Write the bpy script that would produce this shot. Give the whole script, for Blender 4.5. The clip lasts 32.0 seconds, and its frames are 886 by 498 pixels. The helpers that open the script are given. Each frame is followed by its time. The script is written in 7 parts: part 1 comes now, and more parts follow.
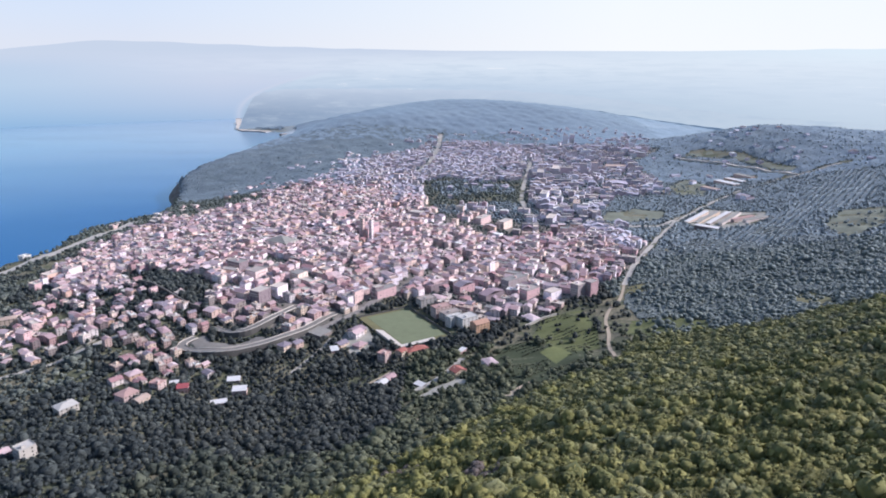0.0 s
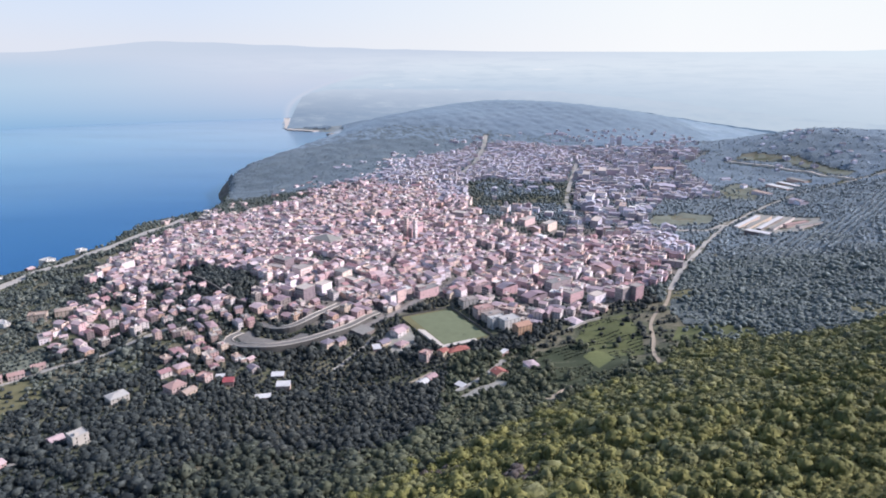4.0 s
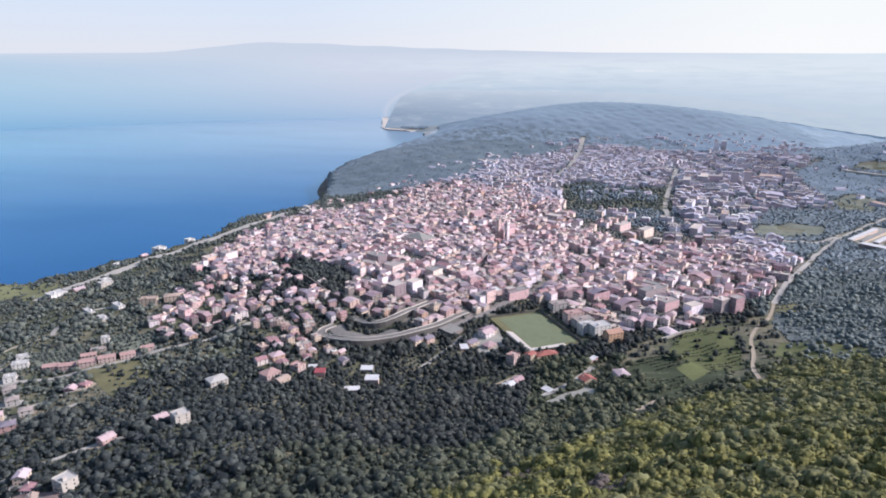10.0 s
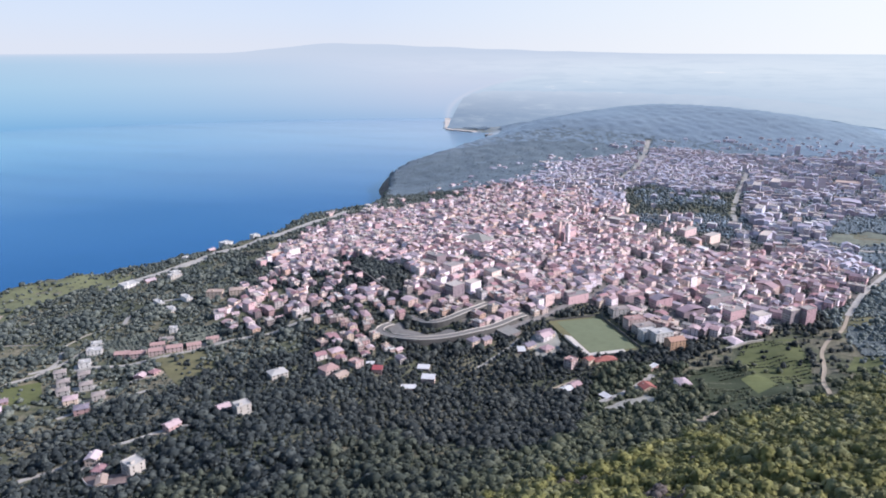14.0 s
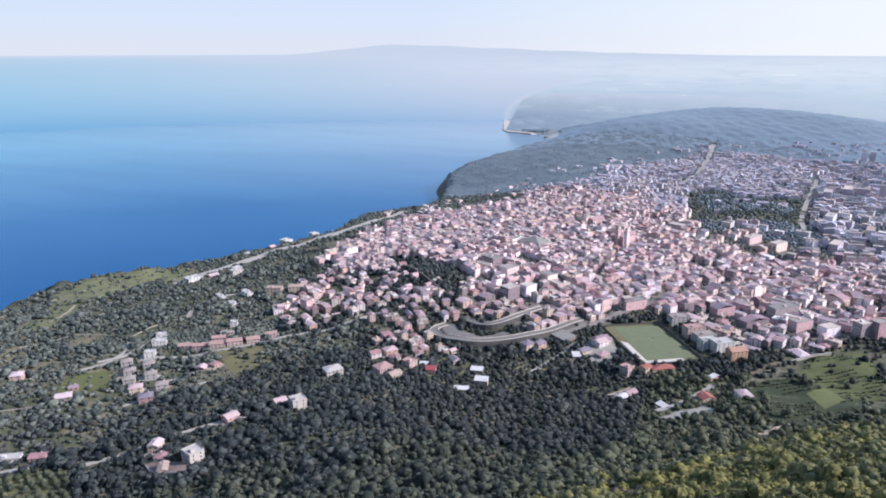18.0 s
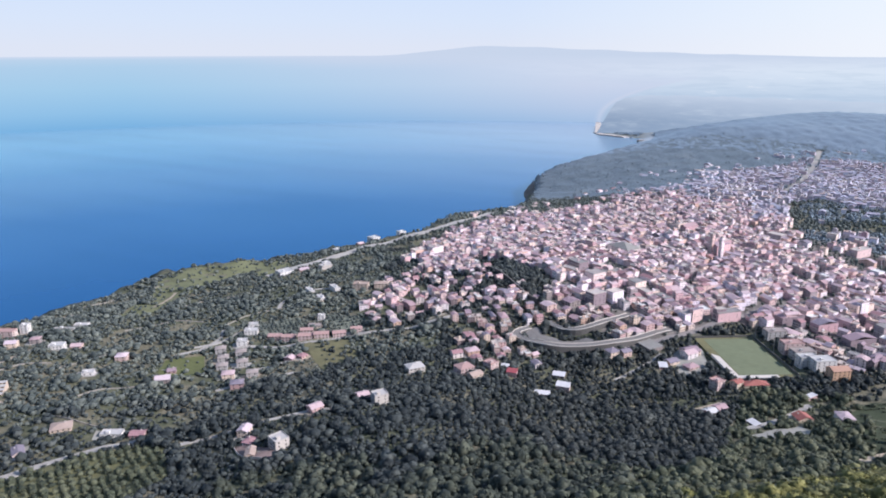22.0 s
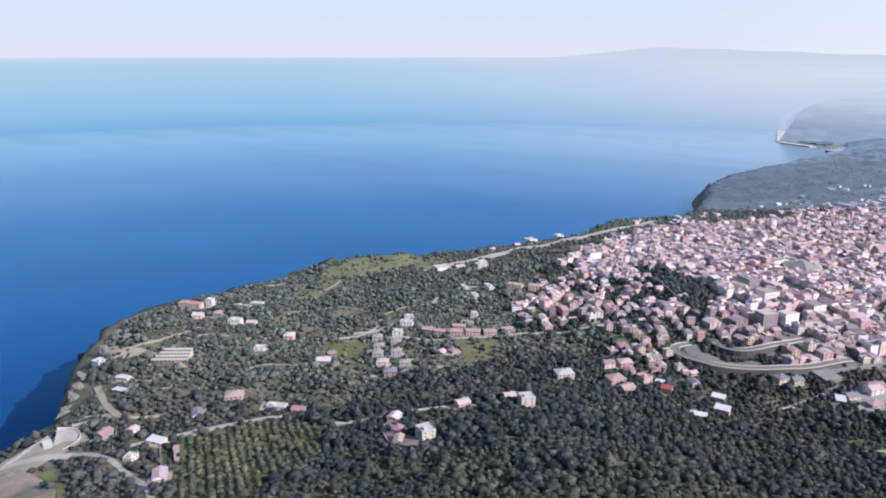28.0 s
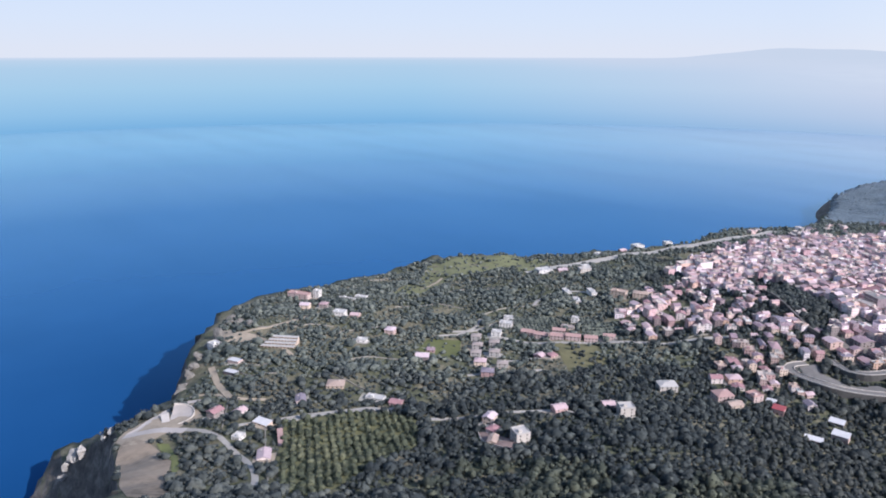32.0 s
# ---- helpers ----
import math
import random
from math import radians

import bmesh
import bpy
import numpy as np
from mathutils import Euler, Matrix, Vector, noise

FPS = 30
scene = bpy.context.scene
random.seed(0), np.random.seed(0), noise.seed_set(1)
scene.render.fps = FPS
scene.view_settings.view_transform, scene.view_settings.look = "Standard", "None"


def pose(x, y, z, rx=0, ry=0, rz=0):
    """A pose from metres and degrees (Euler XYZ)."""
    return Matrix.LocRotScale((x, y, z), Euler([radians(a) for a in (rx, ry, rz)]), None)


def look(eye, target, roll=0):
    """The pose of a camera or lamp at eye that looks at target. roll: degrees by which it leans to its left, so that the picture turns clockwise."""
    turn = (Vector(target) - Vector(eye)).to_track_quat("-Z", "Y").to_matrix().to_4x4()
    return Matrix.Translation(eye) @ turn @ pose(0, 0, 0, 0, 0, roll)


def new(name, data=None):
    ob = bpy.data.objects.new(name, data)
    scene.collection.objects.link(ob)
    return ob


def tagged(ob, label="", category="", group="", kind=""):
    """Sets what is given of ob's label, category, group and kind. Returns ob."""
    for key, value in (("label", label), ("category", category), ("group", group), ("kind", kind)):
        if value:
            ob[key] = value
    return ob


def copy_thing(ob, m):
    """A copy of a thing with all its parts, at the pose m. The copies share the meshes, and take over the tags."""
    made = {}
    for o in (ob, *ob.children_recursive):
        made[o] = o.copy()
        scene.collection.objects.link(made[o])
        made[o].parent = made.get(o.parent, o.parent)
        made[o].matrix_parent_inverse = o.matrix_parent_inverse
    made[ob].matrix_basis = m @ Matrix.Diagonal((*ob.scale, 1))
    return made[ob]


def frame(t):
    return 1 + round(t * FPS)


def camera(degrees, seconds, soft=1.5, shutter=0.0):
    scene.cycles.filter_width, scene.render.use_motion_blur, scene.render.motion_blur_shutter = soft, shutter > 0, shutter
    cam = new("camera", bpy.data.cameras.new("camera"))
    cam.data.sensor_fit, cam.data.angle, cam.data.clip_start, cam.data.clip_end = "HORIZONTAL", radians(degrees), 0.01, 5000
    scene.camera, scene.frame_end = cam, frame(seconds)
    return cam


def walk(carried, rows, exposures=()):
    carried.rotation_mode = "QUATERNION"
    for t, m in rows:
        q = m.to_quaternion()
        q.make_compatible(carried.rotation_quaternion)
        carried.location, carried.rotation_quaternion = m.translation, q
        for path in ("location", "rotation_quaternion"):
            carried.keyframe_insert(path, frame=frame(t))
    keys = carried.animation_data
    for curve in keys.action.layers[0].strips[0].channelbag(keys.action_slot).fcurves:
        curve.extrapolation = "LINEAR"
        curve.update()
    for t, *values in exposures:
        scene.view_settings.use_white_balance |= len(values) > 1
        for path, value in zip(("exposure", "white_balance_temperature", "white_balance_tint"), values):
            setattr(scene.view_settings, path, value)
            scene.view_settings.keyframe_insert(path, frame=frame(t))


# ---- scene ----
cam = camera(64.28, 32.0, soft=1.85)
EYE = 480.0
# seconds, turn to the left, tilt and lean in degrees
TURNS = [(0, 0.0, -16.34, -0.08), (0.5, 0.29, -16.33, -0.08), (1, 0.58, -16.33, -0.08), (1.5, 0.91, -16.32, -0.08), (2, 1.32, -16.32, -0.07), (2.5, 1.82, -16.31, -0.07), (3, 2.45, -16.31, -0.07), (3.5, 3.04, -16.3, -0.06), (5.5, 5.64, -16.27, -0.04), (6.5, 6.92, -16.26, -0.04), (7.5, 8.2, -16.25, -0.06), (8.5, 9.47, -16.24, -0.06), (9.5, 10.74, -16.23, -0.05), (10.5, 11.97, -16.22, -0.04), (11.5, 13.21, -16.2, -0.03), (12.5, 14.47, -16.18, -0.03), (13.5, 15.77, -16.17, -0.03), (14.5, 16.93, -16.16, -0.03), (16.5, 19.27, -16.08, -0.01), (17.5, 20.51, -16.06, -0.02), (18.5, 21.7, -16.04, -0.03), (19, 22.34, -16.03, -0.02), (19.5, 22.98, -16.01, -0.02), (20, 23.92, -16.0, -0.02), (20.5, 25.1, -15.99, -0.01), (21, 26.11, -15.98, -0.01), (22, 28.29, -15.96, -0.01), (23, 30.5, -15.94, -0.01), (24, 32.69, -15.93, -0.01), (25, 34.9, -15.92, -0.02), (25.5, 36.01, -15.92, -0.03), (27.5, 40.37, -15.86, -0.06), (28.5, 42.55, -15.86, -0.06), (29.5, 44.73, -15.86, -0.08), (30, 45.79, -15.85, -0.09), (30.5, 46.84, -15.85, -0.09), (31, 47.79, -15.85, -0.1), (31.25, 48.17, -15.85, -0.1), (31.5, 49.5, -15.84, -0.1), (31.75, 49.8, -15.84, -0.11), (32, 50.1, -15.84, -0.11)]
walk(cam, [(t, pose(0, 0, EYE, 90 + tilt, lean, turn)) for t, turn, tilt, lean in TURNS], [(0, 0.22, 6440, 13), (3, 0.22, 6520, 13), (6, 0.22, 6660, 13), (9, 0.22, 6660, 13), (14, 0.22, 6430, 13), (18, 0.22, 6400, 13), (32, 0.22, 6400, 13)])

# ---- daylight ----
SUN_AZ, SUN_EL = -80.0, 33.0      # degrees to the left of the y axis; degrees up
world = bpy.data.worlds.new("world")
scene.world = world
world.use_nodes = True
wn = world.node_tree
sky = wn.nodes.new("ShaderNodeTexSky")
sky.sky_type, sky.sun_disc = "NISHITA", False
sky.sun_elevation, sky.sun_rotation = radians(SUN_EL), radians(-SUN_AZ)
sky.air_density, sky.dust_density, sky.ozone_density, sky.altitude = 1.0, 0.8, 2.0, 500
wn.links.new(sky.outputs[0], wn.nodes["Background"].inputs[0])
wn.nodes["Background"].inputs[1].default_value = 0.15
sun = new("sun", bpy.data.lights.new("sun", "SUN"))
sun.data.energy, sun.data.angle, sun.data.color = 5.0, radians(0.6), (1.0, 0.945, 0.95)
_az, _el = radians(SUN_AZ), radians(SUN_EL)
sun.matrix_world = look((-math.sin(_az) * math.cos(_el), math.cos(_az) * math.cos(_el), math.sin(_el)), (0, 0, 0))

# ---- materials ----
def srgb(r, g, b):
    return tuple((c / 255 / 12.92 if c <= 10 else ((c / 255 + 0.055) / 1.055) ** 2.4) for c in (r, g, b)) + (1.0,)


class Mat:
    """A small builder for node materials."""

    def __init__(self, name, rough=0.8, spec=0.3):
        self.m = bpy.data.materials.new(name)
        self.m.use_nodes = True
        self.t = self.m.node_tree
        self.b = self.t.nodes["Principled BSDF"]
        self.b.inputs["Roughness"].default_value = rough
        self.b.inputs["Specular IOR Level"].default_value = spec

    def n(self, kind, **vals):
        node = self.t.nodes.new("ShaderNode" + kind)
        for k, v in vals.items():
            node.inputs[k].default_value = v
        return node

    def link(self, a, b):
        self.t.links.new(a, b)

    def noise(self, scale, detail=4.0, rough=0.6, vec=None):
        node = self.n("TexNoise", Scale=scale, Detail=detail, Roughness=rough)
        self.link(vec or self.place(), node.inputs["Vector"])
        return node.outputs["Fac"]

    def place(self):
        return self.n("NewGeometry").outputs["Position"]

    def ramp(self, fac, stops, hard=False):
        node = self.n("ValToRGB")
        if hard:
            node.color_ramp.interpolation = "CONSTANT"
        el = node.color_ramp.elements
        while len(el) < len(stops):
            el.new(0.5)
        for e, (p, c) in zip(el, stops):
            e.position, e.color = p, (*c[:3], 1)
        self.link(fac, node.inputs[0])
        return node.outputs[0]

    def mix(self, fac, a, b, mode="MIX"):
        node = self.t.nodes.new("ShaderNodeMix")
        node.data_type, node.blend_type = "RGBA", mode
        for sock, v in ((node.inputs[0], fac), (node.inputs[6], a), (node.inputs[7], b)):
            if hasattr(v, "default_value"):
                self.link(v, sock)
            elif isinstance(v, (int, float)):
                sock.default_value = v
            else:
                sock.default_value = (*v[:3], 1)
        return node.outputs[2]

    def math(self, op, a, b=0.0):
        node = self.n("Math")
        node.operation = op
        for sock, v in ((node.inputs[0], a), (node.inputs[1], b)):
            if isinstance(v, (int, float)):
                sock.default_value = v
            else:
                self.link(v, sock)
        return node.outputs[0]

    def bump(self, fac, dist, strength=1.0):
        node = self.n("Bump", Distance=dist, Strength=strength)
        self.link(fac, node.inputs["Height"])
        self.link(node.outputs[0], self.b.inputs["Normal"])
        return node

    def col(self, sock):
        self.link(sock, self.b.inputs["Base Color"])
        return self.m


def haze_sheen(m, amount=0.25):
    """Haze put into the surface: a pale blue sheen that brightens glancing angles."""
    m.b.inputs["Sheen Weight"].default_value = amount
    m.b.inputs["Sheen Roughness"].default_value = 0.6
    m.b.inputs["Sheen Tint"].default_value = (0.80, 0.90, 1.0, 1)
    return m


def haze_gloss(m, power, most, tint=(0.62, 0.82, 1.0), rough=0.55):
    """Painted haze: a sky-tinted gloss that grows towards glancing angles, on leaves, tiles and plaster seen low over
    the land.
    """
    lw = m.n("LayerWeight", Blend=0.5)
    fac = m.math("MULTIPLY", m.math("POWER", lw.outputs["Facing"], power), most)
    gl = m.n("BsdfGlossy", Roughness=rough, Color=(*tint, 1))
    mx = m.n("MixShader")
    m.link(fac, mx.inputs[0])
    m.link(m.b.outputs[0], mx.inputs[1])
    m.link(gl.outputs[0], mx.inputs[2])
    m.link(mx.outputs[0], m.t.nodes["Material Output"].inputs[0])
    return m


def island_or_object(m, by_object):
    return m.n("ObjectInfo").outputs["Random"] if by_object else m.n("NewGeometry").outputs["Random Per Island"]


def leaf_material(name, dark, mid, light, size=2.0, by_object=False, haze=0.1, veil=0.0, relief=0.9):
    m = Mat(name, 0.75, 0.25)
    r = island_or_object(m, by_object)
    c = m.ramp(r, [(0.0, dark), (0.45, mid), (0.8, light), (1.0, tuple(0.5 * (a + b) for a, b in zip(mid, light)))])
    n1 = m.noise(0.33 / size, 2, 0.5)
    c = m.mix(m.ramp(n1, [(0.36, (0.75, 0.75, 0.75)), (0.52, (0, 0, 0))]), c, m.mix(0.6, c, dark))
    c = m.mix(m.ramp(m.noise(0.28 / size + 0.05, 2, 0.5), [(0.56, (0, 0, 0)), (0.68, (0.7, 0.7, 0.7))]), c, m.mix(0.6, c, light))
    n2 = m.noise(0.012, 3)
    c = m.mix(m.ramp(n2, [(0.38, (0, 0, 0)), (0.62, (1, 1, 1))]), c, m.mix(0.5, c, mid))
    m.bump(m.noise(2.2 / size, 4, 0.75), 0.35 * size, relief)
    haze_sheen(m, haze)
    if veil:
        haze_gloss(m, 2.0, veil, (0.62, 0.81, 1.0))
    return m.col(c)


def canopy_material(name, dark, mid, light, size, veil, haze=0.2):
    """The closed roof of a far wood: clumps, gaps and lighter glades at three scales."""
    m = Mat(name, 0.8, 0.2)
    c = m.ramp(m.noise(0.9 / size, 5, 0.7), [(0.34, dark), (0.5, mid), (0.66, light)])
    c = m.mix(m.ramp(m.noise(0.12 / size, 4, 0.6), [(0.42, (0.7, 0.7, 0.7)), (0.56, (0, 0, 0))]), c, dark)
    c = m.mix(m.ramp(m.noise(0.07 / size, 4, 0.6), [(0.58, (0, 0, 0)), (0.66, (0.7, 0.7, 0.7))]), c, light)
    m.bump(m.noise(0.9 / size, 5, 0.75), 0.8 * size, 0.8)
    haze_sheen(m, haze)
    haze_gloss(m, 2.0, veil, (0.60, 0.80, 1.0))
    return m.col(c)


def wall_material(name, by_object=False):
    """Painted render of the old town: cream, peach, pink, ochre, white and weathered grey."""
    m = Mat(name, 0.85, 0.2)
    r = island_or_object(m, by_object)
    c = m.ramp(r, [(0.0, (0.70, 0.56, 0.50)), (0.13, (0.86, 0.80, 0.75)), (0.27, (0.66, 0.48, 0.45)), (0.38, (0.82, 0.70, 0.56)), (0.50, (0.90, 0.87, 0.85)), (0.62, (0.82, 0.71, 0.62)), (0.665, (0.52, 0.37, 0.36)),
                   (0.71, (0.36, 0.33, 0.31)), (0.79, (0.74, 0.58, 0.50)), (0.88, (0.28, 0.24, 0.24)), (0.94, (0.68, 0.50, 0.38))], True)
    stain = m.noise(0.35, 5, 0.7)
    c = m.mix(m.ramp(stain, [(0.35, (0.55, 0.55, 0.55)), (0.6, (0, 0, 0))]), c, m.mix(1.0, c, (0.72, 0.68, 0.64), "MULTIPLY"))
    # Town walls multiplied bluer than single houses, haze tint put into the paint.
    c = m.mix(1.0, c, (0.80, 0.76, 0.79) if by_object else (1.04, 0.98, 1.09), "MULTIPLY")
    m.bump(m.noise(6.0, 3), 0.02, 0.4)
    return m.col(c)


def wall_material_hazy(name):
    """The newer districts: white, grey and lilac render, paled by haze put into the colours."""
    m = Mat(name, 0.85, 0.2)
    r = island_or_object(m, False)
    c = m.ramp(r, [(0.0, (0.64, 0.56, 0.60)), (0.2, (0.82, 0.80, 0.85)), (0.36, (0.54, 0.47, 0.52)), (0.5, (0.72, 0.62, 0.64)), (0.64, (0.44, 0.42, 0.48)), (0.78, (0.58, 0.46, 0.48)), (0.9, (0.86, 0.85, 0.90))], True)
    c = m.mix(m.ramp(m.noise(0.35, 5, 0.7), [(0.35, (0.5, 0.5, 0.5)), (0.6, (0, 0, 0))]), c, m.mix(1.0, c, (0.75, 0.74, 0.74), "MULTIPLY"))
    haze_sheen(m, 0.3)
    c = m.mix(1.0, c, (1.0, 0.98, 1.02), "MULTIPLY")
    haze_gloss(m, 1.3, 0.50, (0.87, 0.87, 0.98))
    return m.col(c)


def roof_material_hazy(name):
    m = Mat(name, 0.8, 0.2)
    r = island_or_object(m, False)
    # Roof colours greyed and blued to carry the haze over the far town.
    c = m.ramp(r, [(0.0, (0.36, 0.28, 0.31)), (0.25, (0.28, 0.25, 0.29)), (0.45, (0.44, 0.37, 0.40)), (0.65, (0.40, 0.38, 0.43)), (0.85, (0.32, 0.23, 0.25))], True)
    haze_sheen(m, 0.3)
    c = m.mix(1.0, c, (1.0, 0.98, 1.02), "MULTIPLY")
    haze_gloss(m, 1.6, 0.48, (0.87, 0.87, 0.98))
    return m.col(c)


def roof_material(name, by_object=False):
    """Weathered clay tiles: pinkish brown, terracotta, lichen grey."""
    m = Mat(name, 0.8, 0.2)
    r = island_or_object(m, by_object)
    c = m.ramp(r, [(0.0, (0.46, 0.33, 0.32)), (0.2, (0.34, 0.26, 0.275)), (0.38, (0.58, 0.45, 0.43)), (0.55, (0.52, 0.425, 0.42)), (0.7, (0.40, 0.24, 0.235)), (0.82, (0.26, 0.235, 0.26)), (0.93, (0.64, 0.54, 0.53))], True)
    c = m.mix(m.ramp(m.noise(0.5, 5, 0.7), [(0.35, (0.6, 0.6, 0.6)), (0.65, (0, 0, 0))]), c, m.mix(1.0, c, (0.68, 0.66, 0.66), "MULTIPLY"))
    # Tiles multiplied slightly bluer, the tint of haze put into them.
    c = m.mix(1.0, c, (1.0, 0.98, 1.06), "MULTIPLY")
    m.bump(m.noise(5.0, 3), 0.05, 0.6)
    return m.col(c)


def deck_material(name, by_object=False):
    m = Mat(name, 0.85, 0.2)
    r = island_or_object(m, by_object)
    c = m.ramp(r, [(0.0, (0.54, 0.49, 0.46)), (0.25, (0.40, 0.36, 0.35)), (0.45, (0.64, 0.56, 0.51)), (0.62, (0.52, 0.40, 0.35)), (0.78, (0.30, 0.29, 0.29)), (0.93, (0.78, 0.77, 0.75))], True)
    c = m.mix(m.ramp(m.noise(0.4, 5, 0.7), [(0.35, (0.7, 0.7, 0.7)), (0.65, (0, 0, 0))]), c, m.mix(1.0, c, (0.65, 0.64, 0.62), "MULTIPLY"))
    return m.col(c)


def plain_material(name, col, rough=0.8, vary=0.25, size=1.0, metal=0.0, spec=0.3):
    m = Mat(name, rough, spec)
    m.b.inputs["Metallic"].default_value = metal
    c = m.mix(m.ramp(m.noise(1.0 / size, 5, 0.7), [(0.3, (1, 1, 1)), (0.7, (0, 0, 0))]), col, tuple(x * (1 - vary) for x in col[:3]))
    c = m.mix(m.ramp(m.noise(0.13 / size, 4, 0.6), [(0.4, (vary,) * 3), (0.65, (0, 0, 0))]), c, tuple(min(1, x * 1.25) for x in col[:3]))
    m.bump(m.noise(4.0 / size, 3), 0.03 * size, 0.5)
    return m.col(c)


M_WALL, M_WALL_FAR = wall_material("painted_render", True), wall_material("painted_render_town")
M_ROOF, M_ROOF_FAR = roof_material("clay_tiles", True), roof_material("clay_tiles_town")
M_DECK, M_DECK_FAR = deck_material("flat_roof", True), deck_material("flat_roof_town")
M_WALL_HAZY, M_ROOF_HAZY = wall_material_hazy("painted_render_hazy"), roof_material_hazy("roofs_hazy")
M_GLASS = plain_material("window_glass", (0.03, 0.035, 0.045), 0.12, 0.2, 3, 0.0, 0.6)
M_SHUTTER = plain_material("shutter", (0.10, 0.08, 0.06), 0.6)
M_TRIM = plain_material("pale_trim", (0.62, 0.57, 0.52), 0.8)
M_CONC = plain_material("concrete", (0.40, 0.38, 0.35), 0.9, 0.3, 4)
M_ROAD = plain_material("road_asphalt", (0.21, 0.20, 0.19), 0.9, 0.3, 6)
M_WORN = plain_material("worn_asphalt", (0.27, 0.25, 0.24), 0.9, 0.3, 5)
M_PALEROAD = plain_material("pale_road", (0.42, 0.40, 0.37), 0.9, 0.25, 6)
M_DIRT = plain_material("pale_dirt", (0.42, 0.35, 0.27), 0.95, 0.3, 5)
M_WHITE = plain_material("white_roofing", (0.62, 0.615, 0.62), 0.6, 0.2, 6)
M_RED = plain_material("red_sheet", (0.36, 0.09, 0.10), 0.6, 0.2, 4)
M_REDTILE = plain_material("red_tiles", (0.36, 0.135, 0.115), 0.8, 0.25, 2)
M_STONE = plain_material("retaining_stone", (0.13, 0.125, 0.12), 0.95, 0.4, 3)
M_METAL = plain_material("grey_metal", (0.22, 0.23, 0.25), 0.5, 0.2, 2, 0.6)
M_TURF = plain_material("pitch_turf", (0.176, 0.202, 0.122), 0.9, 0.2, 9)
M_TRACK = plain_material("pale_apron", (0.36, 0.35, 0.31), 0.9, 0.3, 6)
M_BARK = plain_material("bark", (0.09, 0.065, 0.045), 0.95, 0.4, 0.5)
M_GARDEN = plain_material("garden_green", (0.062, 0.078, 0.042), 0.95, 0.5, 4)
M_LAWN = plain_material("meadow_grass", (0.12, 0.135, 0.055), 0.95, 0.35, 8)
M_TERR = plain_material("terrace_grass", (0.19, 0.20, 0.105), 0.95, 0.4, 6)
M_LAWN2 = plain_material("bright_grass", (0.165, 0.185, 0.075), 0.95, 0.3, 8)
M_DRY = plain_material("dry_grass", (0.18, 0.170, 0.09), 0.95, 0.35, 8)
M_PALE_FIELD = plain_material("pale_field", (0.190, 0.208, 0.165), 0.95, 0.4, 10)
M_BARE = plain_material("bare_earth_rock", (0.30, 0.245, 0.19), 0.95, 0.7, 9)
M_ROCK = plain_material("pale_limestone", (0.42, 0.40, 0.375), 0.95, 0.5, 4)
M_CRAG = plain_material("grey_crag", (0.20, 0.19, 0.175), 0.95, 0.5, 3)
M_ORCH = plain_material("orchard_grass", (0.160, 0.160, 0.080), 0.95, 0.35, 7)
M_DRYSTONE = plain_material("dry_stone", (0.33, 0.31, 0.28), 0.95, 0.35, 2)
M_SAND = plain_material("beach_sand", (0.50, 0.46, 0.43), 0.95, 0.2, 12)
M_LEAF_NEAR = leaf_material("leaf_near", (0.064, 0.076, 0.026), (0.178, 0.178, 0.056), (0.272, 0.252, 0.088), 1.2, haze=0.03)
M_LEAF_NEAR_OB = leaf_material("leaf_near_single", (0.064, 0.076, 0.026), (0.178, 0.178, 0.056), (0.272, 0.252, 0.088), 1.2, True, 0.03)
M_LEAF_SLOPE = leaf_material("leaf_slope", (0.070, 0.082, 0.038), (0.180, 0.184, 0.078), (0.268, 0.258, 0.112), 1.8, haze=0.05)
M_LEAF_MID = leaf_material("leaf_mid", (0.009, 0.014, 0.017), (0.032, 0.042, 0.045), (0.104, 0.119, 0.110), 2.0, haze=0.03)
M_TWIG = leaf_material("bare_twigs", (0.060, 0.045, 0.042), (0.125, 0.098, 0.088), (0.20, 0.165, 0.14), 1.0, haze=0.1)
M_LEAF_WOOD = leaf_material("leaf_wood", (0.008, 0.012, 0.014), (0.032, 0.041, 0.043), (0.102, 0.111, 0.098), 2.2, haze=0.03)
M_LEAF_VALLEY = leaf_material("leaf_valley", (0.020, 0.028, 0.020), (0.072, 0.086, 0.054), (0.164, 0.172, 0.104), 2.0, haze=0.03)
M_LEAF_GLADE = leaf_material("leaf_glade", (0.013, 0.019, 0.017), (0.046, 0.058, 0.046), (0.124, 0.136, 0.096), 2.0, haze=0.03)
M_LEAF_OLIVE = leaf_material("leaf_olive", (0.017, 0.025, 0.025), (0.068, 0.085, 0.080), (0.204, 0.222, 0.184), 1.8, haze=0.06)
M_LEAF_OLIVE_NEAR = leaf_material("leaf_olive_near", (0.012, 0.018, 0.020), (0.044, 0.055, 0.056), (0.144, 0.158, 0.140), 1.8, haze=0.04)
M_LEAF_RIDGE = leaf_material("leaf_ridge", (0.058, 0.072, 0.068), (0.092, 0.110, 0.098), (0.128, 0.144, 0.120), 2.4, haze=0.08, veil=0.04, relief=0.3)
# Farther woods: haze is put into their paler, bluer colours and gloss.
M_LEAF_INLAND = leaf_material("leaf_inland", (0.118, 0.138, 0.142), (0.156, 0.180, 0.182), (0.196, 0.216, 0.204), 2.4, haze=0.15, veil=0.24, relief=0.2)
M_LEAF_CREST = leaf_material("leaf_crest", (0.084, 0.104, 0.098), (0.126, 0.150, 0.136), (0.172, 0.192, 0.162), 2.4, haze=0.12, veil=0.08, relief=0.3)
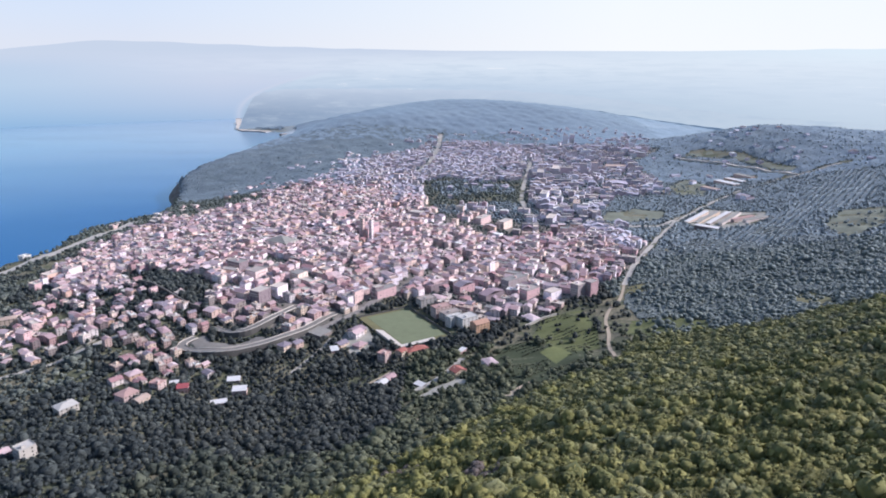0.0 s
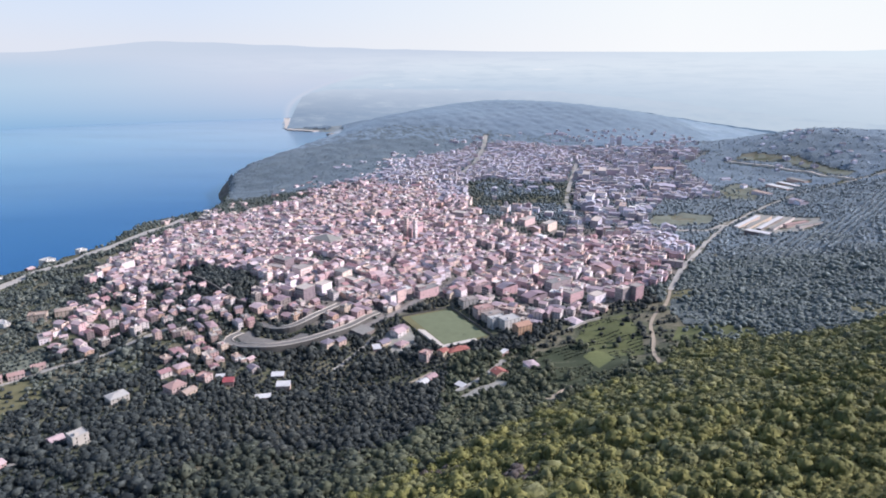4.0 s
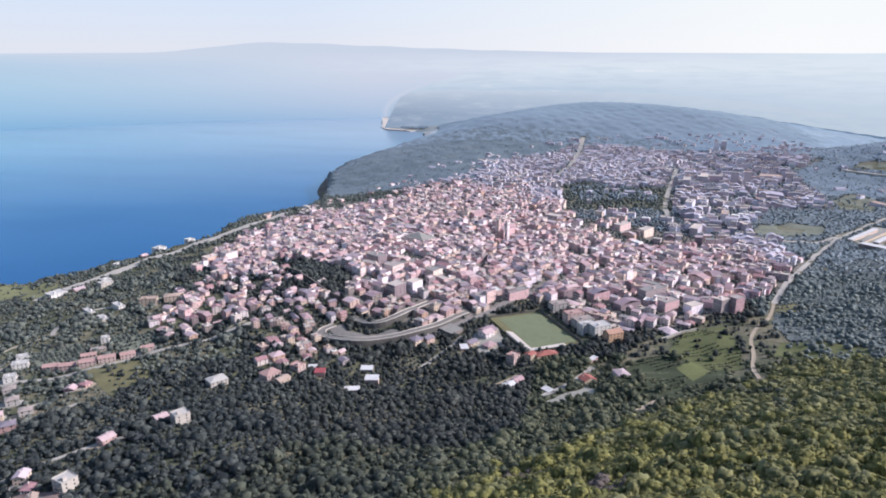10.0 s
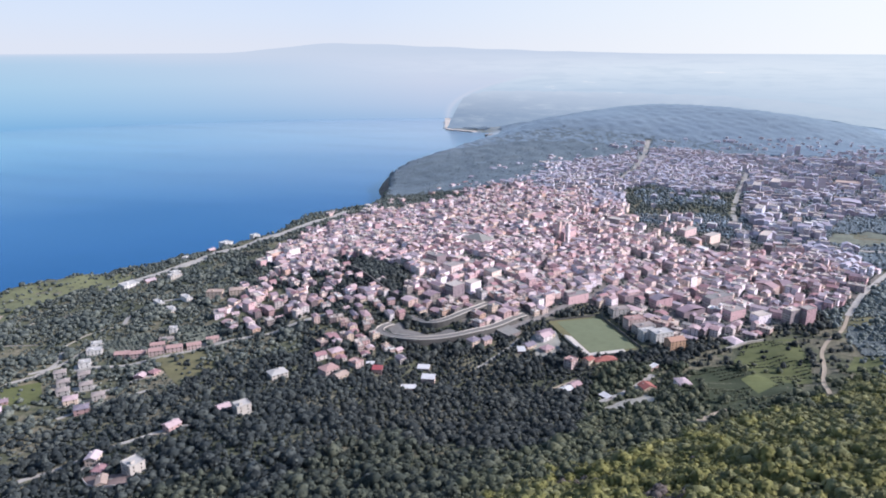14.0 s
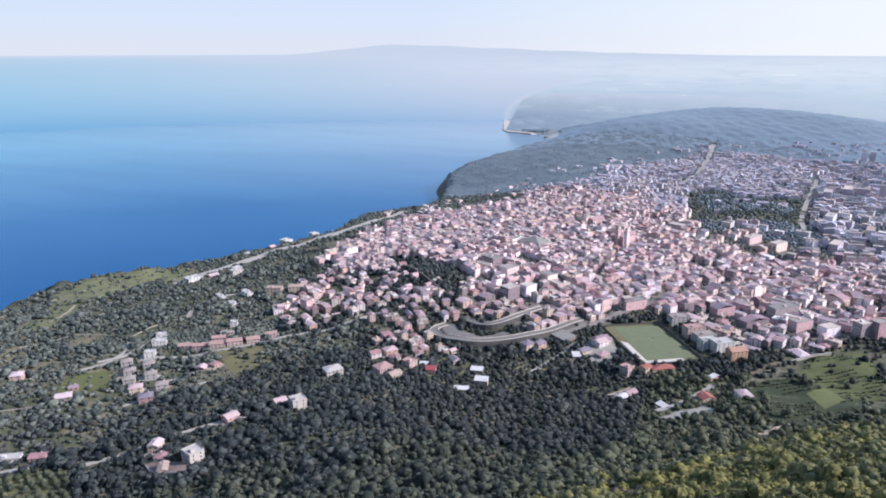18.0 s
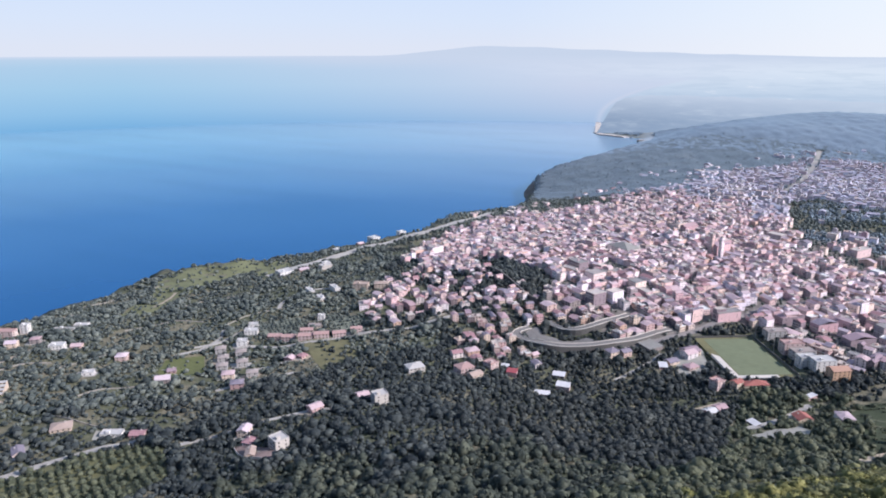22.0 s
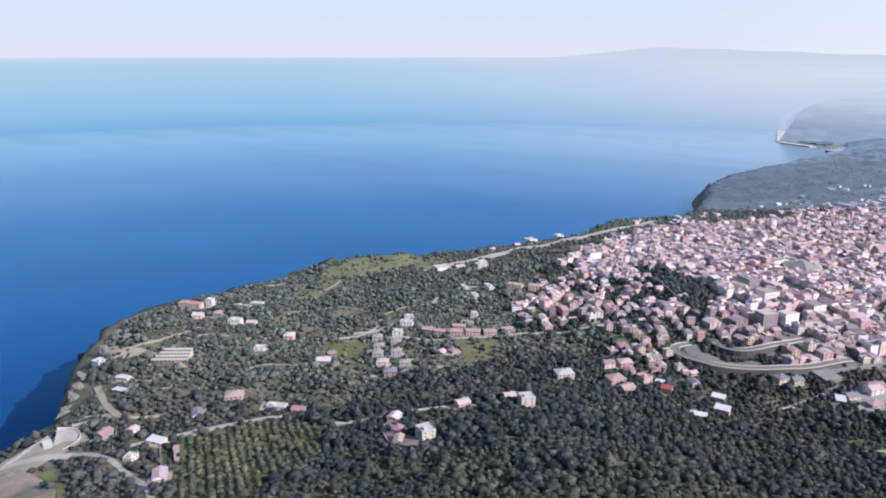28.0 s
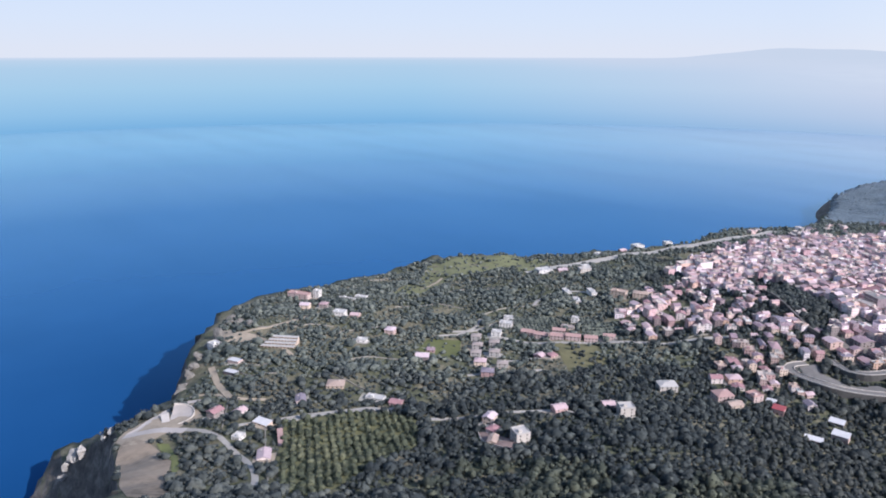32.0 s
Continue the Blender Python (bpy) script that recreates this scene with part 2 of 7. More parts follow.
M_LEAF_UNDER = canopy_material("leaf_under", (0.070, 0.090, 0.094), (0.098, 0.120, 0.120), (0.136, 0.155, 0.146), 5.0, 0.14)
M_LEAF_RIDGE_UNDER = canopy_material("leaf_ridge_under", (0.050, 0.064, 0.060), (0.082, 0.100, 0.090), (0.124, 0.140, 0.116), 4.0, 0.03)
M_LEAF_PARK = leaf_material("leaf_park", (0.058, 0.076, 0.088), (0.094, 0.116, 0.126), (0.148, 0.168, 0.164), 2.6, haze=0.2, veil=0.44, relief=0.3)
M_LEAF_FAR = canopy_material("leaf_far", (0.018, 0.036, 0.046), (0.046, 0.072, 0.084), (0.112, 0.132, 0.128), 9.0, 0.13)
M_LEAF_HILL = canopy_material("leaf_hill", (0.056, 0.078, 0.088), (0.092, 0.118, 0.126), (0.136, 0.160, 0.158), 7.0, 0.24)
M_LEAF_HEAD = leaf_material("leaf_headland", (0.070, 0.095, 0.108), (0.092, 0.118, 0.130), (0.118, 0.140, 0.146), 3.0, haze=0.15, veil=0.36, relief=0.1)
M_LEAF_HAZY = leaf_material("leaf_hazy", (0.112, 0.134, 0.144), (0.142, 0.166, 0.172), (0.176, 0.196, 0.194), 3.0, haze=0.3, veil=0.36, relief=0.1)
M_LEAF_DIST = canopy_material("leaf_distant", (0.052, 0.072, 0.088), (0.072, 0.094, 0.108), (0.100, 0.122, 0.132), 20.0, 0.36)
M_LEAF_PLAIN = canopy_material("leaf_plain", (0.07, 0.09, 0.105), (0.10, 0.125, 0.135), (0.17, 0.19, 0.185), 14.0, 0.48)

# ---- lie of the land: spot heights (x, y, z), the coast and a smooth sheet through them ----
HILLSIDE = [(0, 0, 400), (0, -300, 430), (250, -200, 440), (500, 150, 400), (-300, -300, 370), (95, 315, 290), (146, 270, 310), (4, 254, 300), (102, 535, 200),
            (374, 565, 262), (-199, 449, 185), (-286, 428, 185), (-86, 522, 170), (-319, 268, 190), (-162, 435, 190), (-90, 320, 240), (-200, 120, 290), (-456, 269, 165), (230, 420, 285), (700, 500, 330), (900, 0, 430), (-450, -100, 260), (240, 610, 205), (-120, 120, 330)]
TOWN = [(-44, 816, 140), (-145, 1216, 145), (36, 2794, 105), (842, 2878, 95), (1086, 2412, 208), (864, 2070, 120), (525, 1426, 125), (731, 1332, 160), (359, 814, 172),
        (-130, 658, 133), (-349, 910, 160), (-244, 777, 138), (-601, 1039, 120), (185, 721, 165), (-726, 638, 120), (-558, 524, 130), (200, 1300, 128), (300, 1900, 118),
        (-300, 1800, 125), (1300, 1600, 230), (900, 900, 240), (1500, 2500, 170), (300, 1000, 150)]
SHORE = [(-697, 134, 104), (-750, 114, 66), (-650, 150, 138), (-954, 730, 95), (-846, 1003, 100), (-717, 1287, 105), (-762, 1438, 95), (-815, 2392, 72), (-771, 2752, 70), (-876, 3931, 4), (-1187, 4039, 4), (-602, 194, 150),
         (-590, 133, 150), (-571, 77, 145), (-814, 304, 130), (-931, 398, 115), (-932, 651, 100), (-982, 844, 95), (-620, -300, 170), (-640, 1700, 78), (-690, 2050, 52), (-828, 3090, 40), (-742, 3318, 48), (-640, 2700, 95), (-1350, 4900, 4)]
FAR = [(-467, 3209, 150), (-43, 3972, 165), (-1093, 4396, 10), (1499, 4560, 12), (600, 3680, 138), (300, 3600, 150), (1100, 3300, 40), (-600, 4300, 60), (300, 4800, 70), (2500, 3500, 12), (2600, 2000, 200), (3500, 0, 300),
       (4800, 3000, 20), (1500, -2500, 350), (-400, -2500, 250), (0, -4800, 200), (4500, -2500, 250), (-900, 4900, 20), (-300, 2500, 110), (-620, 3650, 60)]
COAST = [(-560, -4900), (-640, -2500), (-600, -1200), (-565, -300), (-740, 0), (-790, 75), (-815, 128), (-765, 163), (-706, 178), (-725, 205), (-800, 240), (-880, 290), (-948, 345), (-1010, 420), (-1030, 650), (-1060, 850), (-895, 1030), (-765, 1290), (-805, 1440),
         (-765, 1600), (-735, 1690), (-760, 1860), (-850, 2130), (-900, 2240), (-905, 2400), (-860, 2760), (-800, 3300), (-880, 3925), (-1030, 3950), (-1187, 4030), (-1265, 4300), (-1340, 4600), (-1500, 5200)]
SPOTS = np.array(HILLSIDE + TOWN + SHORE + FAR, float)


def _kernel(d2):
    return 0.5 * d2 * np.log(d2 + 1e-9)


def _sheet():
    p = SPOTS[:, :2] / 1000
    n = len(p)
    d2 = ((p[:, None] - p[None]) ** 2).sum(2)
    a = np.zeros((n + 3, n + 3))
    a[:n, :n] = _kernel(d2) + 0.0015 * np.eye(n)
    a[:n, n], a[n, :n] = 1, 1
    a[:n, n + 1:], a[n + 1:, :n] = p, p.T
    return p, np.linalg.solve(a, np.concatenate([SPOTS[:, 2], np.zeros(3)]))


SHEET_P, SHEET_W = _sheet()
COAST_A = np.array(COAST, float)


def ripple(x, y, size, seed):
    """Smooth pseudo-random waves between about -1 and 1."""
    rs = np.random.RandomState(seed)
    out = 0
    for k in range(5):
        a, ph, f = rs.uniform(0, 6.283), rs.uniform(0, 6.283), (0.7 + 0.25 * k) * 6.283 / size
        out = out + np.sin((x * np.cos(a) + y * np.sin(a)) * f + ph) * 0.36
    return out


BROW = [(-900, 104), (-750, 113), (-697, 134), (-640, 142), (-610, 130), (-552, 117), (-440, 90), (-380, -40), (-300, -400)]


def below_brow(x, y):
    """How far a place lies out beyond the brow of the bare cliff."""
    return np.interp(x, [b[0] for b in BROW], [b[1] for b in BROW]) - np.asarray(y, float)


def inland(x, y):
    """Distance from the waterline, positive on land."""
    x, y = np.asarray(x, float), np.asarray(y, float)
    best, side = np.full(x.shape, 1e9), np.zeros(x.shape, bool)
    for (ax, ay), (bx, by) in zip(COAST_A[:-1], COAST_A[1:]):
        dx, dy = bx - ax, by - ay
        u = np.clip(((x - ax) * dx + (y - ay) * dy) / (dx * dx + dy * dy), 0, 1)
        best = np.minimum(best, np.hypot(x - ax - u * dx, y - ay - u * dy))
        cross = (ay > y) != (by > y)
        side ^= cross & (x > ax + (y - ay) / (dy if dy else 1e-9) * dx)
    return np.where(side, best, -best)


def height(x, y):
    x, y = np.asarray(x, float), np.asarray(y, float)
    z = SHEET_W[-3] + SHEET_W[-2] * x / 1000 + SHEET_W[-1] * y / 1000
    for (px, py), w in zip(SHEET_P, SHEET_W):
        z = z + w * _kernel((x / 1000 - px) ** 2 + (y / 1000 - py) ** 2)
    r = np.hypot(x, y)
    z = z + ripple(x, y, 120, 3) * 2.0 + ripple(x, y, 45, 4) * 0.7
    flat = np.clip(1.5 - np.hypot(x + 47, y - 818) / 62, 0, 1)
    flat = flat * flat * (3 - 2 * flat)
    z = z * (1 - flat) + 137.5 * flat
    z = np.clip(z, 2.5, 460)
    fall = np.clip((below_brow(x, y) + ripple(x, y, 30, 9) * 3 + ripple(x, y, 13, 14) * 2) / 66, 0, 1) ** 0.85
    z = z - fall * (z + 12)
    s = inland(x, y) + ripple(x, y, 70, 5) * 7 + ripple(x, y, 24, 6) * 3
    wide = np.clip(z * (0.28 + 0.17 * np.clip((y - 450) / 300, 0, 1) + 0.9 * np.clip((y - 1700) / 400, 0, 1)), 14, 110)
    u = np.clip((s + 8) / wide, 0, 1)
    crag = 1 + ripple(x, y, 33, 8) * 0.12 * (u < 1)
    return -14 + (z + 14) * np.clip(u * u * (3 - 2 * u) * crag, 0, 1)

# ---- ground, sea and distance ----
def mesh_object(name, verts, faces, mat, smooth=False):
    me = bpy.data.meshes.new(name)
    me.from_pydata(verts, [], faces)
    for m in (mat if isinstance(mat, (list, tuple)) else [mat]):
        me.materials.append(m)
    if smooth:
        me.polygons.foreach_set("use_smooth", [True] * len(me.polygons))
    me.update()
    return new(name, me)


def raw_mesh(name, v, f, mats, mat_index=None, smooth=False):
    """A mesh from arrays: v (n, 3), f (m, 3) or (m, 4)."""
    v, f = np.asarray(v, np.float32), np.asarray(f, np.int32)
    me = bpy.data.meshes.new(name)
    k = f.shape[1]
    me.vertices.add(len(v))
    me.vertices.foreach_set("co", v.ravel())
    me.loops.add(f.size)
    me.loops.foreach_set("vertex_index", f.ravel())
    me.polygons.add(len(f))
    me.polygons.foreach_set("loop_start", np.arange(0, f.size, k, dtype=np.int32))
    me.polygons.foreach_set("loop_total", np.full(len(f), k, np.int32))
    for m in mats:
        me.materials.append(m)
    if mat_index is not None:
        me.polygons.foreach_set("material_index", np.asarray(mat_index, np.int32))
    me.polygons.foreach_set("use_smooth", np.full(len(f), bool(smooth)))
    me.update()
    me.validate()
    return new(name, me)


def inside(poly, x, y):
    x, y = np.asarray(x, float), np.asarray(y, float)
    ok = np.zeros(x.shape, bool)
    for (ax, ay), (bx, by) in zip(poly, poly[1:] + poly[:1]):
        if ay == by:
            continue
        ok ^= ((ay > y) != (by > y)) & (x < ax + (y - ay) / (by - ay) * (bx - ax))
    return ok


TOWN_CENTRE = [(-530, 925), (-600, 1010), (-641, 1117), (-645, 1191), (-639, 1306), (-611, 1424), (-554, 1490), (-500, 1560), (-416, 1685), (-375, 1810), (-293, 1788), (-210, 1707), (-138, 1660), (-90, 1725), (-50, 1700), (-40, 1560),
               (-29, 1434), (-5, 1350), (54, 1289), (108, 1251), (200, 1270), (300, 1330), (357, 1330), (357, 1177), (279, 991), (212, 947), (157, 875), (126, 827), (84, 839), (47, 821), (5, 847), (-18, 902),
               (-73, 917), (-106, 861), (-156, 811), (-195, 797), (-236, 812), (-285, 815), (-306, 842), (-308, 900), (-334, 940), (-374, 968), (-414, 998), (-495, 1009)]
TOWN_WEST = [(-565, 822), (-560, 900), (-495, 1000), (-450, 985), (-424, 940), (-372, 898), (-322, 866), (-282, 822), (-290, 740), (-230, 680), (-286, 635), (-340, 660), (-364, 714), (-437, 767), (-444, 720), (-480, 708), (-547, 761)]
TOWN_NORTH = [(-246, 1975), (-254, 2306), (-123, 2465), (-38, 2702), (60, 2773), (211, 2716), (318, 2691), (255, 2150), (225, 1990), (194, 1864), (114, 1830), (9, 1885), (-60, 1780), (-81, 1750), (-138, 1660), (-210, 1715), (-293, 1795)]
TOWN_EAST = [(318, 2691), (640, 2560), (732, 2394), (616, 2274), (575, 1748), (423, 1708), (340, 1500), (335, 1416), (380, 1400), (357, 1330), (300, 1330), (200, 1270), (135, 1259), (148, 1290), (202, 1470), (190, 1560), (215, 1700), (225, 1990), (255, 2150)]
TOWN_SHORE = [(-416, 1685), (-500, 1800), (-400, 1998), (-330, 2250), (-254, 2306), (-246, 1975), (-293, 1788), (-375, 1810)]
TOWN_UPPER = [(-249, 2423), (-181, 2700), (-70, 2860), (83, 2950), (220, 3000), (339, 3126), (511, 3183), (704, 3345), (960, 3300), (740, 2560), (640, 2560), (318, 2691), (211, 2716), (60, 2773), (-38, 2702), (-123, 2465)]
PARKSIDE = [(-29, 1434), (-5, 1350), (54, 1289), (108, 1251), (135, 1259), (148, 1290), (202, 1470), (190, 1560), (148, 1583), (36, 1532), (-32, 1514)]
PARK = [(-30, 1770), (-10, 1812), (20, 1825), (50, 1862), (90, 1838), (125, 1815), (165, 1790), (185, 1745), (170, 1690), (140, 1668), (110, 1690), (85, 1640), (45, 1655), (20, 1600), (-5, 1640), (-20, 1700)]
KNOLL = [(-436, 964), (-414, 990), (-376, 962), (-338, 935), (-316, 900), (-345, 892), (-385, 912), (-422, 940)]
EAST_GARDENS = [(0, 930), (60, 850), (126, 830), (212, 947), (279, 991), (350, 1170), (340, 1330), (200, 1270), (108, 1251), (0, 1350), (-10, 1150)]
TOWNS = [PARKSIDE, TOWN_CENTRE, TOWN_WEST, TOWN_NORTH, TOWN_EAST]


def in_town(x, y):
    ok = np.zeros(np.shape(x), bool)
    for p in TOWNS:
        ok |= inside(p, x, y)
    return ok & ~inside(PARK, x, y) & ~inside(KNOLL, x, y)


def hazed_ground(m, power, most):
    """Haze put into the ground: a pale gloss growing towards glancing angles on the northern plain."""
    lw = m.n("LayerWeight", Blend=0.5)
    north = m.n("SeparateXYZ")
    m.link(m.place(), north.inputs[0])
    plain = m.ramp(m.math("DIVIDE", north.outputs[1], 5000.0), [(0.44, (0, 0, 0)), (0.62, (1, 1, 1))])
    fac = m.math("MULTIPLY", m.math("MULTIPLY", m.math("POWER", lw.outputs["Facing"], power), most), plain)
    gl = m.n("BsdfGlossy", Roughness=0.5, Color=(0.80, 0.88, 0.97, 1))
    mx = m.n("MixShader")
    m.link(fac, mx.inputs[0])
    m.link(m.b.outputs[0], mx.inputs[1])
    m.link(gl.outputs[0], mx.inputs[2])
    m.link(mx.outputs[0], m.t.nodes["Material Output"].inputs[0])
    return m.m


def ground_material():
    m = Mat("ground", 0.9, 0.25)
    p = m.place()
    grass = m.ramp(m.noise(0.02, 6, 0.65, p), [(0.3, (0.08, 0.09, 0.058)), (0.46, (0.135, 0.14, 0.088)), (0.58, (0.25, 0.22, 0.16)), (0.75, (0.17, 0.17, 0.105))])
    grass = m.mix(m.ramp(m.noise(0.25, 6, 0.7, p), [(0.35, (0.6, 0.6, 0.6)), (0.65, (0, 0, 0))]), grass, (0.045, 0.055, 0.03))
    street = m.ramp(m.noise(0.12, 5, 0.7, p), [(0.3, (0.13, 0.12, 0.115)), (0.6, (0.22, 0.20, 0.18)), (0.75, (0.08, 0.085, 0.065))])
    at = m.n("Attribute")
    at.attribute_name = "street"
    c = m.mix(at.outputs["Fac"], grass, street)
    up = m.n("SeparateXYZ")
    m.link(m.n("NewGeometry").outputs["True Normal"], up.inputs[0])
    rock = m.ramp(m.noise(0.06, 8, 0.75, p), [(0.3, (0.045, 0.042, 0.042)), (0.5, (0.11, 0.10, 0.093)), (0.7, (0.26, 0.24, 0.215))])
    c = m.mix(m.ramp(up.outputs[2], [(0.70, (1, 1, 1)), (0.88, (0, 0, 0))]), c, rock)
    m.bump(m.noise(0.05, 9, 0.7, p), 5.0, 0.6)
    m.col(c)
    return hazed_ground(m, 5.0, 1.0)


def build_ground():
    az = np.concatenate([np.arange(-48, 92, 0.45), np.arange(92, 312, 3.0)])
    r = np.concatenate([[0.0], np.geomspace(60, 4840, 270)])
    a, rr = np.meshgrid(np.radians(az), r)
    x, y = -np.sin(a) * rr, np.cos(a) * rr
    z = height(x, y)
    na, nr = len(az), len(r)
    i, j = np.meshgrid(np.arange(nr - 1), np.arange(na), indexing="ij")
    q = np.stack([i * na + j, i * na + (j + 1) % na, (i + 1) * na + (j + 1) % na, (i + 1) * na + j], -1).reshape(-1, 4)
    v = np.stack([x, y, z], -1).reshape(-1, 3)
    deep = (v[:, 2] < -13.9)
    q = q[~deep[q].all(1)]
    ob = raw_mesh("ground", v, q[:, ::-1], [ground_material()], smooth=True)
    at = ob.data.attributes.new("street", "FLOAT", "POINT")
    at.data.foreach_set("value", (in_town(v[:, 0], v[:, 1]) & (v[:, 1] < 2700) & ~inside(TOWN_WEST, v[:, 0], v[:, 1])).astype(np.float32))
    return tagged(ob, "hilly coastal land with grass, soil and pale cliff rock", "ground", kind="structure")


def build_sea():
    m = Mat("sea_water", 0.9, 0.0)
    m.col(m.ramp(m.noise(0.0025, 3), [(0.35, (0.005, 0.050, 0.160)), (0.7, (0.009, 0.066, 0.200))]))
    waves = m.math("ADD", m.noise(0.11, 5, 0.6), m.math("MULTIPLY", m.noise(0.012, 3), 1.5))
    bump = m.bump(waves, 0.05, 0.05)
    lw = m.n("LayerWeight", Blend=0.5)
    # Sky reflection by angle, its strength and tint set to carry the haze.
    fac = m.ramp(lw.outputs["Facing"], [(0.5, (0, 0, 0)), (0.66, (0.18,) * 3), (0.79, (0.46,) * 3), (0.85, (0.74,) * 3), (0.885, (1,) * 3)])
    tint = m.ramp(lw.outputs["Facing"], [(0.5, (0.15, 0.50, 0.90)), (0.79, (0.27, 0.60, 0.95)), (0.85, (0.50, 0.77, 0.97)), (0.875, (0.66, 0.87, 1.0)), (0.89, (0.84, 0.95, 1.0)), (0.90, (1, 1, 1))])
    for node in m.t.nodes:
        if node.bl_idname == "ShaderNodeValToRGB":
            node.color_ramp.interpolation = "B_SPLINE"
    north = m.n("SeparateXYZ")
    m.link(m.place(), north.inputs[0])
    # Water pales northwards by position, haze put into the gloss tint.
    hazed = m.ramp(m.math("ADD", m.math("DIVIDE", north.outputs[1], 5000.0), m.math("DIVIDE", north.outputs[0], 9000.0)), [(0.2, (0, 0, 0)), (0.85, (1, 1, 1))])
    tint = m.mix(m.math("MULTIPLY", hazed, 0.75), tint, (0.86, 0.925, 1.0))
    drift = m.n("Mapping")
    drift.inputs["Scale"].default_value = (0.0009, 0.004, 1)
    m.link(m.place(), drift.inputs[0])
    fac = m.math("MULTIPLY", fac, m.ramp(m.noise(1.0, 5, 0.6, drift.outputs[0]), [(0.3, (0.92, 0.92, 0.92)), (0.55, (1, 1, 1))]))
    gl = m.n("BsdfGlossy", Roughness=0.24)
    m.link(tint, gl.inputs["Color"])
    m.link(bump.outputs[0], gl.inputs["Normal"])
    mx = m.n("MixShader")
    m.link(fac, mx.inputs[0])
    m.link(m.b.outputs[0], mx.inputs[1])
    m.link(gl.outputs[0], mx.inputs[2])
    m.link(mx.outputs[0], m.t.nodes["Material Output"].inputs[0])
    k = 96
    verts = [(0, 0, 0)] + [(4845 * math.cos(6.28318 * i / k), 4845 * math.sin(6.28318 * i / k), 0) for i in range(k)]
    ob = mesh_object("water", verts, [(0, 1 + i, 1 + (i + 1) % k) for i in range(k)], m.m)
    return tagged(ob, "calm deep blue sea reaching out to the hazy horizon", "sea", kind="structure")


CREST = [(-180, -0.6), (-60, 0.4), (-34, -0.3), (-18, -0.62), (0, -0.64), (10, -0.42), (18, -0.12), (24, 0.12), (27, 0.0), (30.5, -0.46), (33, -0.64), (180, -0.6)]
NEARER = [(-40, -5.5), (-32, -5.4), (-24, -5.2), (-18.7, -4.8), (-15.2, -4.4), (-10.3, -3.95), (-5.4, -3.65), (-0.7, -3.6), (4.7, -3.55), (8.2, -3.5), (11.9, -3.49), (14.07, -3.72), (14.7, -4.03), (15.1, -4.6), (15.9, -6.2), (17, -8)]


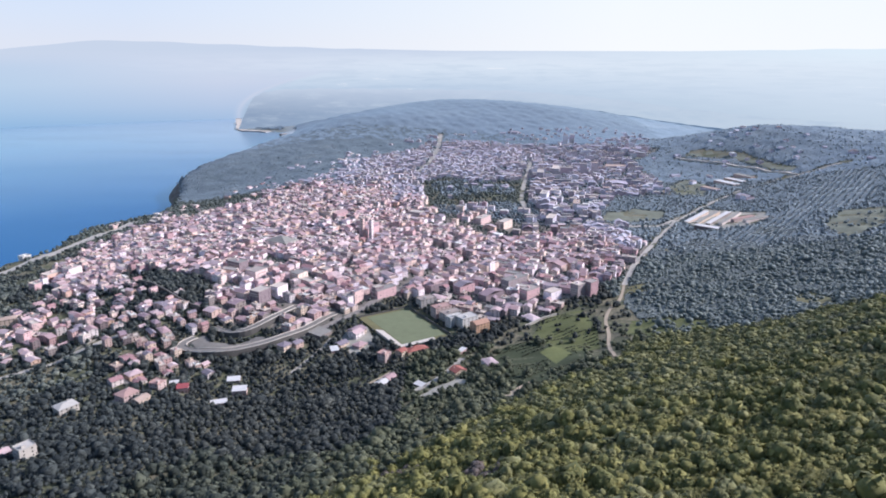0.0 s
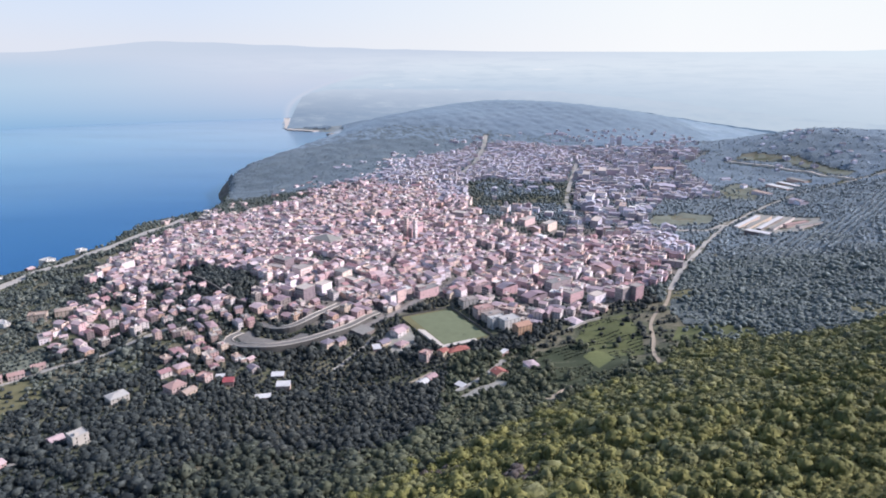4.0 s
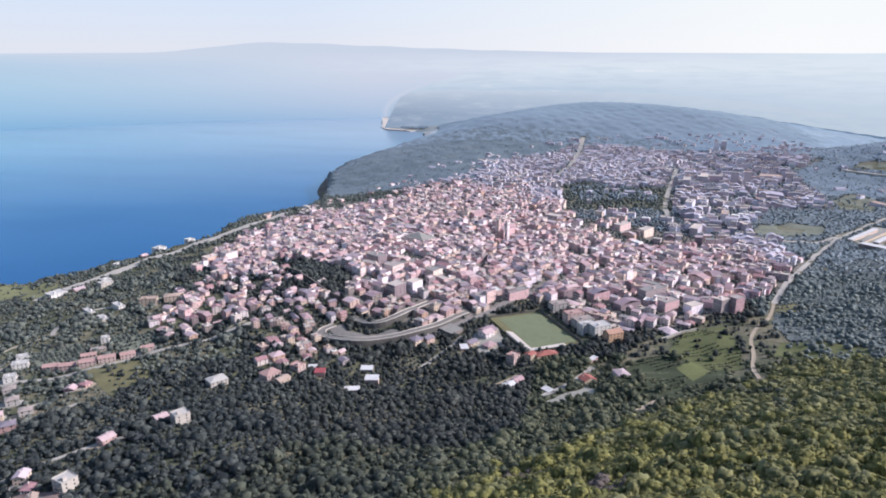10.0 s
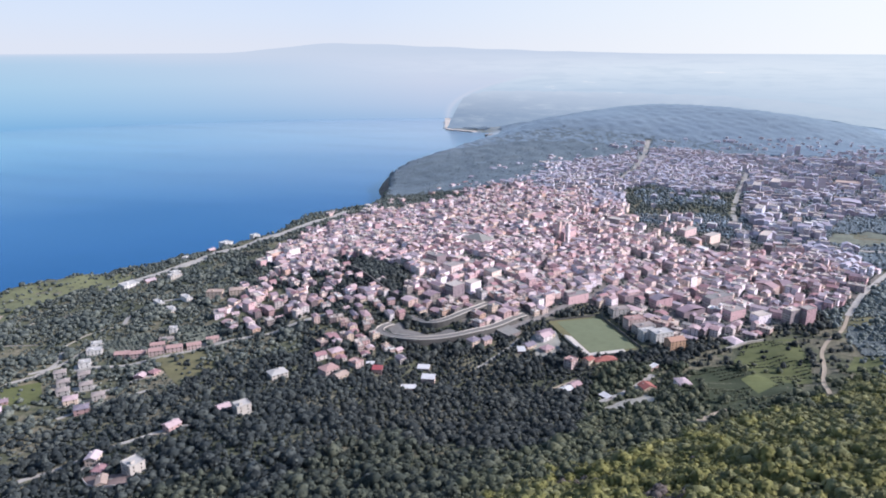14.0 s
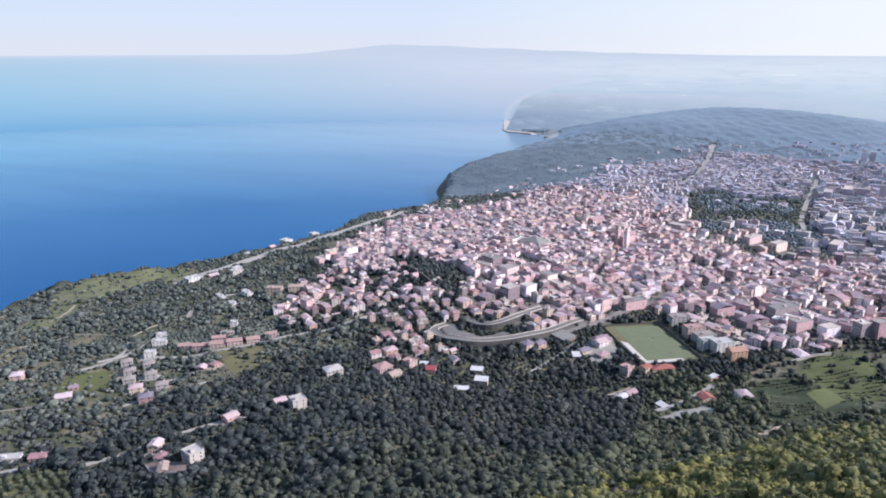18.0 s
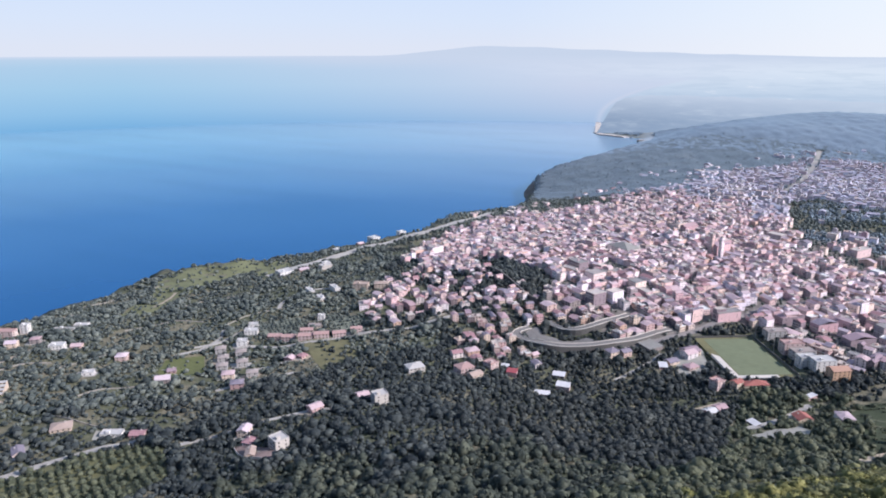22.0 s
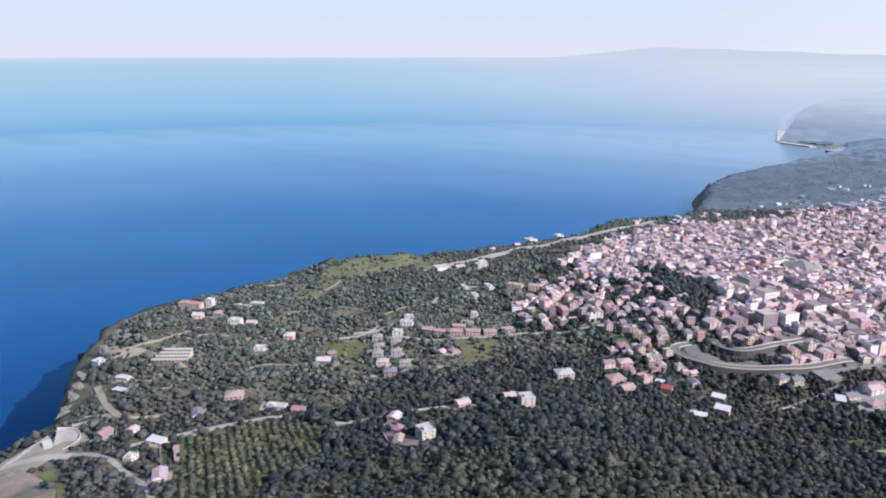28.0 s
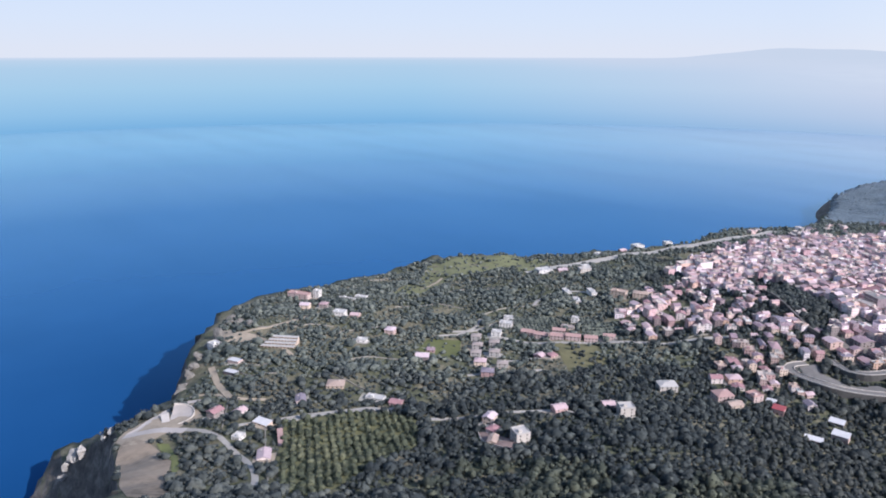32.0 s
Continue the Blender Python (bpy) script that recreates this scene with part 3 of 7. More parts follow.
def build_backdrops():
    """Far shore, far mountains and the low sky, as glowing rings behind everything, with haze painted into their
    colours.
    """
    az = np.arange(-180, 180, 0.5)
    crest = np.interp(az, [c[0] for c in CREST], [c[1] for c in CREST])
    for _ in range(6):
        crest = 0.5 * crest + 0.25 * (np.roll(crest, 1) + np.roll(crest, -1))
    crest = crest + 0.03 * np.sin(az * 1.3) * (crest > -0.5)

    def ring(name, radius, low, high, mat, az=az, closed=True):
        a = np.radians(az)
        x, y = -np.sin(a) * radius, np.cos(a) * radius
        zl, zh = low + 0 * a, EYE + radius * np.tan(np.radians(high + 0 * a))
        v = np.concatenate([np.stack([x, y, zl], -1), np.stack([x, y, zh], -1)])
        n = len(a)
        i = np.arange(n)
        return raw_mesh(name, v, np.stack([i, (i + 1) % n, (i + 1) % n + n, i + n], -1)[:n if closed else n - 1], [mat])

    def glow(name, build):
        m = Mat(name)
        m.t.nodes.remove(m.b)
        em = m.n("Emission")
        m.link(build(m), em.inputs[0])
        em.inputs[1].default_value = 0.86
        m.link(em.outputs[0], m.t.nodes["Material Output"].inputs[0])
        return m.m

    def split(m):
        s = m.n("SeparateXYZ")
        m.link(m.place(), s.inputs[0])
        return s.outputs

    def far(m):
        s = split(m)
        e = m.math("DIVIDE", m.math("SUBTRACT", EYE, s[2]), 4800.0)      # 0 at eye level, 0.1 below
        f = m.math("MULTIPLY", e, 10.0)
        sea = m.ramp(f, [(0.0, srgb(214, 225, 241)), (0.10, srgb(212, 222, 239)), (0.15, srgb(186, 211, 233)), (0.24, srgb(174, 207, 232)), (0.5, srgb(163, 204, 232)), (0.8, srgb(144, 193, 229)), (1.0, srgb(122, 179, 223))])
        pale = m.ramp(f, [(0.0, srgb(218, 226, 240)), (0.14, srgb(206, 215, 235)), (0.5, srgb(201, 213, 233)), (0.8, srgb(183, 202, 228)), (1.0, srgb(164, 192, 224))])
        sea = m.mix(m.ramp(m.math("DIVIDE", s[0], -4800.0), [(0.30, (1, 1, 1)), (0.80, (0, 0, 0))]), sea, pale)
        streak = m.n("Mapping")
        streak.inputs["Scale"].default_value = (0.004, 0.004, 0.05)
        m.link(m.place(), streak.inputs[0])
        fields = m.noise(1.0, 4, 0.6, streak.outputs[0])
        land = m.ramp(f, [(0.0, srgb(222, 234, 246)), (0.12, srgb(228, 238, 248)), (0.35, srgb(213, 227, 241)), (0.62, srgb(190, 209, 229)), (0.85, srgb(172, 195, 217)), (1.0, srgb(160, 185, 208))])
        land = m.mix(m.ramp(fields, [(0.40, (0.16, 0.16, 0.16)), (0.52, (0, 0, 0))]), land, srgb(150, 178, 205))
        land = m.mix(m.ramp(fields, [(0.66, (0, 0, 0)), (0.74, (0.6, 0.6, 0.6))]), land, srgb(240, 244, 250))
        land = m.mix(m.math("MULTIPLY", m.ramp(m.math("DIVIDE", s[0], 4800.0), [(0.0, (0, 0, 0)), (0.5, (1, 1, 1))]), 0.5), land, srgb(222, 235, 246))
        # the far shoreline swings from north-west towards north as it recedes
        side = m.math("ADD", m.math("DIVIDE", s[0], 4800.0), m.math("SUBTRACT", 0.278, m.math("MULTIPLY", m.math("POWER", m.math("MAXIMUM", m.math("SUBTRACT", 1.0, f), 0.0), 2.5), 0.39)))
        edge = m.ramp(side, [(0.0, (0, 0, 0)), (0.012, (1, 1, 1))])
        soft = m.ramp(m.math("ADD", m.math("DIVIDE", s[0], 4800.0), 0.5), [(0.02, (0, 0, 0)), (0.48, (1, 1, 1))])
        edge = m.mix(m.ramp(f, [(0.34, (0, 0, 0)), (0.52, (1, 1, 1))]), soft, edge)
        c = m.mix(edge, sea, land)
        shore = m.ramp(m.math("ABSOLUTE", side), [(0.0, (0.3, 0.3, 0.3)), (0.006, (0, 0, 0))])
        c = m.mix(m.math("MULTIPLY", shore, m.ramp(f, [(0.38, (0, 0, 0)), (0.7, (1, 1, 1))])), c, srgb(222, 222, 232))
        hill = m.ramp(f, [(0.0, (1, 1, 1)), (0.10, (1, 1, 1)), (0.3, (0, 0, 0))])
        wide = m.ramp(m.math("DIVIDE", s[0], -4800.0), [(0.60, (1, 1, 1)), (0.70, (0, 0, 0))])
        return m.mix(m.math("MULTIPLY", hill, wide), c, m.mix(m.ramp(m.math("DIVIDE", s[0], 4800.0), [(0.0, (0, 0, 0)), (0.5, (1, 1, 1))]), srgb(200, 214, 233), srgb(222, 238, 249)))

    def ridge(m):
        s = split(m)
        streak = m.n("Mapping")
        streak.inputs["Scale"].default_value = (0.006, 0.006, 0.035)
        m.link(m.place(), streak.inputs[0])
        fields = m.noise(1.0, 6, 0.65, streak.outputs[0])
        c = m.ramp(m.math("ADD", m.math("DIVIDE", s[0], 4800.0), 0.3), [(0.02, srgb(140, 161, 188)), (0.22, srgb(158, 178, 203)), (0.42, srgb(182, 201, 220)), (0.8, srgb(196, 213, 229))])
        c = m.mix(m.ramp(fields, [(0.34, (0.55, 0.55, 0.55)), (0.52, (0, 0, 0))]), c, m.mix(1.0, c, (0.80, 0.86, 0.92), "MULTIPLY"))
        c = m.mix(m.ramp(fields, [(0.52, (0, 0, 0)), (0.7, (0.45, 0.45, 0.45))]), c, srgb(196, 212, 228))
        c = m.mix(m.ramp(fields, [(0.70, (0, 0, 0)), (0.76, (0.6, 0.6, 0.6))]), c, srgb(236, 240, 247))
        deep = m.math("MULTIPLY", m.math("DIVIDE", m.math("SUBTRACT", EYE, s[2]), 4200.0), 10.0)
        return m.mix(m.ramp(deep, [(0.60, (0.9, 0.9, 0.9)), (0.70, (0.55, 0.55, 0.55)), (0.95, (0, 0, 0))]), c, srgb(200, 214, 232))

    def air(m):
        s = split(m)
        f = m.math("MULTIPLY", m.math("DIVIDE", m.math("SUBTRACT", s[2], EYE), 4800.0), 10.0)
        f = m.math("MULTIPLY", f, 0.2)
        left = m.ramp(f, [(0.0, srgb(222, 230, 243)), (0.07, srgb(216, 230, 248)), (0.2, srgb(206, 226, 252)), (1.0, srgb(150, 190, 240))])
        right = m.ramp(f, [(0.0, srgb(246, 251, 254)), (0.2, srgb(240, 250, 254)), (1.0, srgb(170, 205, 245))])
        return m.mix(m.ramp(m.math("ADD", m.math("DIVIDE", s[0], 9600.0), 0.5), [(0.30, (0, 0, 0)), (0.62, (1, 1, 1))]), left, right)

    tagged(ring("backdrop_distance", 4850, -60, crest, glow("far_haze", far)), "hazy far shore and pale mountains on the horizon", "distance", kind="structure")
    az2 = np.arange(-40, 17, 0.1)
    crest2 = np.interp(az2, [c[0] for c in NEARER], [c[1] for c in NEARER]) + 0.04 * np.sin(az2 * 2.1) + 0.02 * np.sin(az2 * 7.3)
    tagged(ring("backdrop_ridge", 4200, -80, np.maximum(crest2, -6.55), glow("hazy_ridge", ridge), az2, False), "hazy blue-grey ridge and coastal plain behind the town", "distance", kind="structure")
    tagged(ring("backdrop_sky", 4870, 380, 4.6 + 23.4 * np.clip((az + 2) / 25, 0, 1) * np.clip((125 - az) / 20, 0, 1), glow("low_sky", air)), "pale hazy morning sky low over the horizon", "sky", kind="structure")


build_ground()
build_sea()
build_backdrops()

# ---- building helpers ----
GRID_X, GRID_Y, CELL = -1300, -60, 2.0
BUSY = np.zeros((1600, 1950), bool)       # ground that is already taken


def taken(x, y):
    i = np.clip(((np.asarray(x) - GRID_X) / CELL).astype(int), 0, BUSY.shape[0] - 1)
    j = np.clip(((np.asarray(y) - GRID_Y) / CELL).astype(int), 0, BUSY.shape[1] - 1)
    return BUSY[i, j]


def take_box(x, y, yaw, w, l, pad=0.0):
    r = 0.5 * math.hypot(w, l) + pad + CELL
    i0, i1 = int((x - r - GRID_X) / CELL), int((x + r - GRID_X) / CELL) + 1
    j0, j1 = int((y - r - GRID_Y) / CELL), int((y + r - GRID_Y) / CELL) + 1
    i0, j0, i1, j1 = max(i0, 0), max(j0, 0), min(i1, BUSY.shape[0]), min(j1, BUSY.shape[1])
    if i0 >= i1 or j0 >= j1:
        return
    gx, gy = np.meshgrid(GRID_X + (np.arange(i0, i1) + 0.5) * CELL - x, GRID_Y + (np.arange(j0, j1) + 0.5) * CELL - y, indexing="ij")
    c, s = math.cos(radians(yaw)), math.sin(radians(yaw))
    BUSY[i0:i1, j0:j1] |= (abs(gx * c + gy * s) < w / 2 + pad) & (abs(gy * c - gx * s) < l / 2 + pad)


def take_line(points, width):
    for (ax, ay), (bx, by) in zip(points[:-1], points[1:]):
        take_box((ax + bx) / 2, (ay + by) / 2, math.degrees(math.atan2(by - ay, bx - ax)), math.hypot(bx - ax, by - ay) + width, width)


def take_poly(poly, pad=0.0):
    xs, ys = GRID_X + (np.arange(BUSY.shape[0]) + 0.5) * CELL, GRID_Y + (np.arange(BUSY.shape[1]) + 0.5) * CELL
    px, py = [p[0] for p in poly], [p[1] for p in poly]
    i = np.nonzero((xs > min(px)) & (xs < max(px)))[0]
    j = np.nonzero((ys > min(py)) & (ys < max(py)))[0]
    gx, gy = np.meshgrid(xs[i], ys[j], indexing="ij")
    BUSY[i[0]:i[-1] + 1, j[0]:j[-1] + 1] |= inside(poly, gx, gy)


def hz(x, y):
    return float(height(np.array([x]), np.array([y]))[0])


def part(name, bm, material, parent, label=""):
    """Links a bmesh as one mesh object under a thing or a part."""
    me = bpy.data.meshes.new(name)
    bm.to_mesh(me)
    bm.free()
    me.materials.append(material)
    ob = new(name, me)
    ob.parent = parent
    if label:
        ob["label"] = label
    return ob


def add_box(bm, x, y, z, sx, sy, sz, yaw=0.0):
    """A box whose base centre is at x, y, z."""
    m = Matrix.Translation((x, y, z + sz / 2)) @ Matrix.Rotation(radians(yaw), 4, "Z") @ Matrix.Diagonal((sx, sy, sz, 1))
    bmesh.ops.create_cube(bm, size=1, matrix=m)
    return bm


def box(x, y, z, sx, sy, sz, yaw=0.0):
    return add_box(bmesh.new(), x, y, z, sx, sy, sz, yaw)


def add_faces(bm, verts, faces):
    vs = [bm.verts.new(v) for v in verts]
    for f in faces:
        bm.faces.new([vs[i] for i in f])
    return bm


def gable(w, l, z, rise, over=0.6, thick=0.3):
    """A pitched roof over w by l with its ridge along y."""
    a, b = w / 2 + over, l / 2 + over
    dz = rise * over / (w / 2)
    v = []
    for y in (-b, b):
        v += [(-a, y, z - dz), (0, y, z + rise), (a, y, z - dz), (a, y, z - dz + thick), (0, y, z + rise + thick), (-a, y, z - dz + thick)]
    f = [(0, 5, 4, 1), (1, 4, 3, 2), (6, 7, 10, 11), (7, 8, 9, 10), (5, 11, 10, 4), (4, 10, 9, 3), (0, 1, 7, 6), (1, 2, 8, 7), (0, 6, 11, 5), (2, 3, 9, 8)]
    return add_faces(bmesh.new(), v, f)


def hip(w, l, z, rise, over=0.6, thick=0.3):
    a, b = w / 2 + over, l / 2 + over
    k = max(b - a, 0.2)
    v = [(-a, -b, z - 0.2), (a, -b, z - 0.2), (a, b, z - 0.2), (-a, b, z - 0.2), (-a, -b, z - 0.2 + thick), (a, -b, z - 0.2 + thick), (a, b, z - 0.2 + thick), (-a, b, z - 0.2 + thick), (0, -k, z + rise), (0, k, z + rise)]
    f = [(3, 2, 1, 0), (0, 1, 5, 4), (1, 2, 6, 5), (2, 3, 7, 6), (3, 0, 4, 7), (4, 5, 8), (5, 6, 9, 8), (6, 7, 9), (7, 4, 8, 9)]
    return add_faces(bmesh.new(), v, f)


def deck(w, l, z):
    """A flat roof slab with a low parapet."""
    bm = box(0, 0, z, w + 0.3, l + 0.3, 0.25)
    for sx in (-1, 1):
        add_box(bm, sx * (w / 2 + 0.02), 0, z + 0.25, 0.22, l + 0.26, 0.7)
        add_box(bm, 0, sx * (l / 2 + 0.02), z + 0.25, w - 0.2, 0.22, 0.7)
    return bm


def window_mesh(w=1.2, h=1.5):
    """A glazed opening: proud frame, sill and recessed dark pane, facing -y."""
    bm = box(0, 0.03, 0, w, 0.1, h)
    return bm


def house(label, w, l, storeys, roof="gable", wall=None, cover=None, balconies=False, chimney=True, per=(2, 3), tall=3.1, category="house", foot=3.0, name="house", fine=False):
    """A house at the origin with its parts; w along x, l along y."""
    ob = tagged(new(name), label, category)
    h = storeys * tall
    wall, cover = wall or M_WALL, cover or (M_DECK if roof == "flat" else M_ROOF)
    bm = box(0, 0, -foot, w, l, h + foot)
    rise = 0.19 * w
    if roof == "gable":
        bm.free()
        v = []
        for y in (-l / 2, l / 2):
            v += [(-w / 2, y, -foot), (w / 2, y, -foot), (w / 2, y, h), (0, y, h + rise), (-w / 2, y, h)]
        bm = add_faces(bmesh.new(), v, [(0, 1, 2, 3, 4), (9, 8, 7, 6, 5), (1, 6, 7, 2), (0, 4, 9, 5), (2, 7, 8, 3), (3, 8, 9, 4), (0, 5, 6, 1)])
    body = part("wall", bm, wall, ob)
    if roof == "gable":
        part("roof", gable(w, l, h + 0.02, rise), cover, ob)
    elif roof == "hip":
        part("roof", hip(w, l, h + 0.02, rise * 0.9), cover, ob)
    else:
        part("roof", deck(w, l, h), cover, ob)
        part("stair_hut", box(w * 0.2, -l * 0.15, h + 0.25, 2.6, 3.2, 2.2), wall, ob)
    if chimney:
        part("chimney", box(-w * 0.22, l * 0.2, h + (rise * 0.3 if roof != "flat" else 0.2), 0.7, 0.9, 1.9), M_TRIM, ob)
    pane = None
    for k in range(storeys):
        for side in range(4):
            n, span, off = (per[0], w, l / 2) if side % 2 == 0 else (per[1], l, w / 2)
            for i in range(n):
                u = (i + 0.5) / n * span - span / 2
                m = Matrix.Rotation(radians(90 * side), 4, "Z") @ Matrix.Translation((u, -off - 0.02, k * tall + 0.9))
                if pane is None:
                    pane = part("window", window_mesh(1.4, 1.7) if fine else window_mesh(), M_TRIM if fine else M_GLASS, ob)
                    wo, glass = pane, None
                else:
                    wo = new("window", pane.data)
                    wo.parent = ob
                wo.matrix_basis = m
                if fine:
                    # dark pane set in the pale surround
                    if glass is None:
                        go = glass = part("pane", box(0, -0.03, 0.15, 1.1, 0.06, 1.4), M_GLASS, wo, "dark glass pane")
                    else:
                        go = new("pane", glass.data)
                        go.parent = wo
    part("door", box(w * 0.02 + w / (2 * per[0]) * (per[0] % 2), -l / 2 - 0.04, 0, 1.1, 0.12, 2.2), M_SHUTTER, ob)
    if balconies:
        slab = None
        for k in range(1, storeys):
            for side in (-1, 1):
                if slab is None:
                    bm = box(0, 0, 0, w * 0.7, 1.4, 0.2)
                    if not fine:
                        add_box(bm, 0, 0.66, 0.2, w * 0.7, 0.08, 0.9)
                    slab = part("balcony", bm, M_TRIM, ob)
                    bo, rail = slab, None
                else:
                    bo = new("balcony", slab.data)
                    bo.parent = ob
                if fine:
                    if rail is None:
                        rail = part("railing", box(0, 0.66, 0.2, w * 0.7, 0.08, 0.9), M_METAL, bo, "grey metal railing")
                    else:
                        new("railing", rail.data).parent = bo
                bo.matrix_basis = Matrix.Translation((0, side * (l / 2 + 0.7), k * tall - 0.15)) @ Matrix.Rotation(0 if side > 0 else math.pi, 4, "Z")
    return ob


def stand_on(ob, x, y, yaw, w, l):
    """Puts a thing on the ground: its base at the mean height under its corners."""
    z = np.mean([hz(x + dx, y + dy) for dx in (-w / 3, w / 3) for dy in (-l / 3, l / 3)])
    ob.matrix_basis = pose(x, y, z, 0, 0, yaw)
    take_box(x, y, yaw, w, l, 2.5)
    return ob


def ribbon(name, points, width, material, label, category="road", lift=0.35, kind="structure", step=9.0):
    """A strip of paving draped over the ground along a smoothed line."""
    p = np.array(points, float)
    for _ in range(3):
        p = np.concatenate([p[:1], np.stack([0.75 * p[:-1] + 0.25 * p[1:], 0.25 * p[:-1] + 0.75 * p[1:]], 1).reshape(-1, 2), p[-1:]])
    seg = np.hypot(*np.diff(p, axis=0).T)
    s = np.concatenate([[0], np.cumsum(seg)])
    n = max(int(s[-1] / step), 3)
    u = np.linspace(0, s[-1], n)
    c = np.stack([np.interp(u, s, p[:, 0]), np.interp(u, s, p[:, 1])], 1)
    t = np.gradient(c, axis=0)
    t /= np.linalg.norm(t, axis=1)[:, None]
    side = np.stack([-t[:, 1], t[:, 0]], 1)
    rows = []
    for k, dz in ((-0.5, -1.5), (-0.5, 0), (-0.17, 0), (0.17, 0), (0.5, 0), (0.5, -1.5)):
        q = c + side * k * width
        rows.append(np.stack([q[:, 0], q[:, 1], np.maximum(height(q[:, 0], q[:, 1]), height(c[:, 0], c[:, 1])) + lift + dz], 1))
    m = len(rows)
    v = np.stack(rows, 1).reshape(-1, 3)
    i, j = np.meshgrid(np.arange(n - 1), np.arange(m - 1), indexing="ij")
    f = np.stack([i * m + j, (i + 1) * m + j, (i + 1) * m + j + 1, i * m + j + 1], -1).reshape(-1, 4)
    take_line([tuple(q) for q in c], width + 2)
    return tagged(raw_mesh(name, v, f[:, ::-1], [material]), label, category, kind=kind)


def patch(name, poly, material, label, category, lift=0.3, step=7.0, busy=True, level=None):
    """A field or yard draped over the ground inside a polygon."""
    px, py = [p[0] for p in poly], [p[1] for p in poly]
    nx, ny = max(int((max(px) - min(px)) / step), 2), max(int((max(py) - min(py)) / step), 2)
    bm = bmesh.new()
    face = bm.faces.new([bm.verts.new((a, b, 0)) for a, b in poly])
    for ax, lo, hi, n in ((0, min(px), max(px), nx), (1, min(py), max(py), ny)):
        for i in range(1, n):
            co = [0, 0, 0]
            co[ax] = lo + (hi - lo) * i / n
            no = [0, 0, 0]
            no[ax] = 1
            bmesh.ops.bisect_plane(bm, geom=bm.verts[:] + bm.edges[:] + bm.faces[:], plane_co=co, plane_no=no)
    co = np.array([v.co for v in bm.verts])
    z = height(co[:, 0], co[:, 1]) + lift if level is None else np.full(len(co), level)
    for v, q in zip(bm.verts, z):
        v.co.z = q
    bmesh.ops.recalc_face_normals(bm, faces=bm.faces)
    if sum(f.normal.z for f in bm.faces) < 0:
        bmesh.ops.reverse_faces(bm, faces=bm.faces)
    me = bpy.data.meshes.new(name)
    bm.to_mesh(me)
    bm.free()
    me.materials.append(material)
    if busy:
        take_poly(poly)
    return tagged(new(name, me), label, category, kind="structure")


def smooth_line(points, step):
    p = np.array(points, float)
    for _ in range(3):
        p = np.concatenate([p[:1], np.stack([0.75 * p[:-1] + 0.25 * p[1:], 0.25 * p[:-1] + 0.75 * p[1:]], 1).reshape(-1, 2), p[-1:]])
    s = np.concatenate([[0], np.cumsum(np.hypot(*np.diff(p, axis=0).T))])
    u = np.linspace(0, s[-1], max(int(s[-1] / step), 3))
    c = np.stack([np.interp(u, s, p[:, 0]), np.interp(u, s, p[:, 1])], 1)
    t = np.gradient(c, axis=0)
    t /= np.linalg.norm(t, axis=1)[:, None]
    return c, np.stack([-t[:, 1], t[:, 0]], 1)


def strip(c, side, cross, z):
    """A closed prism swept along c; cross: (offset, rise) pairs."""
    n, m = len(c), len(cross)
    v = np.stack([np.concatenate([c + side * o, (z + r)[:, None]], 1) for o, r in cross], 1).reshape(-1, 3)
    i, j = np.meshgrid(np.arange(n - 1), np.arange(m), indexing="ij")
    k = (j + 1) % m
    f = np.stack([i * m + j, (i + 1) * m + j, (i + 1) * m + k, i * m + k], -1).reshape(-1, 4)
    return v, f


def raised_road(name, points, width, rise, label):
    """A road carried on retaining walls, with low parapets."""
    ob = tagged(new(name), label, "road", kind="structure")
    c, side = smooth_line(points, 6.0)
    z = height(c[:, 0], c[:, 1])
    for _ in range(8):
        z[1:-1] = 0.25 * z[:-2] + 0.5 * z[1:-1] + 0.25 * z[2:]
    z = z + rise * np.sin(np.linspace(0.25, 2.9, len(z)))
    w = width / 2
    for nm, cross, mat in (("carriageway", [(-w, -0.6), (w, -0.6), (w, 0), (-w, 0)], M_ROAD), ("retaining_wall", [(-w - 0.6, -12), (-w - 0.02, -12), (-w - 0.02, -0.1), (-w - 0.6, -0.1)], M_STONE),
                           ("retaining_wall", [(w + 0.02, -12), (w + 0.6, -12), (w + 0.6, -0.1), (w + 0.02, -0.1)], M_STONE), ("parapet", [(-w - 0.5, -0.1), (-w - 0.1, -0.1), (-w - 0.1, 0.9), (-w - 0.5, 0.9)], M_TRIM),
                           ("parapet", [(w + 0.1, -0.1), (w + 0.5, -0.1), (w + 0.5, 0.9), (w + 0.1, 0.9)], M_TRIM)):
        v, f = strip(c, side, cross, z)
        o = raw_mesh(nm, v, f, [mat])
        o.parent = ob
    take_line([tuple(q) for q in c], width + 4)
    return ob


def ground_wall(name, points, thick, tall, material, label):
    """A free-standing or retaining wall that follows the ground."""
    c, side = smooth_line(points, 6.0)
    v, f = strip(c, side, [(-thick / 2, -3), (thick / 2, -3), (thick / 2, tall), (-thick / 2, tall)], height(c[:, 0], c[:, 1]))
    take_line([tuple(q) for q in c], thick + 2)
    return tagged(raw_mesh(name, v, f, [material]), label, "wall", kind="structure")

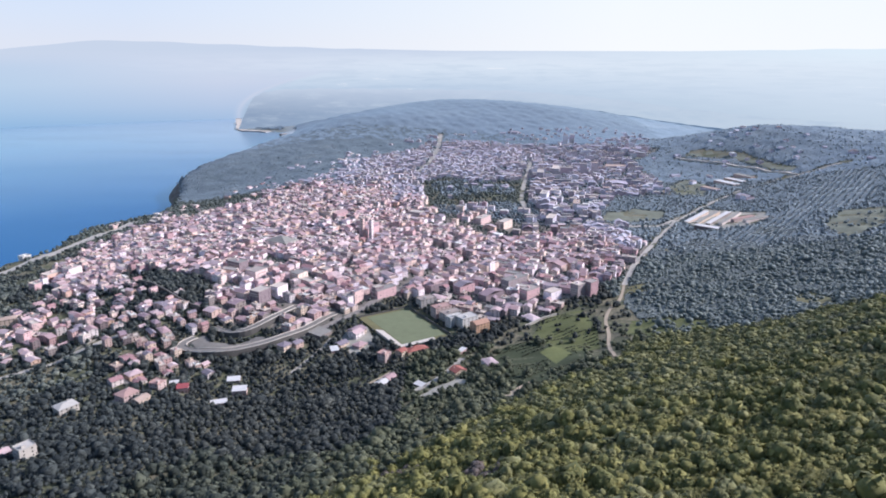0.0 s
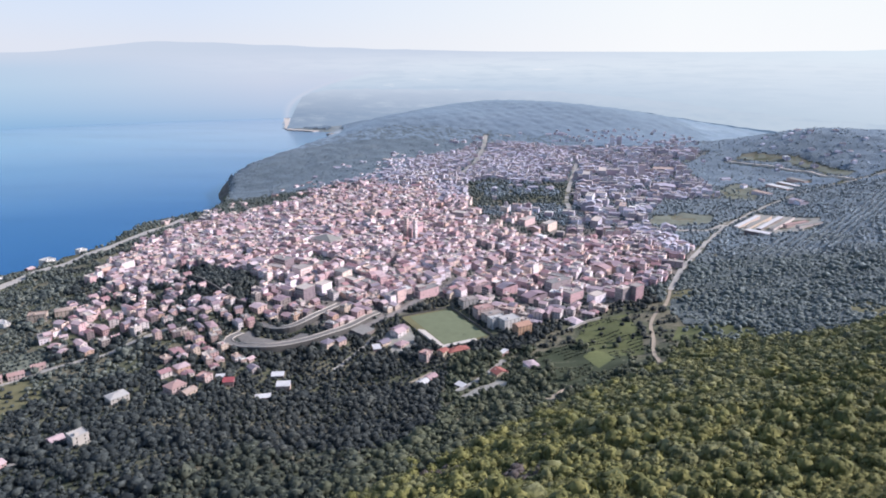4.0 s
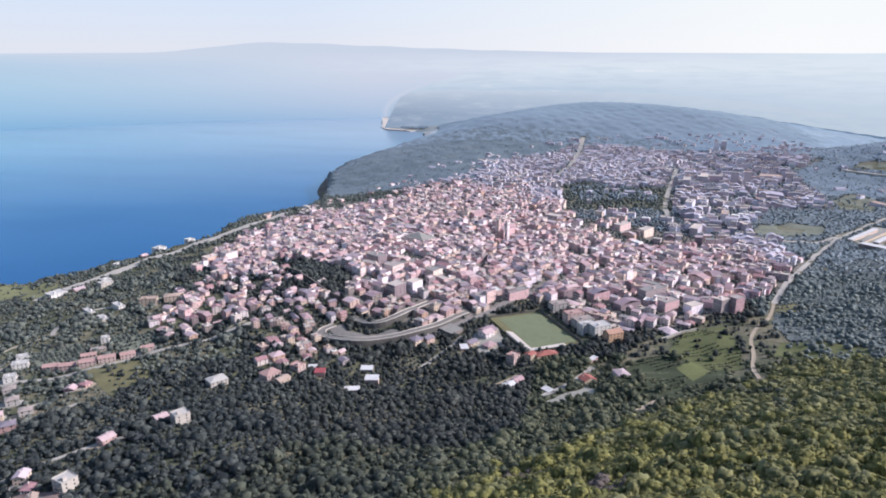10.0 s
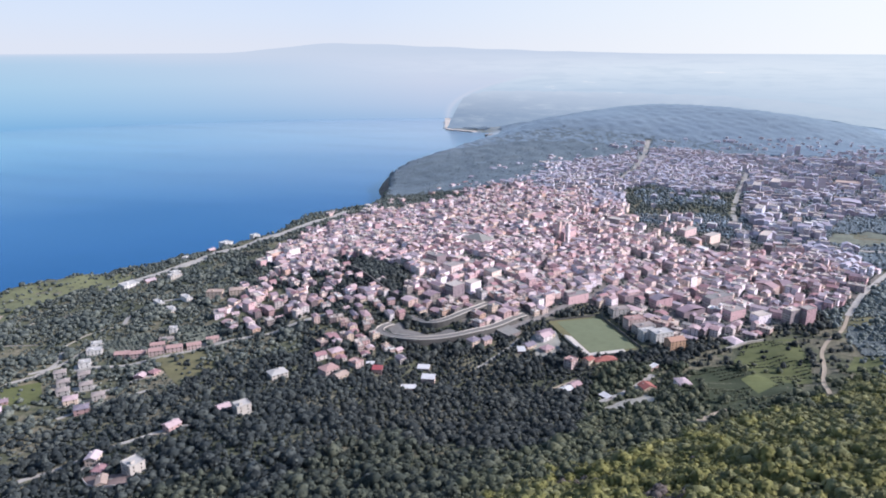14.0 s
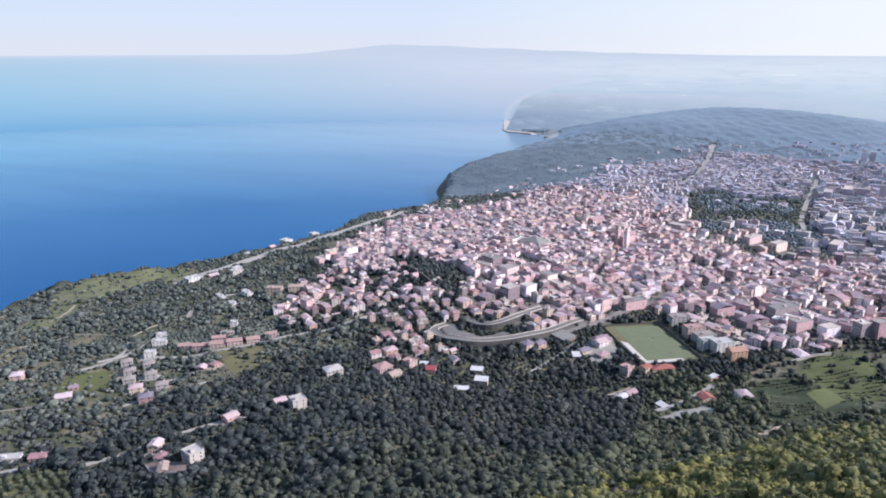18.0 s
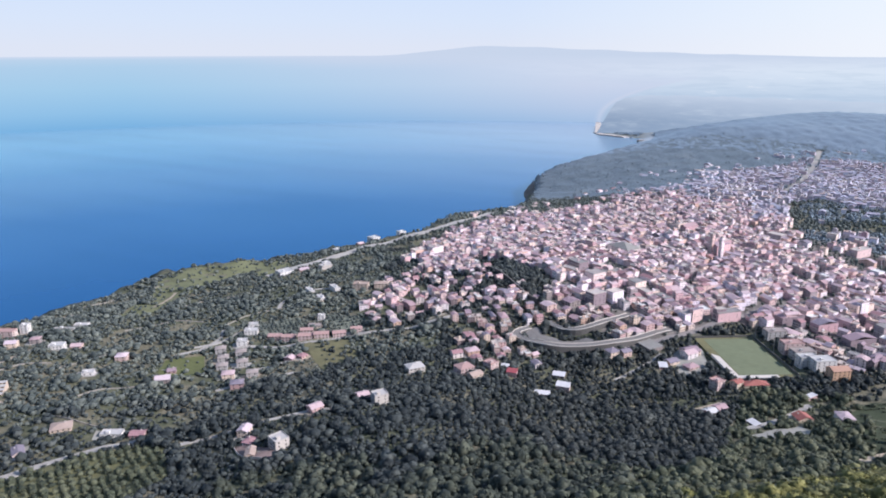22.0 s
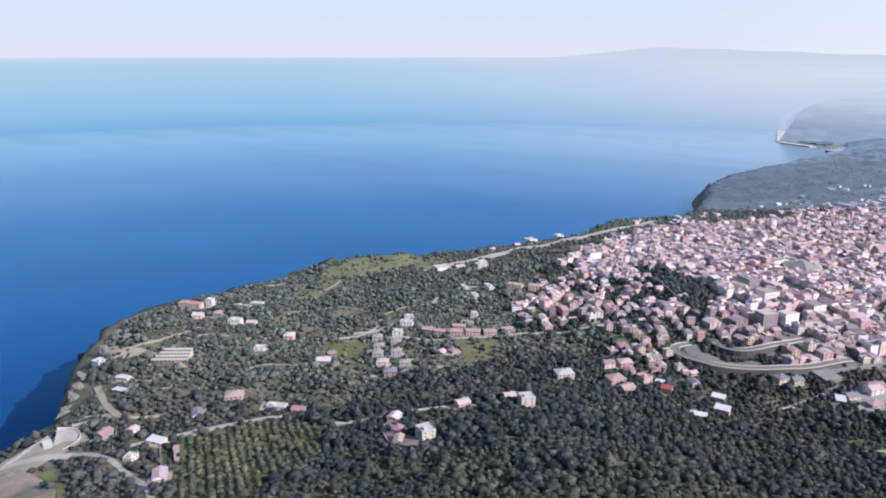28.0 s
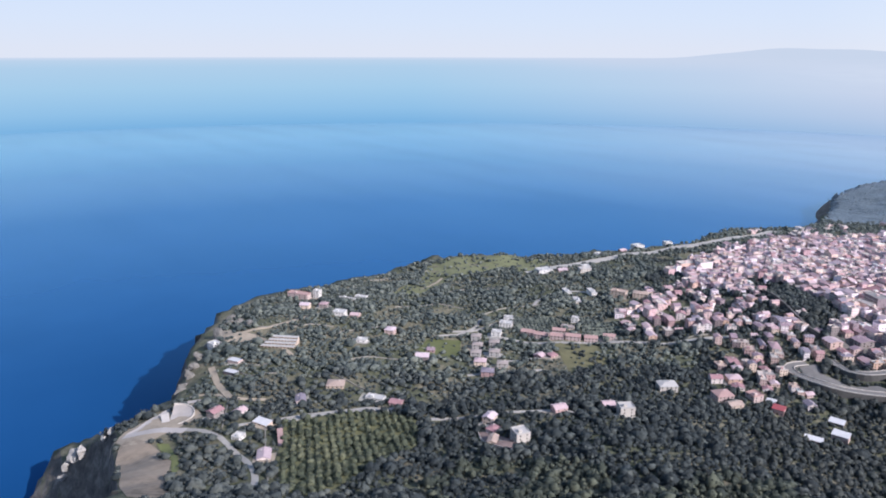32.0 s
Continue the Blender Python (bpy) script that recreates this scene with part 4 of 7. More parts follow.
# ---- roads and open ground ----
ROADS = [
    ("coast_road", [(-800, 860), (-782, 930), (-776, 997), (-757, 1118), (-697, 1288), (-674, 1554)], 19, M_PALEROAD, "pale coast road along the cliff top"),
    ("road", [(-180, 786), (-131, 832), (-74, 928), (-20, 1001), (40, 1080)], 8, M_WORN, "grey asphalt street into the town"),
    ("track", [(171, 640), (176, 690), (190, 743), (200, 817), (240, 890), (257, 944)], 4, M_DIRT, "pale dirt track between meadows and scrub"),
    ("road", [(257, 944), (302, 1061), (373, 1202), (473, 1410), (588, 1562), (716, 1711), (848, 1824), (992, 1880), (1100, 1900)], 8, M_PALEROAD, "straight pale road along the town edge"),
    ("road", [(322, 1432), (348, 1380), (406, 1370), (461, 1399), (500, 1460)], 10, M_PALEROAD, "curved pale road round a grassy field"),
    ("road", [(-120, 1758), (-56, 2049), (-18, 2555), (-9, 2901)], 14, M_CONC, "long straight pale avenue through the upper town"),
    ("road", [(193, 1450), (178, 1593), (224, 1888), (291, 2313)], 11, M_CONC, "pale avenue through the eastern town"),
    ("lane", [(-391, 160), (-420, 180), (-463, 192), (-541, 197), (-571, 183)], 5, M_CONC, "narrow grey lane among olive trees"),
    ("lane", [(-541, 210), (-532, 245), (-525, 287), (-486, 349)], 5, M_CONC, "narrow grey lane beside an orchard"),
    ("lane", [(-645, 547), (-626, 578), (-633, 615), (-640, 660)], 5, M_CONC, "narrow grey lane among olive trees"),
    ("lane", [(-520, 470), (-506, 502), (-480, 547)], 5, M_CONC, "narrow grey lane among olive trees"),
    ("lane", [(-523, 252), (-520, 284), (-509, 326), (-481, 345), (-488, 357)], 5.5, M_CONC, "pale lane along the top of an orchard"),
    ("lane", [(-640, 523), (-628, 556), (-637, 593), (-660, 620)], 5, M_CONC, "narrow pale lane to a row of villas"),
    ("lane", [(-535, 530), (-519, 561), (-500, 580)], 4.5, M_CONC, "narrow grey lane among trees"),
    ("road", [(-600, 580), (-560, 606), (-521, 630), (-485, 672), (-443, 705), (-411, 743), (-380, 785)], 7, M_CONC, "grey road below a row of red-roofed houses"),
    ("track", [(-794, 314), (-790, 350), (-780, 384), (-780, 425), (-800, 450)], 6, M_DIRT, "pale track along a bank near the cliff"),
    ("track", [(-768, 343), (-706, 346), (-673, 343)], 5, M_DIRT, "pale track below a terraced building"),
    ("track", [(-728, 268), (-671, 252), (-618, 243)], 7, M_DIRT, "bare dirt track over a cliff-top slope"),
    ("track", [(-659, 218), (-650, 241), (-609, 241), (-590, 268)], 5, M_DIRT, "pale track between cliff-top terraces"),
    ("lane", [(-880, 735), (-850, 690), (-835, 655)], 5, M_DIRT, "pale farm lane between terraces"),
    ("lane", [(-440, 350), (-403, 401), (-380, 445), (-340, 480)], 5, M_CONC, "narrow grey lane to lone houses"),
    ("lane", [(-654, 720), (-682, 769), (-673, 811), (-640, 830)], 6, M_CONC, "pale lane to low white buildings"),
    ("lane", [(-165, 700), (-150, 740), (-135, 790)], 5, M_CONC, "narrow grey lane down into the wood"),
    ("lane", [(-85, 640), (-75, 670), (-55, 700)], 5, M_DIRT, "pale yard lane beside a white house"),
    ("lane", [(-28, 628), (0, 668), (22, 715)], 7, M_CONC, "pale access road beside a red roof"),
    ("track", [(56, 557), (69, 580), (83, 593)], 8, M_DIRT, "short stretch of bare dirt track"),
    ("path", [(-615, 146), (-622, 165), (-643, 189), (-650, 208), (-640, 222)], 6, M_SAND, "pale paved path round the cliff-top theatre"),
]
for _n, _p, _w, _m, _l in ROADS:
    ribbon(_n, _p, _w, _m, _l)

ORCHARD = [(-521, 251), (-514, 281), (-503, 318), (-456, 350), (-403, 312), (-380, 242), (-359, 193), (-375, 176), (-447, 208)]
GROVE_A = [(-644, 664), (-600, 702), (-549, 660), (-592, 622)]
GROVE_B = [(-572, 722), (-509, 724), (-487, 695), (-521, 670)]
raised_road("hairpin_road", [(-139, 851), (-170, 802), (-196, 773), (-226, 754), (-255, 737), (-282, 736), (-302, 748), (-304, 762), (-294, 776)], 9, 7.0, "pale hairpin road carried on dark curved retaining walls")
raised_road("hairpin_road", [(-280, 802), (-264, 789), (-243, 788), (-225, 802), (-209, 827), (-193, 871)], 8, 7.0, "upper leg of a pale hairpin road on a dark wall")
patch("yard", [(-297, 766), (-284, 750), (-255, 750), (-228, 766), (-210, 782), (-224, 784), (-245, 768), (-268, 766), (-286, 782)], M_ROAD, "grey paved platform between the legs of a hairpin road", "yard", 1.2)
ground_wall("retaining_wall", [(-426, 938), (-392, 905), (-360, 877), (-307, 837)], 2.0, 8.0, M_STONE, "high dark stone wall under the wooded knoll")
ground_wall("retaining_wall", [(100, 800), (120, 822), (145, 838)], 1.5, 3.0, M_CONC, "pale concrete wall beside houses and meadow")
ribbon("beach", [(-830, 3760), (-900, 3880), (-960, 3942), (-1066, 3985), (-1138, 4003), (-1172, 4080), (-1200, 4200), (-1262, 4400), (-1330, 4640)], 34, M_SAND, "pale sand beach along the far bay", "beach", 1.2)
ribbon("breakwater", [(-1150, 3992), (-1178, 3985), (-1200, 4010)], 12, M_CONC, "low grey breakwater off the beach", "breakwater", 3.0)
ground_wall("field_wall", [(744, 2242), (839, 2143), (901, 2069), (942, 1859)], 8, 5, M_TRIM, "long pale wall across the slope below the hill")
FIELDS = [
    ("meadow", [(127, 830), (180, 850), (180, 760), (168, 690), (140, 690), (103, 757)], M_LAWN, "rough green meadow beside the town"),
    ("field", [(106, 704), (127, 726), (137, 684), (116, 658)], M_LAWN2, "small bright green field"),
    ("field", [(337, 1445), (364, 1512), (434, 1558), (491, 1522), (463, 1456), (392, 1426)], M_PALE_FIELD, "grassy field within the curve of a road"),
    ("garden", [(40, 679), (75, 743), (131, 751), (153, 681), (111, 581), (66, 586)], M_GARDEN, "dark green kitchen gardens with hedges below the town"),
    ("yard", [(-125, 800), (-95, 822), (-77, 764), (-105, 742)], M_TRACK, "pale worn yard between houses and the football ground"),
    ("field", [(249, 909), (259, 929), (296, 949), (289, 924), (262, 896)], M_DRY, "dry tan field at the end of a track"),
    ("field", [(271, 780), (299, 751), (281, 659), (256, 699), (221, 700), (203, 724), (227, 788)], M_LAWN, "green clearing beside the track"),
    ("field", [(413, 806), (446, 805), (432, 723), (397, 662), (395, 732)], M_DRY, "dry tan grass clearing on the wooded ridge"),
    ("field", [(-560, 640), (-490, 590), (-450, 560), (-440, 610), (-490, 660)], M_DRY, "yellowed grass clearing among olive trees"),
    ("terrace", [(-841, 598), (-875, 656), (-885, 723), (-843, 707), (-811, 630)], M_TERR, "sunlit green terraces above the cliff"),
    ("terrace", [(-905, 709), (-968, 772), (-1000, 835), (-956, 881), (-900, 950), (-840, 905), (-862, 819), (-850, 747), (-850, 690)], M_TERR, "sunlit green terraces above the cliff"),
    ("terrace", [(-857, 948), (-815, 943), (-800, 870), (-835, 850)], M_TERR, "sunlit green terraces above the cliff"),
    ("terrace", [(-838, 331), (-790, 337), (-767, 348), (-758, 327), (-782, 309), (-820, 312)], M_DIRT, "bare pale yard beside a cliff-top house"),
    ("lawn", [(-637, 507), (-617, 546), (-571, 503), (-579, 465), (-609, 472)], M_LAWN, "green lawn among houses and olives"),
    ("bare_slope", [(-593, 132), (-602, 140), (-595, 146), (-573, 151), (-551, 153), (-528, 146), (-505, 148), (-481, 138), (-452, 127), (-408, 116), (-400, 104), (-416, 93), (-470, 101), (-512, 112), (-560, 120)], M_BARE, "bare grey-brown slope at the brow of the cliff"),
    ("grass_slope", [(-567, 155), (-558, 163), (-545, 161), (-515, 156), (-485, 147), (-452, 131), (-475, 138), (-505, 148), (-528, 147), (-551, 154)], M_LAWN2, "green grass strip beside a bare slope"),
    ("grove_floor", GROVE_A, M_PALE_FIELD, "grey-green ground between young tree rows"),
    ("grove_floor", GROVE_B, M_PALE_FIELD, "grey-green ground between young tree rows"),
    ("field", ORCHARD, M_ORCH, "ochre orchard floor between tree rows"),
    ("yard", [(-25, 605), (-5, 635), (15, 655), (28, 640), (0, 600)], M_TRACK, "grey-green fenced yard beside a red roof"),
    ("yard", [(495, 1320), (500, 1390), (583, 1534), (669, 1421), (590, 1300)], M_TRACK, "pale gravel yard with long sheds"),
    ("field", [(610, 1879), (691, 1969), (713, 1883), (637, 1685), (587, 1744)], M_PALE_FIELD, "yellow-green field beside sheds"),
    ("field", [(688, 1237), (776, 1338), (853, 1325), (770, 1189), (670, 1110)], M_PALE_FIELD, "tan grass slope above the orchards"),
    ("field", [(780, 2250), (900, 2160), (960, 1930), (990, 1950), (930, 2190), (820, 2300)], M_PALE_FIELD, "long pale strip of field under the hill"),
    ("field", [(560, 2330), (640, 2480), (720, 2440), (640, 2280)], M_PALE_FIELD, "green field at the edge of the newer town"),
    ("clifftop_yard", [(-575, 150), (-590, 205), (-640, 215), (-632, 150), (-600, 120)], M_DIRT, "bare pale earth on the cliff top"),
]
for _n, _p, _m, _l in FIELDS:
    patch(_n, _p, _m, _l, "field", lift=0.55 if "plot" in _l else 0.15 if "kitchen" in _l else 0.3, busy=(_n in ("yard", "clifftop_yard", "bare_slope", "grass_slope", "grove_floor") or "bright" in _l or "curve" in _l or _p is ORCHARD))

# ---- football ground ----
def football_ground():
    a = math.degrees(math.atan2(792 - 870, 1 + 46))      # long side
    cx, cy, level = -47, 820, 139.5
    ob = tagged(new("football_ground"), "walled football ground with a worn green turf pitch", "sports ground")
    ob.matrix_basis = pose(cx, cy, level, 0, 0, a)
    part("apron", box(0, -3, -6, 108, 72, 6.0), M_DRY, ob, "worn dry apron round the pitch")
    part("turf", box(0, 0, 0, 98, 58, 0.12), M_TURF, ob, "worn green turf")
    # stepped stand on the near long side
    for k in range(6):
        part("terrace_step", box(26, -31.5 - k * 1.6, 0, 54, 1.6, 0.5 + 0.5 * k), M_TRIM, ob)
    part("end_terrace", box(54.5, -12, 0, 7, 46, 1.2), M_TRIM, ob)
    part("perimeter_wall", box(0, 33.4, -6, 108, 0.5, 8.6), M_STONE, ob)
    part("perimeter_wall", box(-53.8, -3, -6, 0.5, 71, 8.6), M_STONE, ob)
    part("perimeter_wall", box(58.8, -3, -6, 0.5, 60, 7.6), M_STONE, ob)
    for x in (-44, 0, 44):
        bm = box(x, 32, 0, 0.4, 0.4, 18)
        add_box(bm, x, 32, 18, 2.2, 0.6, 1.2)
        part("floodlight_mast", bm, M_METAL, ob, "tall grey floodlight mast")
    take_box(cx, cy, a, 118, 80)


football_ground()

# ---- open-air theatre on the cliff ----
def theatre():
    ob = tagged(new("open_air_theatre"), "pale fan-shaped open-air theatre on the cliff top", "theatre")
    x, y = -614, 183
    ob.matrix_basis = pose(x, y, hz(x, y) + 0.3, 0, 0, 165)

    def arc(r0, r1, z0, z1, a0=-75, a1=75, n=18):
        v, f = [], []
        for i in range(n + 1):
            a = radians(a0 + (a1 - a0) * i / n)
            c, s = math.cos(a), math.sin(a)
            v += [(r0 * s, -r0 * c, z0), (r1 * s, -r1 * c, z0), (r1 * s, -r1 * c, z1), (r0 * s, -r0 * c, z1)]
        for i in range(n):
            for j in range(4):
                k = (j + 1) % 4
                f.append((4 * i + j, 4 * i + k, 4 * i + 4 + k, 4 * i + 4 + j))
        f += [(3, 2, 1, 0), tuple(4 * n + j for j in range(4))]
        return add_faces(bmesh.new(), v, f)

    part("stage", box(0, 4, -2, 22, 7, 3.0), M_TRIM, ob, "pale stage platform")
    part("orchestra", arc(0.3, 8, -2, 0.4), M_SAND, ob, "pale paved floor")
    for k in range(7):
        part("seating_tier", arc(8 + 1.9 * k, 9.88 + 1.9 * k, -3, 0.7 + 0.42 * k), M_SAND, ob)
    part("rear_wall", arc(21.5, 22.2, -4, 5.0), M_TRIM, ob)
    take_box(x, y, 0, 46, 46)


theatre()
ribbon("promenade", [(-570, 182), (-590, 168), (-602, 155), (-616, 142)], 9, M_SAND, "pale bare promenade along the cliff top", "path", 0.5)

# ---- houses that stand apart ----
LONE = [
    # x, y, yaw, w, l, storeys, roof, kind of finish, label
    (-328, 487, -35, 11, 13, 3, "flat", "pale", "square cream house with a pale flat roof among trees"),
    (-350, 491, -35, 10, 11, 2, "gable", "tile", "low house with a brown tiled roof beside a cream house"),
    (-371, 447, -20, 10, 12, 2, "gable", "tile", "small grey-roofed house in the olive grove"),
    (-347, 372, -20, 12, 12, 3, "flat", "pale", "three-storey white house with open roof terraces"),
    (-395, 384, 20, 9, 11, 2, "gable", "tile", "pink house with a small turret roof"),
    (-378, 372, 10, 8, 10, 1, "hip", "tile", "low pink house with a tiled roof"),
    (-362, 356, 35, 7, 12, 1, "gable", "tan", "long low tan-roofed outbuilding in a yard"),
    (-354, 594, -38, 14, 18, 2, "hip", "pale", "large house with a pale flattish roof and shaded walls"),
    (-310, 624, -30, 15, 17, 2, "hip", "pink", "large villa with a pale pink hipped roof"),
    (-290, 610, -25, 10, 14, 2, "gable", "tan", "tan house with a gabled end"),
    (-322, 668, -40, 12, 14, 2, "hip", "tile", "house with a russet hipped roof"),
    (-335, 655, -40, 10, 12, 2, "gable", "tile", "house with a russet gabled roof"),
    (-290, 650, -20, 12, 12, 2, "flat", "pink", "pink two-storey house with balconies"),
    (-511, 576, 10, 11, 9, 1, "gable", "tile", "low house with an orange tiled roof"),
    (-500, 585, -10, 9, 9, 1, "hip", "tile", "low house with an orange hipped roof"),
    (-577, 626, -62, 10, 16, 2, "gable", "pink", "terraced house with a pink-red tiled roof"),
    (-560, 632, -62, 10, 17, 2, "gable", "pink", "terraced house with a pink-red tiled roof"),
    (-538, 638, -58, 10, 18, 2, "gable", "pink", "terraced house with a pink-red tiled roof"),
    (-521, 648, -55, 10, 18, 2, "gable", "pink", "terraced house with a pink-red tiled roof"),
    (-506, 664, -50, 10, 16, 2, "gable", "pink", "terraced house with a pink-red tiled roof"),
    (-554, 676, -60, 9, 16, 1, "flat", "grey", "low grey flat-roofed house among olives"),
    (-563, 702, -60, 8, 9, 2, "flat", "white", "small white flat-roofed house above olives"),
    (-584, 826, -70, 13, 22, 3, "flat", "tan", "long tan apartment house with loggias"),
    (-556, 838, -60, 13, 20, 3, "hip", "tan", "tan apartment house with a tiled roof"),
    (-780, 880, -20, 18, 26, 2, "flat", "white", "large white flat-roofed building by the coast road"),
    (-666, 806, 60, 8, 22, 1, "flat", "white", "long low white building on a lane"),
    (-625, 781, 55, 9, 20, 1, "flat", "white", "long low white building on a lane"),
    (-632, 824, 60, 9, 22, 2, "flat", "white", "white two-storey building on a lane"),
    (-221, 677, 10, 13, 9, 1, "shed", "whiteroof", "small shed with a bright white roof in the trees"),
    (-206, 647, 10, 14, 10, 2, "shed", "whiteroof", "white house with a bright white roof in the trees"),
    (-217, 615, 18, 15, 7, 1, "shed", "whiteroof", "low white-roofed shed in the trees"),
    (-264, 648, 12, 11, 9, 2, "shed", "redroof", "small house with a crimson sheet roof"),
    (-278, 662, 12, 9, 6, 1, "shed", "whiteroof", "white lean-to among houses"),
    (-63, 664, -35, 10, 12, 1, "gable", "whiteroof", "low house with a sunlit white roof"),
    (-56, 680, -35, 10, 12, 1, "gable", "tile", "low house with a brown-pink tiled roof"),
    (-23, 646, -40, 11, 7, 1, "shed", "whiteroof", "low white-roofed shed beside a lane"),
    (16, 676, 35, 14, 12, 1, "gable", "redtile", "house with a bright red tiled roof"),
    (21, 731, -35, 6, 14, 1, "shed", "whiteroof", "long low shed with a pale roof"),
    (50, 684, 25, 12, 15, 1, "hip", "tile", "low house with a broad brown-pink roof"),
    (-66, 732, -30, 11, 12, 3, "flat", "pink", "pink-walled house behind the football terraces"),
    (-47, 737, -30, 9, 11, 2, "gable", "redtile", "red-roofed house behind the football terraces"),
    (-30, 745, 31, 26, 9, 1, "hip", "redtile", "long low red-roofed changing rooms beside the football ground"),
    (-105, 800, -35, 16, 18, 2, "gable", "tile", "brown-roofed house beside the football ground"),
    (-120, 772, -35, 11, 14, 1, "gable", "tile", "low brown-roofed house beside the football ground"),
    (-185, 760, -35, 12, 13, 2, "hip", "tile", "pink house below the hairpin road"),
    (-172, 768, -35, 10, 12, 2, "gable", "tile", "red-roofed house below the hairpin road"),
    (30, 818, -55, 16, 24, 4, "flat", "white", "pale apartment house with stacked balconies"),
    (45, 794, -55, 13, 20, 4, "gable", "orange", "orange-yellow apartment house beside the football ground"),
    (10, 846, -55, 13, 26, 3, "flat", "grey", "dark-walled apartment row beside the football ground"),
    (-908, 478, -62, 12, 34, 3, "flat", "pink", "pink cliff-top hotel with long balconies"),
    (-893, 500, -62, 9, 10, 4, "flat", "white", "white tower wing of a cliff-top hotel"),
    (-835, 448, -50, 11, 13, 2, "gable", "tile", "white house with a red roof on the cliff top"),
    (-822, 470, -50, 10, 11, 2, "hip", "tile", "white house with a red roof on the cliff top"),
    (-780, 294, 10, 13, 12, 2, "flat", "white", "white house on the very edge of the cliff"),
    (-712, 290, -70, 8, 16, 1, "shed", "whiteroof", "pale greenhouse on a cliff-top terrace"),
    (-686, 274, -70, 7, 16, 1, "shed", "whiteroof", "pale greenhouse on a cliff-top terrace"),
    (-460, 204, 60, 10, 14, 1, "gable", "tile", "pink-roofed house beside the lane"),
    (-515, 207, 30, 8, 9, 1, "flat", "white", "small white flat-roofed house among trees"),
    (-582, 214, 20, 10, 12, 2, "gable", "tile", "pink-roofed house beside the open-air theatre"),
    (-570, 232, 20, 9, 12, 1, "gable", "tile", "brown-roofed house beside the open-air theatre"),
    (-770, 464, -55, 12, 16, 2, "flat", "white", "white villa near the cliff top"),
    (-760, 482, -55, 10, 12, 1, "gable", "tile", "low red-roofed wing of a white villa"),
    (-846, 548, -60, 9, 18, 1, "flat", "white", "low white villa near the cliff top"),
    (-682, 484, -55, 12, 12, 2, "hip", "tile", "pink-roofed villa among olives"),
    (-667, 431, -50, 9, 12, 1, "flat", "white", "white bungalow among olives"),
    (-583, 458, -45, 12, 15, 2, "gable", "tile", "pink house with a brown roof among olives"),
    (-600, 484, -45, 8, 9, 1, "gable", "tile", "small outbuilding with a brown tiled roof"),
    (-608, 564, -50, 10, 12, 2, "hip", "grey", "grey-roofed villa in a row of villas"),
    (-586, 546, -50, 10, 12, 2, "hip", "grey", "grey-roofed villa in a row of villas"),
    (-577, 566, -50, 10, 12, 2, "hip", "grey", "grey-roofed villa in a row of villas"),
    (-552, 542, -50, 10, 12, 2, "hip", "grey", "grey-roofed villa in a row of villas"),
    (-565, 524, -50, 10, 12, 2, "hip", "grey", "grey-roofed villa in a row of villas"),
    (-540, 508, -50, 11, 13, 2, "hip", "tile", "villa with a salmon tiled roof"),
    (-505, 486, -50, 11, 13, 2, "hip", "tile", "villa with a salmon tiled roof and white walls"),
    (-518, 522, -50, 10, 12, 2, "hip", "grey", "grey-roofed villa in a row of villas"),
    (-615, 624, -55, 11, 16, 2, "flat", "white", "white villa above a row of villas"),
    (-598, 590, -55, 10, 12, 2, "flat", "white", "white villa above a row of villas"),
    (-566, 333, -40, 14, 17, 1, "hip", "tan", "tan bungalow with a broad roof"),
    (-519, 349, -60, 9, 18, 1, "flat", "white", "long white bungalow beside the orchard lane"),
    (-494, 356, -60, 9, 12, 1, "gable", "tile", "grey-roofed bungalow beside the orchard lane"),
    (-785, 1160, -18, 18, 20, 2, "flat", "white", "white building between the coast road and the cliff"),
    (-796, 1050, -10, 11, 14, 1, "flat", "white", "low white house above the cliff"),
    (-792, 1120, -15, 10, 13, 1, "gable", "tile", "tile-roofed house above the cliff"),
    (-733, 932, -25, 13, 20, 2, "flat", "pale", "cream house below the coast road"),
    (-746, 950, -25, 10, 15, 2, "flat", "white", "white house below the coast road"),
    (-760, 905, -25, 12, 16, 1, "gable", "tile", "grey-roofed house among olives"),
    (-755, 1218, -25, 13, 16, 2, "flat", "white", "white house between the coast road and the cliff"),
    (-429, 905, -35, 14, 12, 1, "flat", "pale", "small house with a pale yellow flat roof"),
    (-155, 805, -38, 34, 20, 1, "shed", "greydeck", "wide low hall with a grey flat roof"),
    (-270, 1138, -30, 46, 30, 4, "hip", "greydeck", "large market hall under a dark grey-brown roof"),
    (-560, 290, 62, 9, 14, 1, "gable", "tile", "low house with a brown roof beside a lane"),
    (-488, 232, 65, 4, 26, 1, "shed", "pink", "long low pergola roof beside a lane"),
    (-530, 236, 20, 16, 8, 1, "shed", "whiteroof", "pale low outbuilding beside olive trees"),
    (-840, 520, -60, 3, 26, 1, "flat", "white", "long low white wall of a villa garden"),
    (-632, 646, -50, 9, 12, 2, "flat", "white", "white house beside young tree rows"),
    (-550, 655, -55, 9, 16, 2, "gable", "pink", "terraced house with a pink-red tiled roof"),
    (-492, 682, -50, 9, 14, 2, "gable", "pink", "terraced house with a pink-red tiled roof"),
    (-105, 794, -35, 13, 15, 2, "gable", "tile", "brown-roofed house in a yard near the football ground"),
    (-98, 768, -35, 11, 14, 1, "hip", "tile", "low brown-roofed house in a yard near the football ground"),
    (-126, 755, 20, 9, 12, 1, "shed", "whiteroof", "small white-roofed shed below a lane"),
    (-22, 887, -57, 13, 24, 3, "flat", "grey", "grey apartment house along the football ground"),
